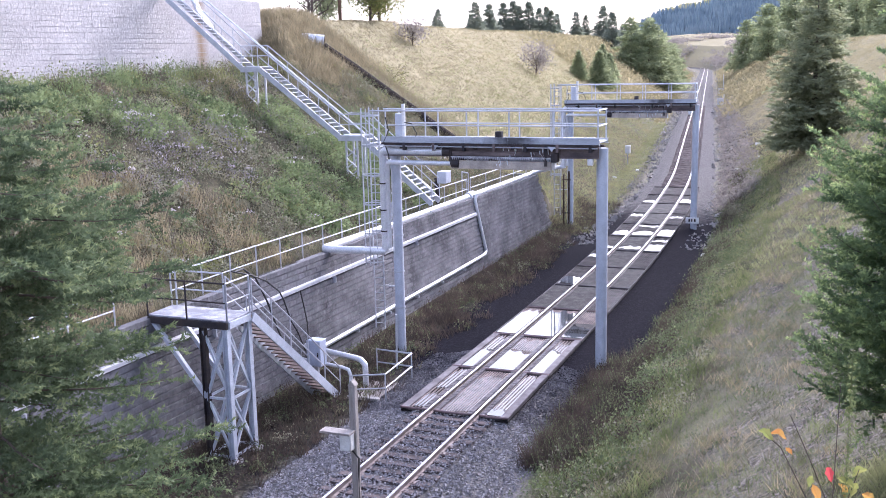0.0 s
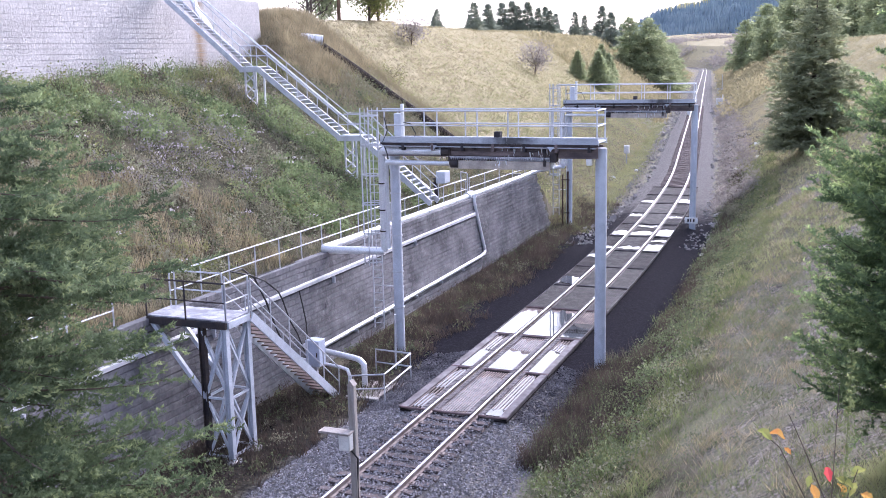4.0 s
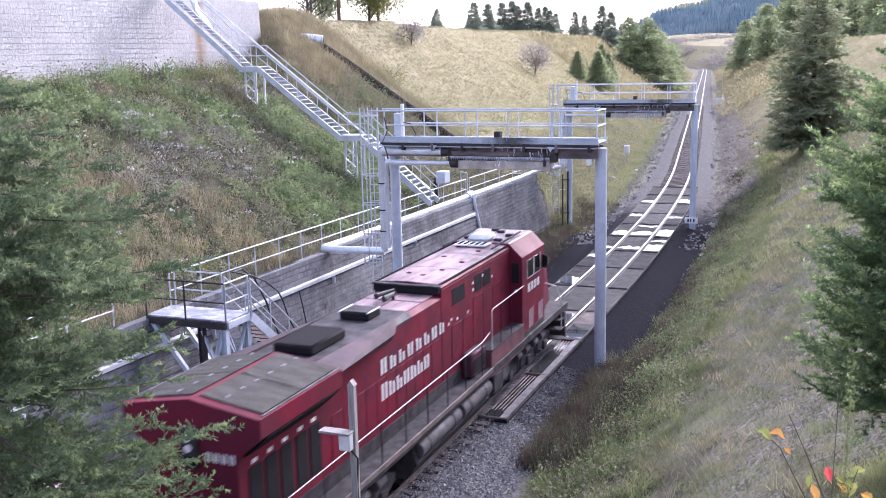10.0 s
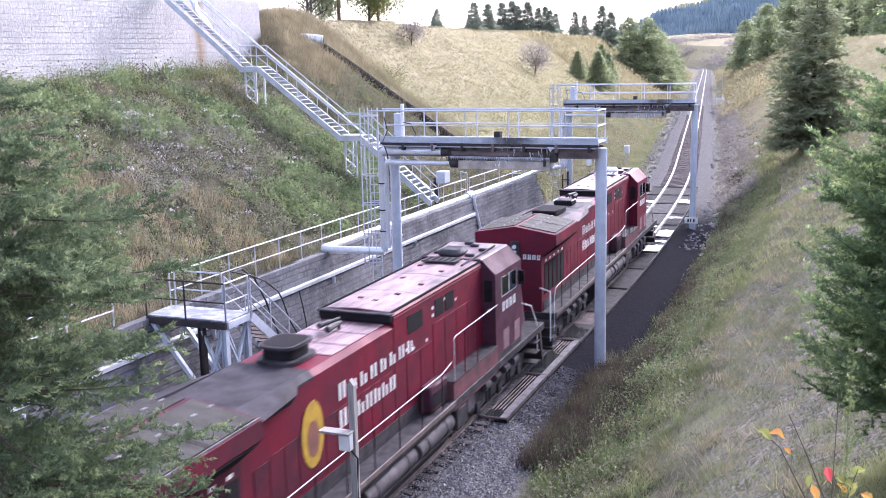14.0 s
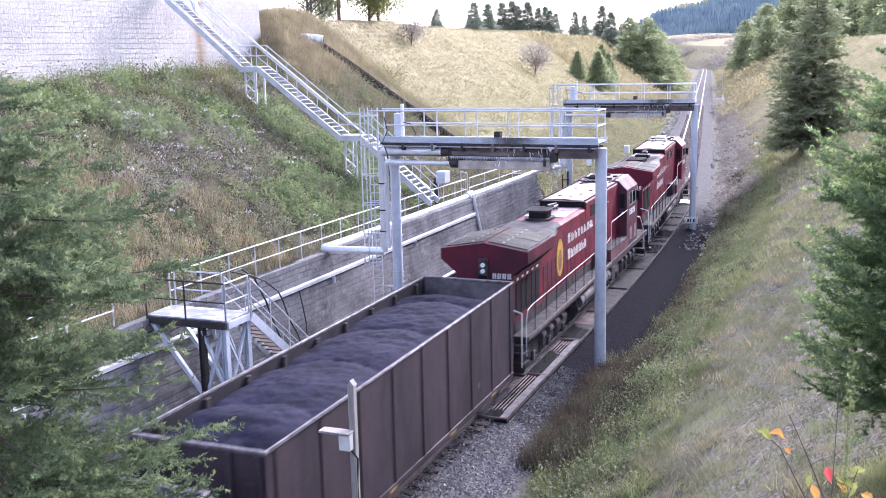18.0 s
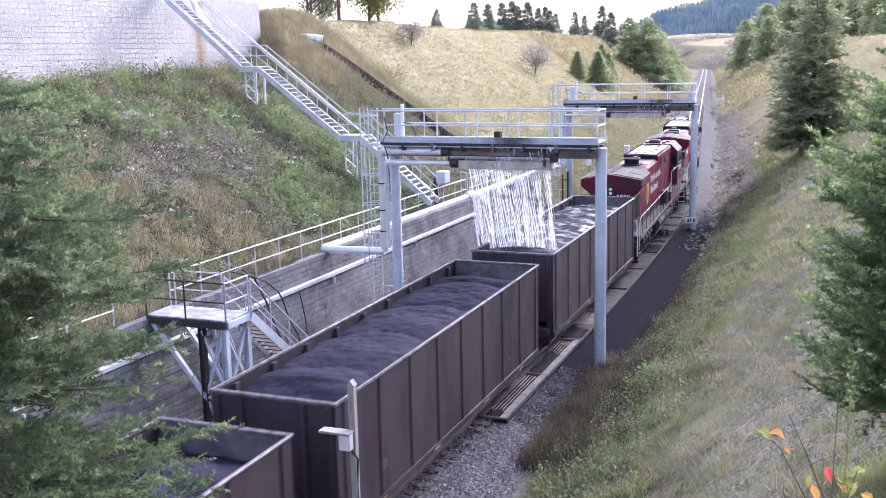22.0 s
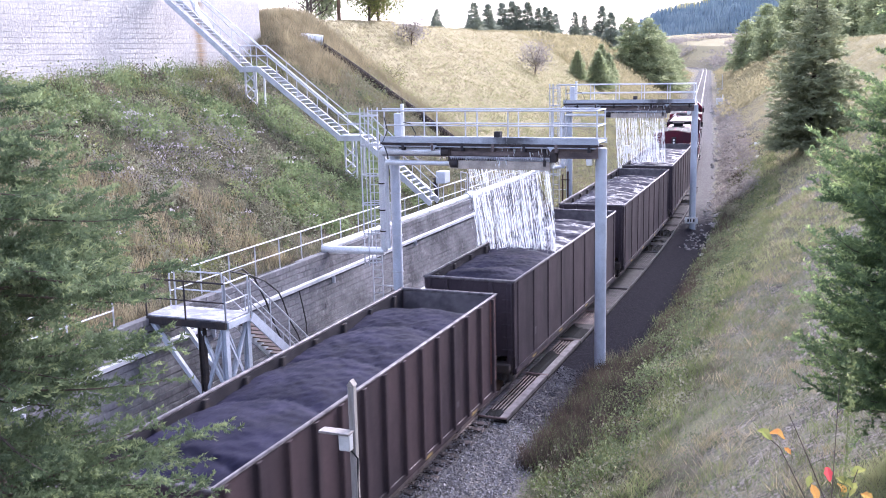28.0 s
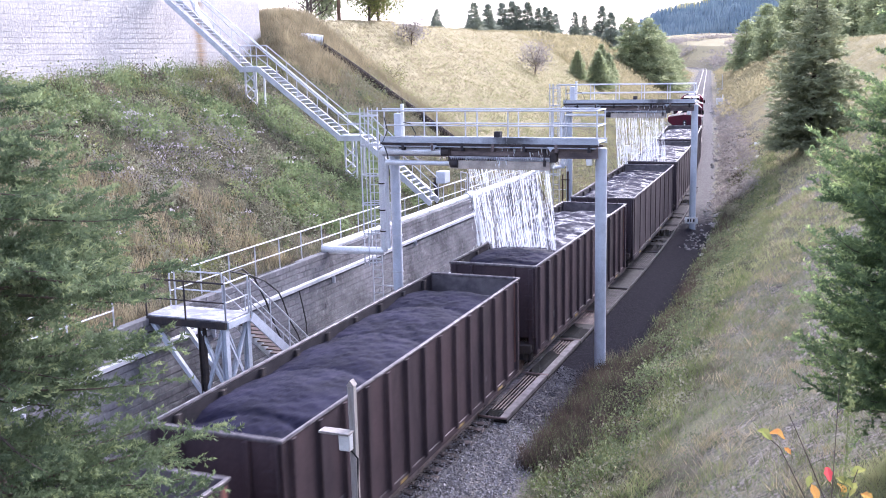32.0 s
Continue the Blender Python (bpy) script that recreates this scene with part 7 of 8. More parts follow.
def grow_bank():
    rng = np.random.default_rng(21)
    bank = lambda x, y, u: x < wall_x(y) - 0.35
    golden = lambda x, y: y > 24.8 + 1.2 * patch(x, y, 0.6, 141) and x < -18.3 + 1.2 * patch(x, y, 0.5, 142)
    slope = lambda x, y, u: x < wall_x(y) - 1.6 and not golden(x, y)
    green = lambda x, y: spot(x, y, GREEN_SPOTS) + 0.55 * patch(x, y, 0.55, 1) + 0.3 * patch(x, y, 1.6, 2)
    straw = lambda x, y: spot(x, y, STRAW_SPOTS) + 0.5 * patch(x, y, 0.5, 4) + 0.3 * patch(x, y, 1.5, 5)
    aster = lambda x, y: spot(x, y, ASTER_SPOTS) + 0.5 * patch(x, y, 0.6, 7) + 0.3 * patch(x, y, 1.7, 8)
    # low cover under everything; the soil's dark colour gives shade between the clumps
    P = sow(rng, 9000, -23.0, -6.9, -14, 33, bank)
    stuff("olive_grass", tufts(rng, P, 9, 0.16, 0.12, 0.4, 0.02, 0.045, 0.7), GRASS_OLIVE, "short olive-brown grass over the bank", "grass")
    P = sow(rng, 3000, -22.6, -7.4, -14, 31, lambda x, y, u: slope(x, y, u) and patch(x, y, 0.8, 51) > -0.05)
    stuff("dark_weeds", mounds(rng, P, 20, 0.24, 0.16, 0.07, 0.16), WEED_SHADY, "dark green undergrowth over the bank", "weeds")
    # creeping green mats
    P = sow(rng, 12000, -22.4, -7.6, -14, 30, lambda x, y, u: slope(x, y, u) and green(x, y) > 0.52)
    stuff("green_weeds", mounds(rng, P, 30, 0.22, 0.2, 0.08, 0.19), WEED, "creeping green leafy weeds in patches on the bank", "weeds")
    P = sow(rng, 1500, -22.4, -7.6, -14, 30, lambda x, y, u: slope(x, y, u) and green(x, y) > 0.45)
    stuff("leafy_clump", domes(rng, P, 120, 0.42, 0.07, 0.15, 0.8), WEED, "leafy green weed clumps over the bank", "weeds")
    # straw-coloured grass
    P = sow(rng, 9000, -22.6, -7.2, -14, 33, lambda x, y, u: bank(x, y, u) and straw(x, y) > 0.42)
    stuff("dry_grass", tufts(rng, P, 14, 0.12, 0.35, 0.85, 0.012, 0.028, 0.4), GRASS_STRAW, "tall straw-coloured grass in patches on the bank", "grass")
    P = sow(rng, 3800, -22.6, -7.2, -14, 33, lambda x, y, u: bank(x, y, u) and straw(x, y) > 0.4 and green(x, y) < 0.7)
    stuff("brown_weeds", tufts(rng, P, 10, 0.12, 0.25, 0.7, 0.014, 0.032, 0.45), BROWN_WEED, "russet-brown dead stalks among the weeds of the bank", "weeds")
    P = sow(rng, 3200, -22.6, -7.2, -14, 33, lambda x, y, u: bank(x, y, u) and patch(x, y, 0.7, 9) > 0.0 and green(x, y) < 0.6)
    stuff("dry_grass", tufts(rng, P, 8, 0.1, 0.2, 0.6, 0.012, 0.03, 0.5), GRASS_TAN, "dry tan grass among the weeds of the bank", "grass")
    # grey asters gone to seed, with pale flower heads
    P = sow(rng, 3600, -22.4, -7.6, -14, 30, lambda x, y, u: slope(x, y, u) and aster(x, y) > 0.5)
    stuff("mauve_weeds", mounds(rng, P, 26, 0.2, 0.26, 0.05, 0.12), WEED_MAUVE, "grey-mauve seeding weeds in patches on the bank", "weeds")
    F = P[::9].copy()
    F[:, 2] += 0.5
    stuff("wildflowers", mounds(rng, F, 9, 0.1, 0.06, 0.07, 0.14), FLOWER, "small white and mauve wildflowers on the bank", "flowers")
    F = sow(rng, 260, -21.5, -8.5, -10, 28, lambda x, y, u: slope(x, y, u) and patch(x, y, 0.9, 14) > 0.15)
    F[:, 2] += 0.55
    stuff("wildflowers", mounds(rng, F, 12, 0.14, 0.06, 0.07, 0.14), FLOWER, "flat white flower heads above the weeds", "flowers")
    P = sow(rng, 6500, -22.5, -7.2, -14, 32, lambda x, y, u: slope(x, y, u) and patch(x, y, 0.6, 57) > -0.1 and green(x, y) < 0.75)
    stuff("olive_weeds", mounds(rng, P, 20, 0.22, 0.24, 0.06, 0.15), WEED_DULL, "dull olive and grey weeds over the bank", "weeds")
    P = sow(rng, 1500, -22.5, -7.2, -14, 32, lambda x, y, u: slope(x, y, u) and patch(x, y, 0.7, 59) > 0.12)
    stuff("yellow_weeds", mounds(rng, P, 26, 0.2, 0.3, 0.06, 0.15), WEED_YELLOW, "yellow-green leafy weeds over the bank", "weeds")
    for nm, n, material, key, r, lab in (("dark_clump", 300, WEED_SHADY, 103, 0.5, "dark green weed clumps over the bank"), ("grey_clump", 380, WEED_DULL, 105, 0.45, "grey-olive weed clumps over the bank"), ("yellow_clump", 240, WEED_YELLOW, 107, 0.45, "yellow-green weed clumps over the bank")):
        P = sow(rng, n, -22.4, -8.6, -14, 31, lambda x, y, u: slope(x, y, u) and patch(x, y, 0.4, key) > 0.0)
        stuff(nm, domes(rng, P, 150, r, 0.06, 0.14), material, lab, "weeds")
    # tall uneven brush along the foot of the high wall
    for nm, n, material, key, lab in (("tall_brush", 55, WEED_SHADY, 111, "tall dark brush along the foot of the high wall"), ("green_brush", 60, WEED, 112, "tall green brush along the foot of the high wall"), ("tall_yellow_brush", 60, WEED_YELLOW, 113, "tall yellow-green brush along the foot of the high wall"), ("tall_brown_brush", 60, BROWN_WEED, 115, "tall brown brush along the foot of the high wall")):
        P = sow(rng, n * 2, -22.7, -19.4, -14, 25, lambda x, y, u: patch(x, y, 0.45, key) > 0.02 and not golden(x, y))
        stuff(nm, domes(rng, P, 420, 0.75, 0.06, 0.15, 1.35), material, lab, "brush")
        stuff("brush_stalks", tufts(rng, P, 26, 0.35, 0.8, 1.7, 0.02, 0.05, 0.35), material, lab.replace("brush along", "stalks rising from the brush along"), "brush")
    # foot of the wall
    P = sow(rng, 3600, -6.6, -3.3, -13, 46, lambda x, y, u: x > wall_x(y) + 0.5 * (y < 34) and patch(x, y, 0.35, 23) > -0.35 and not (y > 5 and u > -3.7 + 0.9 * patch(x, y, 0.8, 61)))
    stuff("brown_weeds", tufts(rng, P[np.arange(len(P)) % 4 > 0], 11, 0.14, 0.2, 0.6, 0.015, 0.04, 0.5), DARK_BROWN_WEED, "dark brown dead weeds at the foot of the wall", "weeds")
    stuff("olive_grass", tufts(rng, P[::8], 10, 0.14, 0.15, 0.5, 0.015, 0.04, 0.6), GRASS_OLIVE, "olive-brown grass at the foot of the wall", "grass")
    for nm, n, material, lab in (("dark_clump", 90, WEED_SHADY, "dark green weed clumps at the foot of the wall"), ("brown_clump", 220, DARK_BROWN_WEED, "dark brown dead weed clumps at the foot of the wall"), ("grey_clump", 30, WEED_DULL, "grey-olive weed clumps at the foot of the wall")):
        Q = sow(rng, n, -6.5, -3.9, -13, 46, lambda x, y, u: x > wall_x(y) + 0.6 * (y < 34) and not (y > 5 and u > -4.3))
        stuff(nm, domes(rng, Q, 130, 0.4, 0.03, 0.1), material, lab, "weeds")
    P = sow(rng, 1500, -6.6, -3.6, -13, 46, lambda x, y, u: x > wall_x(y) + 0.5 * (y < 34) and patch(x, y, 0.5, 29) > 0.0 and not (y > 5 and u > -3.9 + 0.9 * patch(x, y, 0.8, 61)))
    stuff("olive_weeds", mounds(rng, P[::3], 14, 0.18, 0.16, 0.06, 0.13), WEED_SHADY, "dull green weeds at the foot of the wall", "weeds")
    # far golden bank
    P = sow(rng, 21000, -29, -5.5, 33, 150, lambda x, y, u: patch(x, y, 0.12, 31) > -0.6 + 0.5 * (u > -12), 1.4)
    dun = rng.uniform(0, 1, len(P)) < np.array([0.85 - 0.8 * step(45, 105, y + 30 * patch(x, y, 0.08, 33)) for x, y, z in P])
    stuff("golden_grass", tufts(rng, P[~dun], 7, 0.35, 0.1, 0.26, 0.04, 0.08, 1.0), GRASS_GOLD, "dry golden grass on the far bank", "grass")
    stuff("dun_grass", tufts(rng, P[dun], 7, 0.35, 0.1, 0.26, 0.04, 0.08, 1.0), GRASS_DUN, "dun-coloured dry grass on the bank", "grass")
    P = sow(rng, 16000, -32, -5.5, 130, 420, None, 1.3)
    stuff("golden_grass", tufts(rng, P, 4, 0.8, 0.3, 0.7, 0.2, 0.4, 0.9), GRASS_GOLD, "dry golden grass on the distant bank", "grass")
    P = sow(rng, 24000, -25, -4.0, 34, 130, lambda x, y, u: patch(x, y, 0.1, 37) > -0.45 and rng.uniform() < 1.1 - step(7, 25, -u), 1.5)
    stuff("green_grass", tufts(rng, P, 7, 0.3, 0.1, 0.28, 0.03, 0.07, 0.9), GRASS_FRESH, "yellow-green grass low on the far bank", "grass")
    P = sow(rng, 5200, -25, -17, 23.5, 36, lambda x, y, u: golden(x, y))
    stuff("golden_grass", tufts(rng, P, 9, 0.15, 0.3, 0.7, 0.015, 0.035, 0.5), GRASS_STRAW, "tall straw-gold grass round the end of the high wall", "grass")
    P = sow(rng, 4000, -24, -9, 23, 36, lambda x, y, u: bank(x, y, u))
    stuff("golden_grass", tufts(rng, P, 7, 0.15, 0.3, 0.75, 0.015, 0.035, 0.5), GRASS_DUN, "tall dry golden grass beside the high wall", "grass")


def grow_right():
    rng = np.random.default_rng(22)
    P = sow(rng, 8000, 3.6, 7.6, -16, 60, lambda x, y, u: patch(x, y, 0.5, 2) + 0.5 * patch(x, y, 1.6, 3) > -0.12 and not (u < 4.1 + 0.5 * patch(x, y, 0.9, 63) and y > 4), 1.2)
    stuff("green_grass", tufts(rng, P, 9, 0.13, 0.15, 0.45, 0.014, 0.03, 0.6), GRASS_GREEN, "rank green grass beside the ballast", "grass")
    P = sow(rng, 5200, 3.5, 6.8, -14, 60, lambda x, y, u: patch(x, y, 0.4, 6) > -0.05 and not (u < 4.2 + 0.5 * patch(x, y, 0.9, 63) and y > 4), 1.2)
    stuff("green_weeds", mounds(rng, P[::6], 18, 0.18, 0.2, 0.05, 0.11), WEED, "green leafy weeds beside the ballast", "weeds")
    stuff("rank_weeds", mounds(rng, P[1::3], 22, 0.2, 0.22, 0.05, 0.12), WEED_SHADY, "rank dark green weeds beside the ballast", "weeds")
    P = sow(rng, 2600, 3.6, 7.4, -14, 50, lambda x, y, u: patch(x, y, 0.6, 71) > 0.05 and not (u < 4.2 and y > 4), 1.2)
    stuff("olive_weeds", mounds(rng, P, 16, 0.18, 0.18, 0.05, 0.12), WEED_DULL, "dull olive weeds low on the slope", "weeds")
    P = sow(rng, 9000, 5.5, 15, -20, 20, lambda x, y, u: patch(x, y, 0.9, 73) > -0.1, 1.1)
    stuff("brown_litter", mounds(rng, P[::2] + np.array((0.3, 0.2, 0.0)), 8, 0.12, 0.02, 0.02, 0.06), BROWN_WEED, "dark brown dead leaves and stalks on the slope", "litter")
    stuff("tiny_weeds", mounds(rng, P, 9, 0.1, 0.04, 0.03, 0.07), WEED_SHADY, "tiny green weeds dotting the dry slope", "weeds")
    P = sow(rng, 5200, 2.9, 5.2, -14, 60, lambda x, y, u: patch(x, y, 0.5, 8) > -0.2 + 0.5 * (y < -2.5) and not (y > 6.3 and u < 4.3), 1.3)
    stuff("brown_weeds", tufts(rng, P, 12, 0.12, 0.25, 0.75, 0.012, 0.03, 0.5), DARK_BROWN_WEED, "brown dead weeds at the ballast's edge", "weeds")
    P = sow(rng, 15000, 5.5, 16, -21, 26, lambda x, y, u: patch(x, y, 0.5, 12) > -0.35, 1.1)
    stuff("dry_grass", tufts(rng, P[::3], 8, 0.11, 0.06, 0.2, 0.009, 0.022, 0.9), GRASS_TAN, "sparse dry tan grass on the slope", "grass")
    stuff("olive_grass", tufts(rng, P[1::3], 10, 0.13, 0.06, 0.22, 0.009, 0.022, 0.9), GRASS_OLIVE, "sparse olive-brown grass on the slope", "grass")
    P = sow(rng, 14000, 5.5, 18, -21, 60, lambda x, y, u: patch(x, y, 0.35, 16) + 0.5 * patch(x, y, 1.3, 17) > 0.0, 1.2)
    stuff("green_grass", tufts(rng, P, 7, 0.1, 0.06, 0.18, 0.009, 0.02, 0.8), GRASS_GREEN, "thin green grass on the slope", "grass")
    P = sow(rng, 500, 7, 14, -20, -2, lambda x, y, u: patch(x, y, 0.4, 20) > -0.1)
    stuff("seed_stalks", tufts(rng, P, 4, 0.05, 0.3, 0.6, 0.006, 0.01, 0.25), GRASS_TAN, "thin pale seed stalks on the slope", "grass")
    for nm, n, material, key, lab in (("dark_clump", 330, WEED_SHADY, 121, "dark green weed clumps beside the ballast"), ("leafy_clump", 110, WEED, 123, "leafy green weed clumps beside the ballast"), ("brown_clump", 620, DARK_BROWN_WEED, 125, "brown dead weed clumps beside the ballast")):
        P = sow(rng, n, 3.5, 6.2, -13, 45, lambda x, y, u: not (u < 4.3 and y > 6.0) and patch(x, y, 0.4, key) > -0.15 + 0.4 * (key == 125) * (y < -2.5), 1.1)
        stuff(nm, domes(rng, P, 130, 0.42, 0.03, 0.1), material, lab, "weeds")
    P = sow(rng, 6500, 4.6, 15, 10, 75, lambda x, y, u: patch(x, y, 0.2, 131) > -0.35, 1.2)
    stuff("fresh_grass", tufts(rng, P, 6, 0.16, 0.12, 0.35, 0.02, 0.05, 0.7), GRASS_FRESH, "soft yellow-green grass on the slope", "grass")
    for nm, n, material, lab in (("brown_clump", 340, DARK_BROWN_WEED, "dark brown dead weed clumps round the gantry leg"), ("dark_clump", 90, WEED_SHADY, "dark green weed clumps round the gantry leg")):
        P = sow(rng, n, 3.0, 5.0, -2.5, 7.5, None)
        stuff(nm, domes(rng, P, 120, 0.34, 0.03, 0.09, 1.3), material, lab, "weeds")
        stuff("dead_stalks", tufts(rng, P, 16, 0.2, 0.4, 0.95, 0.012, 0.028, 0.4), material, lab.replace("clumps", "stalks"), "weeds")
    P = sow(rng, 1500, 10.4, 14.5, -18.5, -12.5, lambda x, y, u: patch(x, y, 0.6, 151) > -0.2)
    stuff("fresh_grass", tufts(rng, P, 26, 0.16, 0.12, 0.34, 0.008, 0.018, 0.8), GRASS_FRESH, "bright yellow-green grass round the foot of a fir", "grass")
    P = sow(rng, 2600, 3, 22, -36, -21, None)
    stuff("dry_grass", tufts(rng, P, 9, 0.12, 0.06, 0.2, 0.009, 0.022, 0.9), GRASS_TAN, "dry tan grass round the viewpoint", "grass")
    P = sow(rng, 1600, 3.4, 6.3, 44, 170, lambda x, y, u: patch(x, y, 0.25, 127) > -0.2, 1.3)
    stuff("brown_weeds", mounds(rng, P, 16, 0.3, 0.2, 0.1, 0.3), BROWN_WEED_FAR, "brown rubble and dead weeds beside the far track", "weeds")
    P = sow(rng, 20000, 5.5, 24, 22, 150, lambda x, y, u: rng.uniform() < step(18, 75, y) * step(4.5, 8, u), 1.3)
    stuff("golden_grass", tufts(rng, P, 6, 0.35, 0.1, 0.26, 0.04, 0.08, 1.0), GRASS_GOLD, "dry golden grass on the far slope", "grass")
    P = sow(rng, 12000, 5.0, 34, 130, 420, None, 1.3)
    stuff("golden_grass", tufts(rng, P, 4, 0.8, 0.3, 0.7, 0.2, 0.4, 0.9), GRASS_GOLD, "dry golden grass on the distant slope", "grass")
    for nm, n, material, key, lab in (("straw_clump", 900, GRASS_STRAW, 141, "small straw-coloured grass clumps on the dry slope"), ("olive_clump", 1100, GRASS_OLIVE, 143, "small olive grass clumps on the dry slope"), ("green_clump", 700, GRASS_GREEN, 145, "small green grass clumps on the dry slope")):
        P = sow(rng, n, 5.2, 16, -21, 32, lambda x, y, u: patch(x, y, 0.5, key) > 0.0, 1.1)
        stuff(nm, tufts(rng, P, 40, 0.2, 0.1, 0.32, 0.01, 0.022, 0.8), material, lab, "grass")


def grow_far():
    rng = np.random.default_rng(23)
    P = []
    for k in range(900):
        y = rng.uniform(420, 700)
        u = rng.uniform(6, 120)
        x = cx(y) + u
        if patch(x, y, 0.02, 77) > -0.1:
            P.append((x, y, ground_z(x, y) + step(540, 760, y) * (5 + 5 * noise.noise((x * 0.01, y * 0.01, 1.0))) * step(-260, -30, u + 20)))
    P = np.array(P)
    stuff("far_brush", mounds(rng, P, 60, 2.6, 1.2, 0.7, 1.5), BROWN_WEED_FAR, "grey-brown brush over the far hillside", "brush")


grow_bank()
grow_right()
grow_far()


def conifer(name, at, H, R, label, material, nl, nw, dens, gap, level, seed, low=0.04, power=0.85, rmax=9.0, droop=0.35, group="conifers", sparse_below=0.0, whorl=(6, 10), spread=0.2, ragged=0.2):
    """A conifer: tapered trunk, whorls of drooping limbs, sprays of needles."""
    rng = np.random.default_rng(seed)
    tree = thing(name, at, label, "tree", group)
    bx, by, bz = at
    rt = H * 0.012 + 0.03
    part("trunk", Geo().tube([(bx, by, bz - 0.4), (bx, by, bz + H * 0.5), (bx, by, bz + H * 0.97)], rt * 1.4, 10, rt * 0.15), BARK, tree)
    limbs = Geo()
    A, B = [], []
    z = H * low
    while z < H * 0.985:
        r = min(R * (1 - z / H) ** power, rmax) + 0.05 * H * (1 - z / H) * 0.2 + 0.06
        nb = rng.integers(*whorl)
        a0 = rng.uniform(0, 6.28)
        for k in range(nb):
            if rng.uniform() < 0.1:
                continue
            az = a0 + 6.283 * k / nb + rng.normal(0, 0.2)
            L = r * rng.uniform(0.95 - ragged, 1.05 + ragged * 0.8)
            zz = z + rng.uniform(-0.5, 0.5) * level
            up = 0.25 + 0.5 * z / H
            dirh = np.array([math.cos(az), math.sin(az), 0])
            side = np.array([-math.sin(az), math.cos(az), 0])

            def at_t(t):
                return dirh * (L * t) + np.array([0, 0, zz + L * (up * t * 0.6 - droop * t * t + 0.18 * t ** 4)])
            limbs.tube([tuple(np.array(at) + at_t(t)) for t in (0, 0.35, 0.7, 1.0)], max(0.006, L * 0.009), 4, 0.003)
            n = max(3, int(L / gap))
            if zz < sparse_below:
                n = max(3, n // 3)
            for i in range(n):
                t = 0.12 + 0.88 * (i + rng.uniform(0, 0.8)) / n
                p = at_t(t)
                tl = (0.36 * L * (1 - t) ** 0.8 + 0.1 * L + gap * 0.6) * rng.uniform(0.7, 1.15)
                for s in (-1, 1):
                    d = dirh * rng.uniform(0.55, 0.9) + side * s * rng.uniform(0.6, 0.95) + np.array([0, 0, rng.uniform(-0.1 - spread, 0.05 + spread)])
                    A.append(p), B.append(p + d / np.linalg.norm(d) * tl)
            A.append(at_t(0.75)), B.append(at_t(1.0) + dirh * gap * 0.5)
        z += level * rng.uniform(0.75, 1.25)
    A.append(np.array([0, 0, H * 0.93])), B.append(np.array([0, 0, H]))
    A, B = np.array(A), np.array(B)
    ln = np.linalg.norm(B - A, axis=1)
    cnt = np.maximum(2, (ln * dens).astype(int))
    if sparse_below:
        cnt = np.where(A[:, 2] < sparse_below, np.maximum(2, cnt // 3), cnt)
    I = np.repeat(np.arange(len(A)), cnt)
    n = len(I)
    f = rng.uniform(0.05, 1.0, n)[:, None]
    D = (B - A) / ln[:, None]
    d = D[I]
    P = A[I] + (B - A)[I] * f
    q = rng.normal(size=(n, 3))
    q -= d * np.sum(q * d, 1)[:, None]
    q /= np.linalg.norm(q, axis=1)[:, None]
    q[:, 2] *= 0.6
    ndl = d * 0.75 + q * 0.8
    ndl *= (nl * rng.uniform(0.6, 1.2, n))[:, None]
    wv = np.cross(ndl, rng.normal(size=(n, 3)))
    wv *= (nw / 2 / np.maximum(1e-6, np.linalg.norm(wv, axis=1)))[:, None]
    V = np.stack([P - wv, P + wv, P + ndl], 1)
    part("branchwork", limbs, BARK, tree, fix=False)
    ob = new("crown", tri_mesh("crown", V, material))
    ob.parent = tree
    return tree


def gz(x, y, dz=-0.1):
    return (x, y, ground_z(x, y) + dz)


def rows_of(A, B, step_m, rng, lo=0.1):
    """Points along each line A to B about every step_m, with the line's number and the share of the way."""
    ln = np.linalg.norm(B - A, axis=1)
    cnt = np.maximum(2, (ln / step_m).astype(int))
    I = np.repeat(np.arange(len(A)), cnt)
    k = np.arange(len(I)) - np.repeat(np.cumsum(cnt) - cnt, cnt)
    f = lo + (1 - lo) * (k + rng.uniform(0.1, 0.9, len(I))) / cnt[I]
    return I, f, A[I] + (B - A)[I] * f[:, None]


def unit(v):
    return v / np.maximum(1e-9, np.linalg.norm(v, axis=1))[:, None]


def forks(A, B, step_m, share, least, rng, open_=0.75, rise=0.0):
    """Side shoots left and right along each line, shorter towards its tip."""
    I, f, P = rows_of(A, B, step_m, rng, 0.12)
    d = unit(B - A)[I]
    flat = unit(np.stack([-d[:, 1], d[:, 0], np.zeros(len(d))], 1) + rng.normal(0, 0.28, (len(d), 3)))
    sg = np.where(rng.uniform(size=len(d)) < 0.5, -1.0, 1.0)
    ln = np.linalg.norm(B - A, axis=1)[I]
    tl = (share * ln * (1 - f) ** 0.7 + least) * rng.uniform(0.6, 1.15, len(d))
    way = unit(d * 0.8 + flat * (sg * open_)[:, None] + np.array([0, 0, rise]))
    return P, P + way * tl[:, None], f


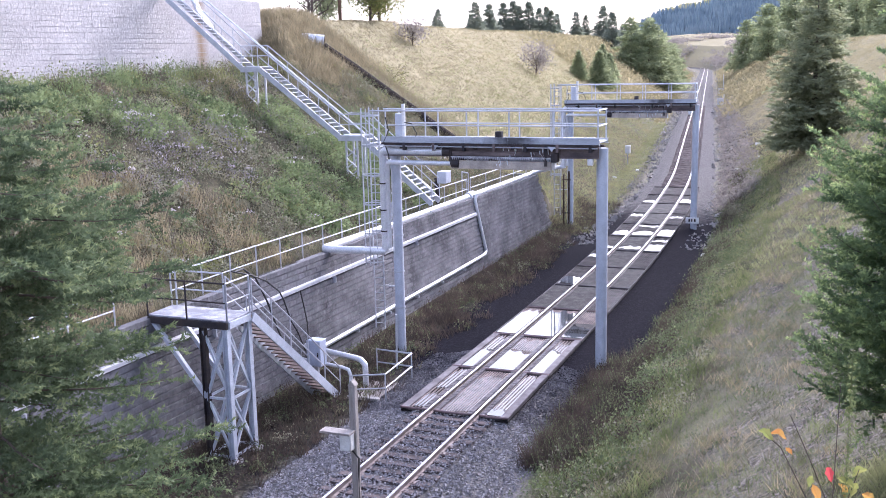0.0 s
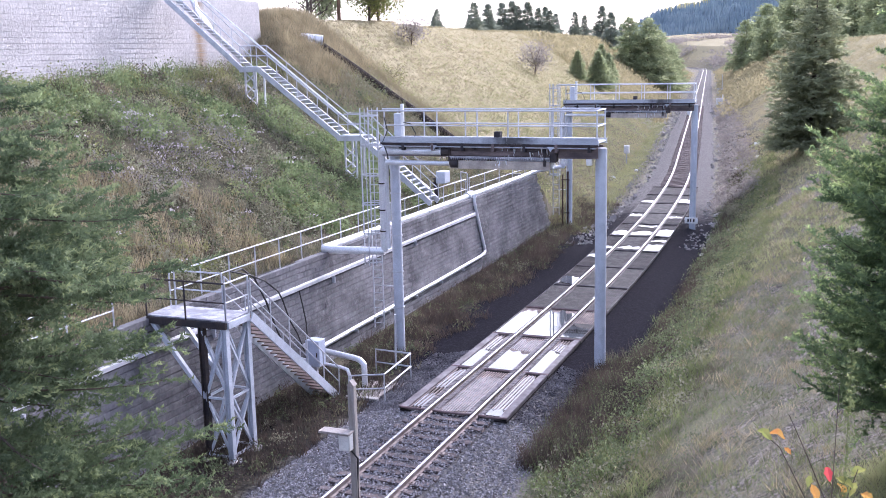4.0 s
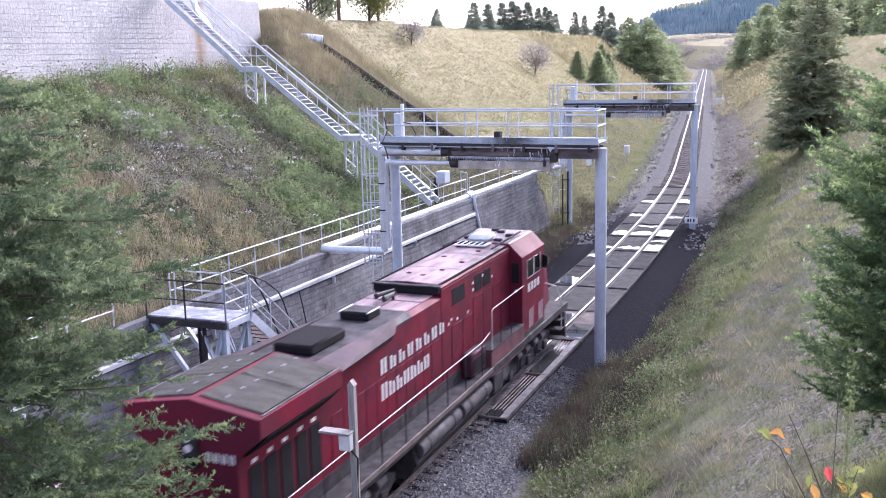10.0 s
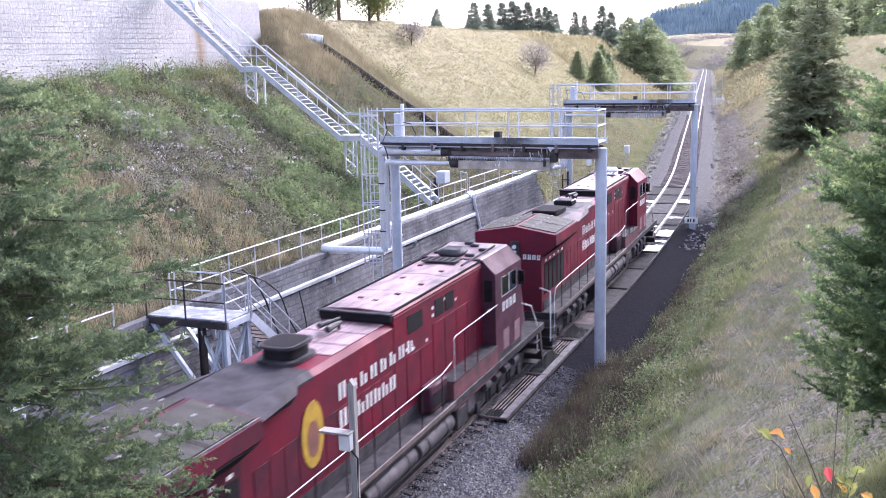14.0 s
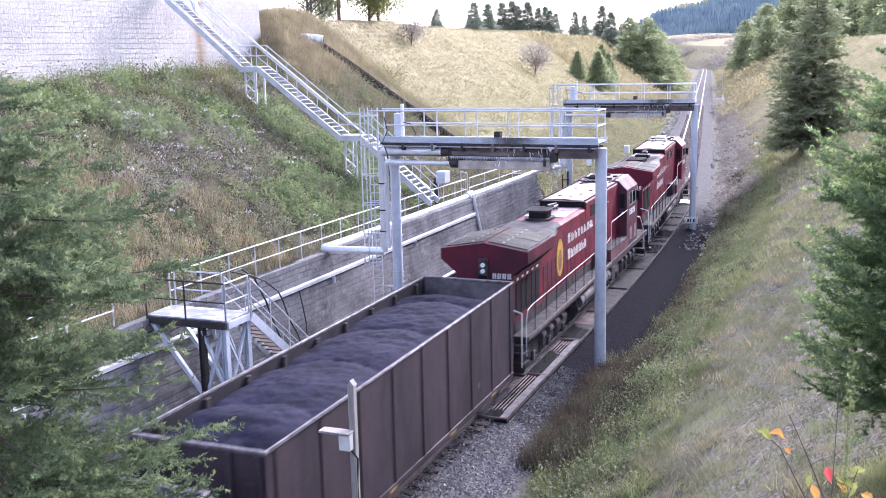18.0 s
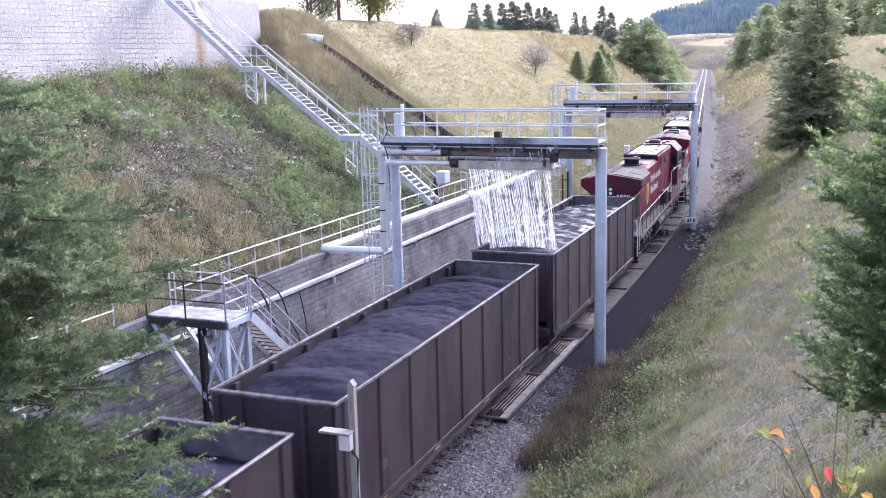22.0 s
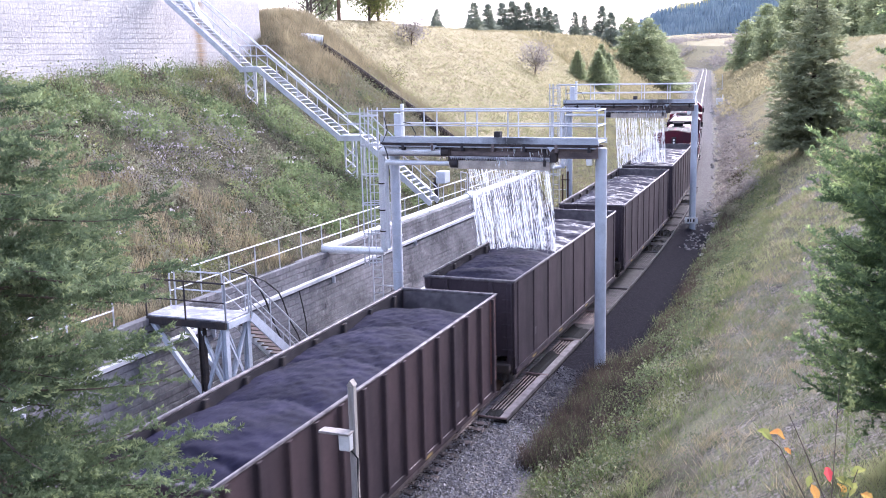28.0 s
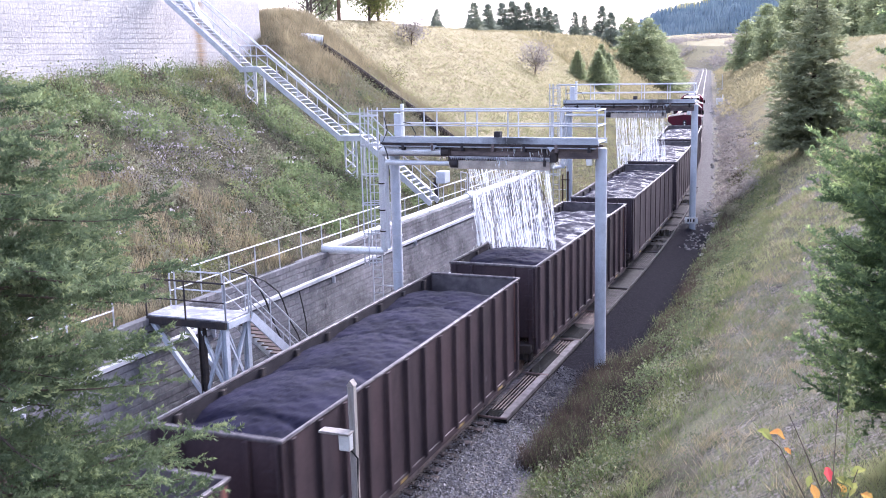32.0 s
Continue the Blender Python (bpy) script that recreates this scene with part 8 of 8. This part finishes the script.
def bristles(A, B, step_m, nl, nw, rng):
    """Needles all round each shoot."""
    I, f, P = rows_of(A, B, step_m, rng, 0.0)
    d = unit(B - A)[I]
    q = rng.normal(size=(len(P), 3))
    q = unit(q - d * np.sum(q * d, 1)[:, None])
    nd = unit(d * 0.75 + q) * (nl * rng.uniform(0.7, 1.2, len(P)))[:, None]
    w = unit(np.cross(nd, rng.normal(size=(len(P), 3)))) * (nw / 2)
    return np.stack([P - w, P + w, P + nd], 1)


def fir(at, H, R, label, material, tip_material, seed, fine, reach, droop, lift, fork_step, shoot_step, needle_step, nl, nw, power=0.9, whorl=(7, 10), low=0.25, gaps=()):
    """A fir in three orders of shoots; the stretch of height in fine carries all its needles, the rest fewer and larger ones."""
    rng = np.random.default_rng(seed)
    tree = thing("fir_tree", at, label, "tree", "conifers")
    bx, by, bz = at
    rt = H * 0.012 + 0.03
    part("trunk", Geo().tube([(bx, by, bz - 0.4), (bx, by, bz + H * 0.5), (bx, by, bz + H * 0.97)], rt * 1.4, 10, rt * 0.15), BARK, tree)
    limbs = Geo()
    A, B, order = [], [], []
    z = low
    while z < H * 0.985:
        r = min(R * (1 - z / H) ** power, reach) + 0.08
        nb = rng.integers(*whorl)
        a0 = rng.uniform(0, 6.28)
        for k in range(nb):
            if rng.uniform() < 0.12:
                continue
            az = a0 + 6.283 * k / nb + rng.normal(0, 0.2)
            L = float(r * rng.choice((0.55, 0.78, 0.92, 1.0, 1.06)) * rng.uniform(0.9, 1.08))
            zz = z + rng.uniform(-0.12, 0.12)
            if any(a < zz < b for a, b in gaps):
                L *= 0.5
            dirh = np.array([math.cos(az), math.sin(az), 0])
            bend = rng.normal(0, 0.12)
            side = np.array([-math.sin(az), math.cos(az), 0])
            pts = [dirh * L * t + side * bend * L * t * t + np.array([0, 0, zz + L * (0.1 * t - droop * t * t + lift * t ** 3)]) for t in (0, 0.3, 0.55, 0.8, 1.0)]
            limbs.tube([tuple(np.array(at) + p) for p in pts], max(0.006, L * 0.01), 4, 0.003)
            A += pts[:-1]
            B += pts[1:]
            order += [L * 0.46, L * 0.4, L * 0.28, L * 0.14]
        z += rng.uniform(0.14, 0.3)
    A, B, order = np.array(A), np.array(B), np.array(order)
    crown, tips = [], []
    inside = (A[:, 2] > fine[0]) & (A[:, 2] < fine[1])
    for keep, k in ((inside, 1.0), (~inside, 2.6)):
        a, b, o = A[keep], B[keep], order[keep]
        if not len(a):
            continue
        I, f, P = rows_of(a, b, fork_step * k, rng, 0.02)
        d = unit(b - a)[I]
        flat = unit(np.stack([-d[:, 1], d[:, 0], np.zeros(len(d))], 1) + rng.normal(0, 0.3, (len(d), 3)))
        sg = np.where(np.arange(len(d)) % 2 == 0, -1.0, 1.0)
        tl = (o[I] * rng.uniform(0.65, 1.2, len(d)) + 0.07)
        c, e = P, P + unit(d * 0.85 + flat * (sg * 0.8)[:, None] + np.array([0, 0, 0.05])) * tl[:, None]
        g, h, share = forks(c, e, shoot_step * k, 0.34, 0.035, rng, rise=0.1)
        n1 = bristles(c, e, needle_step * k * 1.6, nl * k ** 0.5, nw * k, rng)
        outer = share > 0.72
        n2 = bristles(g[~outer], h[~outer], needle_step * k, nl * k ** 0.5, nw * k, rng)
        n3 = bristles(g[outer], h[outer], needle_step * k, nl * k ** 0.5, nw * k, rng)
        n4 = bristles(a, b, needle_step * k * 2, nl * k ** 0.5, nw * k, rng)
        crown += [n1, n2, n4]
        tips.append(n3)
    part("branchwork", limbs, BARK, tree, fix=False)["kind"] = "stuff"
    for nm, V, m, lab in (("crown", crown, material, ""), ("young_growth", tips, tip_material, "paler young shoots")):
        ob = new(nm, tri_mesh(nm, np.concatenate(V), m))
        ob.parent = tree
        if lab:
            ob["label"] = lab
    return tree


# the two firs nearest the camera
fir(gz(4.3, -21.6), 11.1, 3.5, "bushy grey-green fir tree on the slope near the camera", FIR, FIR_TIP, 71, (3.6, 11.4), 1.66, 0.3, 0.22, 0.085, 0.05, 0.0088, 0.044, 0.0175, power=0.42, gaps=((8.6, 9.0), (7.55, 7.95)))
fir(gz(12.05, -13.0, 0.1), 7.4, 3.2, "bushy bright green fir tree on the slope", FIR_BRIGHT, FIR_BRIGHT_TIP, 72, (0.0, 7.4), 1.52, 0.1, 0.32, 0.08, 0.055, 0.0135, 0.055, 0.025, power=1.1, whorl=(8, 12), low=0.75)
conifer("spruce_tree", gz(8.1, 51.0), 12.0, 3.8, "dense dark spruce tree on the grassy slope", SPRUCE, 0.26, 0.085, 30, 0.26, 0.3, 73, power=0.72, rmax=2.75, spread=0.45, whorl=(6, 10), ragged=0.4)
# far conifers: two patterns, copied
far_a = conifer("conifer", gz(-24.9, 124), 5.6, 2.2, "young green conifer on the dry bank", PINE_FAR, 0.36, 0.15, 10, 0.28, 0.2, 74, power=0.85, spread=0.5)
far_b = conifer("conifer", gz(-33, 206), 14.0, 5.2, "tall green conifer beside the far track", PINE_FAR, 0.75, 0.28, 4.5, 0.55, 0.5, 75, power=0.6, spread=0.5, whorl=(5, 9), ragged=0.45)
far_c = conifer("conifer", gz(-65, 199), 8.0, 2.4, "thin hazy conifer on the skyline", SKYLINE, 0.6, 0.22, 7, 0.4, 0.3, 76, power=0.8, spread=0.5, ragged=0.5, whorl=(4, 9))
rndt = random.Random(9)


def more(pattern, spots):
    for x, y, s in spots:
        p = gz(x, y)
        copy_thing(pattern, Matrix.Translation(p) @ Matrix.Rotation(rndt.uniform(0, 6.28), 4, "Z") @ Matrix.Diagonal((s * rndt.uniform(0.85, 1.15), s * rndt.uniform(0.85, 1.15), s, 1)))


more(far_a, ((-26.5, 118, 0.72), (-25.5, 132, 0.8), (-27, 140, 0.9), (-30.5, 150, 0.9), (-14.5, 262, 1.3)))
more(far_b, ((-36.3, 202, 0.85), (-30.0, 209, 0.62), (-34, 222, 0.9), (-32.5, 235, 0.75), (-35, 250, 0.8), 
             (-18.2, 270, 0.95), (-15.3, 300, 1.0), (-9.5, 232, 0.75), (-2.5, 212, 0.95), (1.0, 232, 1.05), (5.2, 262, 1.1), (9.7, 222, 0.9), (14.1, 202, 0.9), (18.5, 190, 1.1), (12, 240, 1.2), (-12, 330, 1.2), (4, 300, 1.2), (22, 230, 1.3)))
more(far_c, ((-64.9, 189, 0.9), (-63.3, 201, 1.05), (-61.5, 200, 0.9), (-59.6, 201, 1.0), (-57.6, 203, 0.85), (-61.5, 222, 0.95), (-58.8, 222, 0.75), (-60, 245, 0.9), (-59.3, 253, 0.8), (-52.6, 245, 1.1),
             (-57.6, 160, 0.8), (-58.3, 164, 0.5), (-49.5, 120, 0.35), (-51, 125, 0.45), (-70, 205, 0.8), (-48, 235, 1.1), (-46, 240, 1.0), (-55.5, 205, 0.8), (-66, 180, 0.6)))


def broadleaf(at, H, R, label, material, seed, n=5200, s=(0.16, 0.34), bare=False):
    rng = np.random.default_rng(seed)
    tree = thing("broadleaf_tree", at, label, "tree", "broadleaf trees")
    bx, by, bz = at
    part("trunk", Geo().tube([(bx, by, bz - 0.3), (bx + 0.1, by, bz + H * 0.35), (bx - 0.05, by, bz + H * 0.75)], H * 0.025, 8, H * 0.008), BARK, tree)
    tips = []
    for k in range(16):
        a, e = rng.uniform(0, 6.28), rng.uniform(0.25, 1.2)
        z0 = H * rng.uniform(0.03, 0.55)
        L = R * rng.uniform(0.6, 1.1)
        p0 = np.array([bx, by, bz + z0])
        p1 = p0 + np.array([math.cos(a) * math.cos(e), math.sin(a) * math.cos(e), math.sin(e)]) * L
        p2 = p1 + np.array([rng.normal(0, 0.2), rng.normal(0, 0.2), 0.5]) * L * 0.4
        part("limb", Geo().tube([tuple(p0), tuple(p1), tuple(p2)], H * 0.009, 5, 0.01), BARK, tree)
        tips += [p1, p2, (p0 + p1) / 2]
    T = np.array(tips)
    if bare:
        n //= 12
    I = rng.integers(0, len(T), n)
    P = T[I] + rng.normal(0, R * 0.22, (n, 3))
    ob = new("crown", tri_mesh("crown", leaves(P, rng.uniform(*s, n), rng) - np.array([bx, by, bz]), material))
    ob.parent = tree
    return tree


broadleaf(gz(-31.5, 49.0), 5.5, 2.6, "half-bare brown tree at the top of the bank", BROWN_WEED, 81, 2600, bare=True)
broadleaf(gz(-33.5, 52.0), 6.0, 2.6, "half-bare tree at the top of the bank", BROWN_WEED, 86, 3600, bare=True)
broadleaf(gz(-34.5, 56.5), 6.5, 2.6, "dense green tree at the top of the bank", PINE_FAR, 82)
broadleaf(gz(-29.5, 56.0), 6.0, 3.0, "yellow-green leafy tree at the top of the bank", AUTUMN, 83)
broadleaf(gz(-31.0, 61.0), 6.5, 3.0, "yellow-green leafy tree at the top of the bank", AUTUMN, 84)
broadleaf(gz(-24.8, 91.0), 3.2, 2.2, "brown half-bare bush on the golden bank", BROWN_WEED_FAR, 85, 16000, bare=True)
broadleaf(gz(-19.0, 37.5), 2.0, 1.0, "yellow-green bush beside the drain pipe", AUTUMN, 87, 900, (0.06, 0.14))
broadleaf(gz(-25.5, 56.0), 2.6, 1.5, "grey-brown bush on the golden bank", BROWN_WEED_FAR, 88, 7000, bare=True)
broadleaf(gz(4.4, 36.0), 0.9, 0.7, "low dark bush beside a gantry leg", WEED_DULL, 89, 900, (0.06, 0.14))


# ---- drain on the bank, pole, trackside boxes ----
def hull(x, y, dz):
    return (x, y, ground_z(x, y) + dz)


cul = thing("culvert_pipe", (-20.8, 30.2, 11.6), "short galvanised culvert pipe sticking out of the golden bank", "culvert")
part("shell", Geo().tube([(-20.5, 30.6, ground_z(-20.8, 30.2) + 0.25), (-22.4, 29.6, ground_z(-20.8, 30.2) + 0.5)], 0.36, 20), GALV_PIPE, cul)
# black disc on the closed end, painted shade of a hollow pipe
part("mouth", Geo().tube([(-20.47, 30.62, ground_z(-20.8, 30.2) + 0.25), (-20.495, 30.605, ground_z(-20.8, 30.2) + 0.25)], 0.31, 20), FLUME, cul, "dark disc standing in for the pipe's shaded inside")
for k in range(5):
    f = k / 5
    p = Vector((-20.55 - 1.6 * f, 30.55 - 0.85 * f, ground_z(-20.8, 30.2) + 0.255 + 0.21 * f))
    part("corrugation", Geo().tube([p, p + Vector((-0.05, -0.027, 0.007))], 0.375, 20), GALV, cul)
flu = thing("drain_flume", (-17, 31, 8.5), "black corrugated drain pipe running down the golden bank", "drain pipe")
part("pipe", Geo().tube([hull(x, y, 0.16) for x, y in ((-20.4, 30.2), (-19.5, 30.5), (-18.4, 30.8), (-17.2, 31.0), (-16.0, 31.2), (-14.8, 31.3), (-13.4, 31.5), (-12.2, 31.8))], 0.32, 12), FLUME, flu)

pole = thing("utility_pole", gz(-30.4, 52.0), "brown wooden utility pole on the skyline", "utility pole")
x, y, z = gz(-30.4, 52.0)
part("shaft", Geo().tube([(x, y, z), (x, y, z + 9)], 0.16, 10, 0.11), POLE_WOOD, pole)
part("crossarm", Geo().box(x - 1.1, x + 1.1, y - 0.06, y + 0.06, z + 8.2, z + 8.35, 0.01), POLE_WOOD, pole)

for (u, yy, s) in ((4.2, 172, 1.0), (4.6, 222, 1.0)):
    p = tr(yy, u, -0.6)
    bxn = thing("relay_box", p, "white trackside relay box with a slim post", "relay box", "trackside boxes")
    part("case", Geo().box(p[0] - 0.7, p[0] + 0.7, p[1] - 0.5, p[1] + 0.5, -0.3, 1.0, 0.04), WHITE, bxn)
    part("lid", Geo().box(p[0] - 0.78, p[0] + 0.78, p[1] - 0.58, p[1] + 0.58, 1.003, 1.12, 0.03), GREY_PATCH, bxn)
    part("plinth", Geo().box(p[0] - 0.7, p[0] + 0.7, p[1] - 0.5, p[1] + 0.5, -0.9, -0.303, 0.02), CONC, bxn)
    part("post", Geo().tube([(p[0] + 0.3, p[1] + 1.2, -0.8), (p[0] + 0.3, p[1] + 1.2, 4.2 if yy > 200 else 1.8)], 0.09, 8), WHITE, bxn)
bxn = thing("marker_box", (-9.9, 72.9, -0.5), "small white box on a post at the foot of the bank", "box", "trackside boxes")
part("post", Geo().tube([(-9.9, 72.9, -0.8), (-9.9, 72.9, 1.0)], 0.06, 8), GALV, bxn)
part("case", Geo().box(-10.15, -9.65, 72.7, 73.1, 0.55, 1.35, 0.03), WHITE, bxn)
whites = [(tr(64, 4.6, 0), 0.3), (tr(63, 6.3, 0), 0.3), (tr(72, 6.6, 0), 0.35), (tr(62, -5.9, 0), 0.28), (tr(68, -4.3, 0), 0.25), (tr(40, -5.2, 0), 0.22), (tr(33.5, 4.4, 0), 0.25), (tr(28, 3.9, 0), 0.18)]
for (x, y, _), s in whites:
    g = Geo()
    q = [(math.cos(a) * s * rndt.uniform(0.7, 1.1), math.sin(a) * s * rndt.uniform(0.5, 0.9)) for a in (2 * math.pi * k / 7 for k in range(7))]
    z = ground_z(x, y)
    n = len(q)
    g.add([(x + a, y + b, z - 0.05) for a, b in q] + [(x + a * 0.75, y + b * 0.75, z + s * rndt.uniform(0.4, 0.7)) for a, b in q], [(i, (i + 1) % n, n + (i + 1) % n, n + i) for i in range(n)] + [tuple(range(n, 2 * n))])
    tagged(part("pale_rock", g, WHITE), "pale whitewashed rock beside the track", "rock", "pale rocks")

# ---- shrub close to the camera ----
shrub = thing("shrub", (11.0, -25.2, 6.9), "thin shrub with red, orange and yellow autumn leaves", "shrub")
stems = [[(10.98, -25.3, 6.8), (11.0, -25.25, 8.6), (11.03, -25.22, 9.6), (11.035, -25.2, 9.92)], [(10.98, -25.3, 8.4), (11.03, -25.22, 9.5), (10.9, -25.2, 9.74), (10.86, -25.22, 9.78)],
         [(11.0, -25.25, 8.9), (11.02, -25.2, 9.6), (10.97, -25.2, 9.72), (10.92, -25.2, 9.83)], [(11.02, -25.22, 9.3), (11.06, -25.2, 9.6), (11.09, -25.18, 9.7)], [(11.0, -25.2, 9.2), (10.94, -25.2, 9.55), (10.91, -25.2, 9.63)]]
for s in stems:
    part("stem", Geo().tube(s, 0.0022, 6, 0.001), BARK, shrub)


def leaf(c, size, yaw, tilt, material, label):
    m = Matrix.Translation(c) @ Matrix.Rotation(radians(yaw), 4, "Y") @ Matrix.Rotation(radians(tilt), 4, "X")
    vs, n = [], 7
    for k in range(n):
        t = k / (n - 1)
        w = size * 0.25 * math.sin(math.pi * min(1, t * 1.02)) ** 0.8 * (1 + 0.18 * math.sin(t * 17 + yaw))
        b = -size * 0.9 * (t - 0.4) ** 2 + size * 0.07 * math.sin(t * 9 + yaw)
        vs += [m @ Vector((size * (t - 0.5), b + 0.45 * w, -w)), m @ Vector((size * (t - 0.5), b - 0.2 * w, 0.1 * w)), m @ Vector((size * (t - 0.5) + 0.1 * w, b + 0.5 * w, w))]
    fs = [(3 * k + j, 3 * k + 3 + j, 3 * k + 4 + j, 3 * k + 1 + j) for k in range(n - 1) for j in (0, 1)]
    part("leaf", Geo().add(vs, fs), material, shrub, label)


for c, size, yaw, tilt, m, lb in (((10.865, -25.23, 9.785), 0.055, 30, 10, LEAF_GREEN, "yellow-green leaf"), ((10.895, -25.22, 9.785), 0.055, 10, 25, LEAF_ORANGE, "orange-yellow leaf"), ((10.92, -25.2, 9.735), 0.03, 40, 0, LEAF_ORANGE, "orange leaf"),
                                  ((11.02, -25.21, 9.69), 0.05, 75, 0, LEAF_RED, "red leaf"), ((11.06, -25.2, 9.67), 0.06, 20, 20, LEAF_GREEN, "yellow-green leaf"), ((11.055, -25.19, 9.645), 0.05, 60, 30, LEAF_ORANGE, "orange-yellow leaf"),
                                  ((11.09, -25.18, 9.695), 0.055, -40, 10, LEAF_GREEN, "yellow-green leaf"), ((10.99, -25.2, 9.63), 0.06, 70, 20, LEAF_ORANGE, "orange leaf"), ((11.115, -25.18, 9.63), 0.045, 15, 0, LEAF_ORANGE, "orange leaf"),
                                  ((10.975, -25.2, 9.66), 0.04, 100, 0, LEAF_GREEN, "yellow-green leaf"), ((11.08, -25.19, 9.65), 0.05, 110, 0, LEAF_GREEN, "yellow-green leaf")):
    leaf(c, size * 0.8, yaw, tilt, m, lb)
rng = np.random.default_rng(91)
zz = rng.uniform(9.55, 10.0, 260)
P = np.stack([11.06 + rng.normal(0, 0.008, 260), -25.2 + rng.normal(0, 0.008, 260), zz], 1)
sp = thing("weed_stalk", (11.06, -25.2, 6.9), "tall thin weed stalk with tiny leaves", "weed")
part("stem", Geo().tube([(11.05, -25.22, 6.8), (11.06, -25.2, 10.02)], 0.0022, 6, 0.0008), GRASS_GREEN, sp)
V = leaves(P, rng.uniform(0.008, 0.018, 260), rng)
ob = new("leaf_spray", tri_mesh("leaf_spray", V - np.array((11.06, -25.2, 6.9)), GRASS_GREEN))
ob.parent = sp


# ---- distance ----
# distance haze is put into these blue-green colours; the gold is painted sunlight
FAR_WOODS = mat("haze_tinted_forested_mountain", (0.055, 0.085, 0.105), (0.1, 0.135, 0.13), 0.95, 0, 0.03, 0.0, 0.09, stretch=(1, 0.3, 0.3))
FAR_FIRS = leafy("haze_tinted_blue_green_firs", (0.21, 0.28, 0.33), (0.39, 0.46, 0.485), 0.95, trans=0.3, clump=0.012, leafwise=0.6)
FAR_GOLD = leafy("painted_sunlit_crest_trees", (0.5, 0.48, 0.27), (0.72, 0.66, 0.4), 0.95, trans=0.3, clump=0.012, leafwise=0.6)


def mountain_at(x, f):
    """A point of the mountain's face: x across, f from its foot to its crest."""
    t = x / 2600
    ridge = 55 + 55 * step(-650, -570, x) + 62 * min(max((x + 600) / 270, 0), 1) + 45 * step(-300, 900, x) + 8 * noise.noise((t * 9, 0.3, 2.2)) + 4 * noise.noise((t * 31, 1.3, 2.2))
    return (x, 2600 + 700 * f + 60 * noise.noise((t * 12, f * 3, 0)), -20 + (ridge + 20) * f ** 0.8 + 9 * noise.noise((t * 20, f * 6, 5)) * f)


def mountain():
    vs, fs = [], []
    n, m = 260, 14
    for i in range(n + 1):
        for j in range(m + 1):
            vs.append(mountain_at(-1000 + 3000 * i / n, j / m))
    for i in range(n):
        for j in range(m):
            a = i * (m + 1) + j
            fs.append((a, a + m + 1, a + m + 2, a + 1))
    me = bpy.data.meshes.new("backdrop_mountain")
    me.from_pydata(vs, [], fs)
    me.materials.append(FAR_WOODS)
    me.shade_smooth()
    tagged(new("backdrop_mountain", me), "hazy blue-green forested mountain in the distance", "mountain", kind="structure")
    # forest over the mountain's face, tinted for haze, its crest painted sunlit gold
    rng = np.random.default_rng(77)
    dark, gold = Geo(), Geo()
    for k in range(9000):
        x, f = rng.uniform(-760, 350), rng.uniform(0.25, 1.0)
        px, py, pz = mountain_at(x, f)
        crest = f > 0.84 + rng.normal(0, 0.04)
        h, r = (rng.uniform(6, 14), rng.uniform(3, 6)) if crest else (rng.uniform(13, 27), rng.uniform(3, 5.5))
        ring = [(px + r * math.cos(a) * rng.uniform(0.7, 1.2), py + r * math.sin(a), pz - 2) for a in (0.4, 1.97, 3.54, 5.1)]
        (gold if crest else dark).add(ring + [(px + rng.normal(0, 0.5), py, pz + h)], [(0, 1, 4), (1, 2, 4), (2, 3, 4), (3, 0, 4)])
    tagged(part("far_forest", dark, FAR_FIRS), "fir forest over the distant mountain, haze in its blue-green", "forest", kind="stuff")
    tagged(part("far_brush", gold, FAR_GOLD), "brush and trees along the mountain's crest, painted sunlit gold", "forest", kind="stuff")
    # plain that joins the cutting to the mountain
    g = Geo().add([(-4000, 890, -0.8), (4000, 890, -0.8), (4000, 3400, -30), (-4000, 3400, -30)], [(0, 1, 2, 3)])
    ob = part("backdrop_plain", g, GROUND)
    tagged(ob, "distant dry plain", "plain", kind="structure")


mountain()


motions()
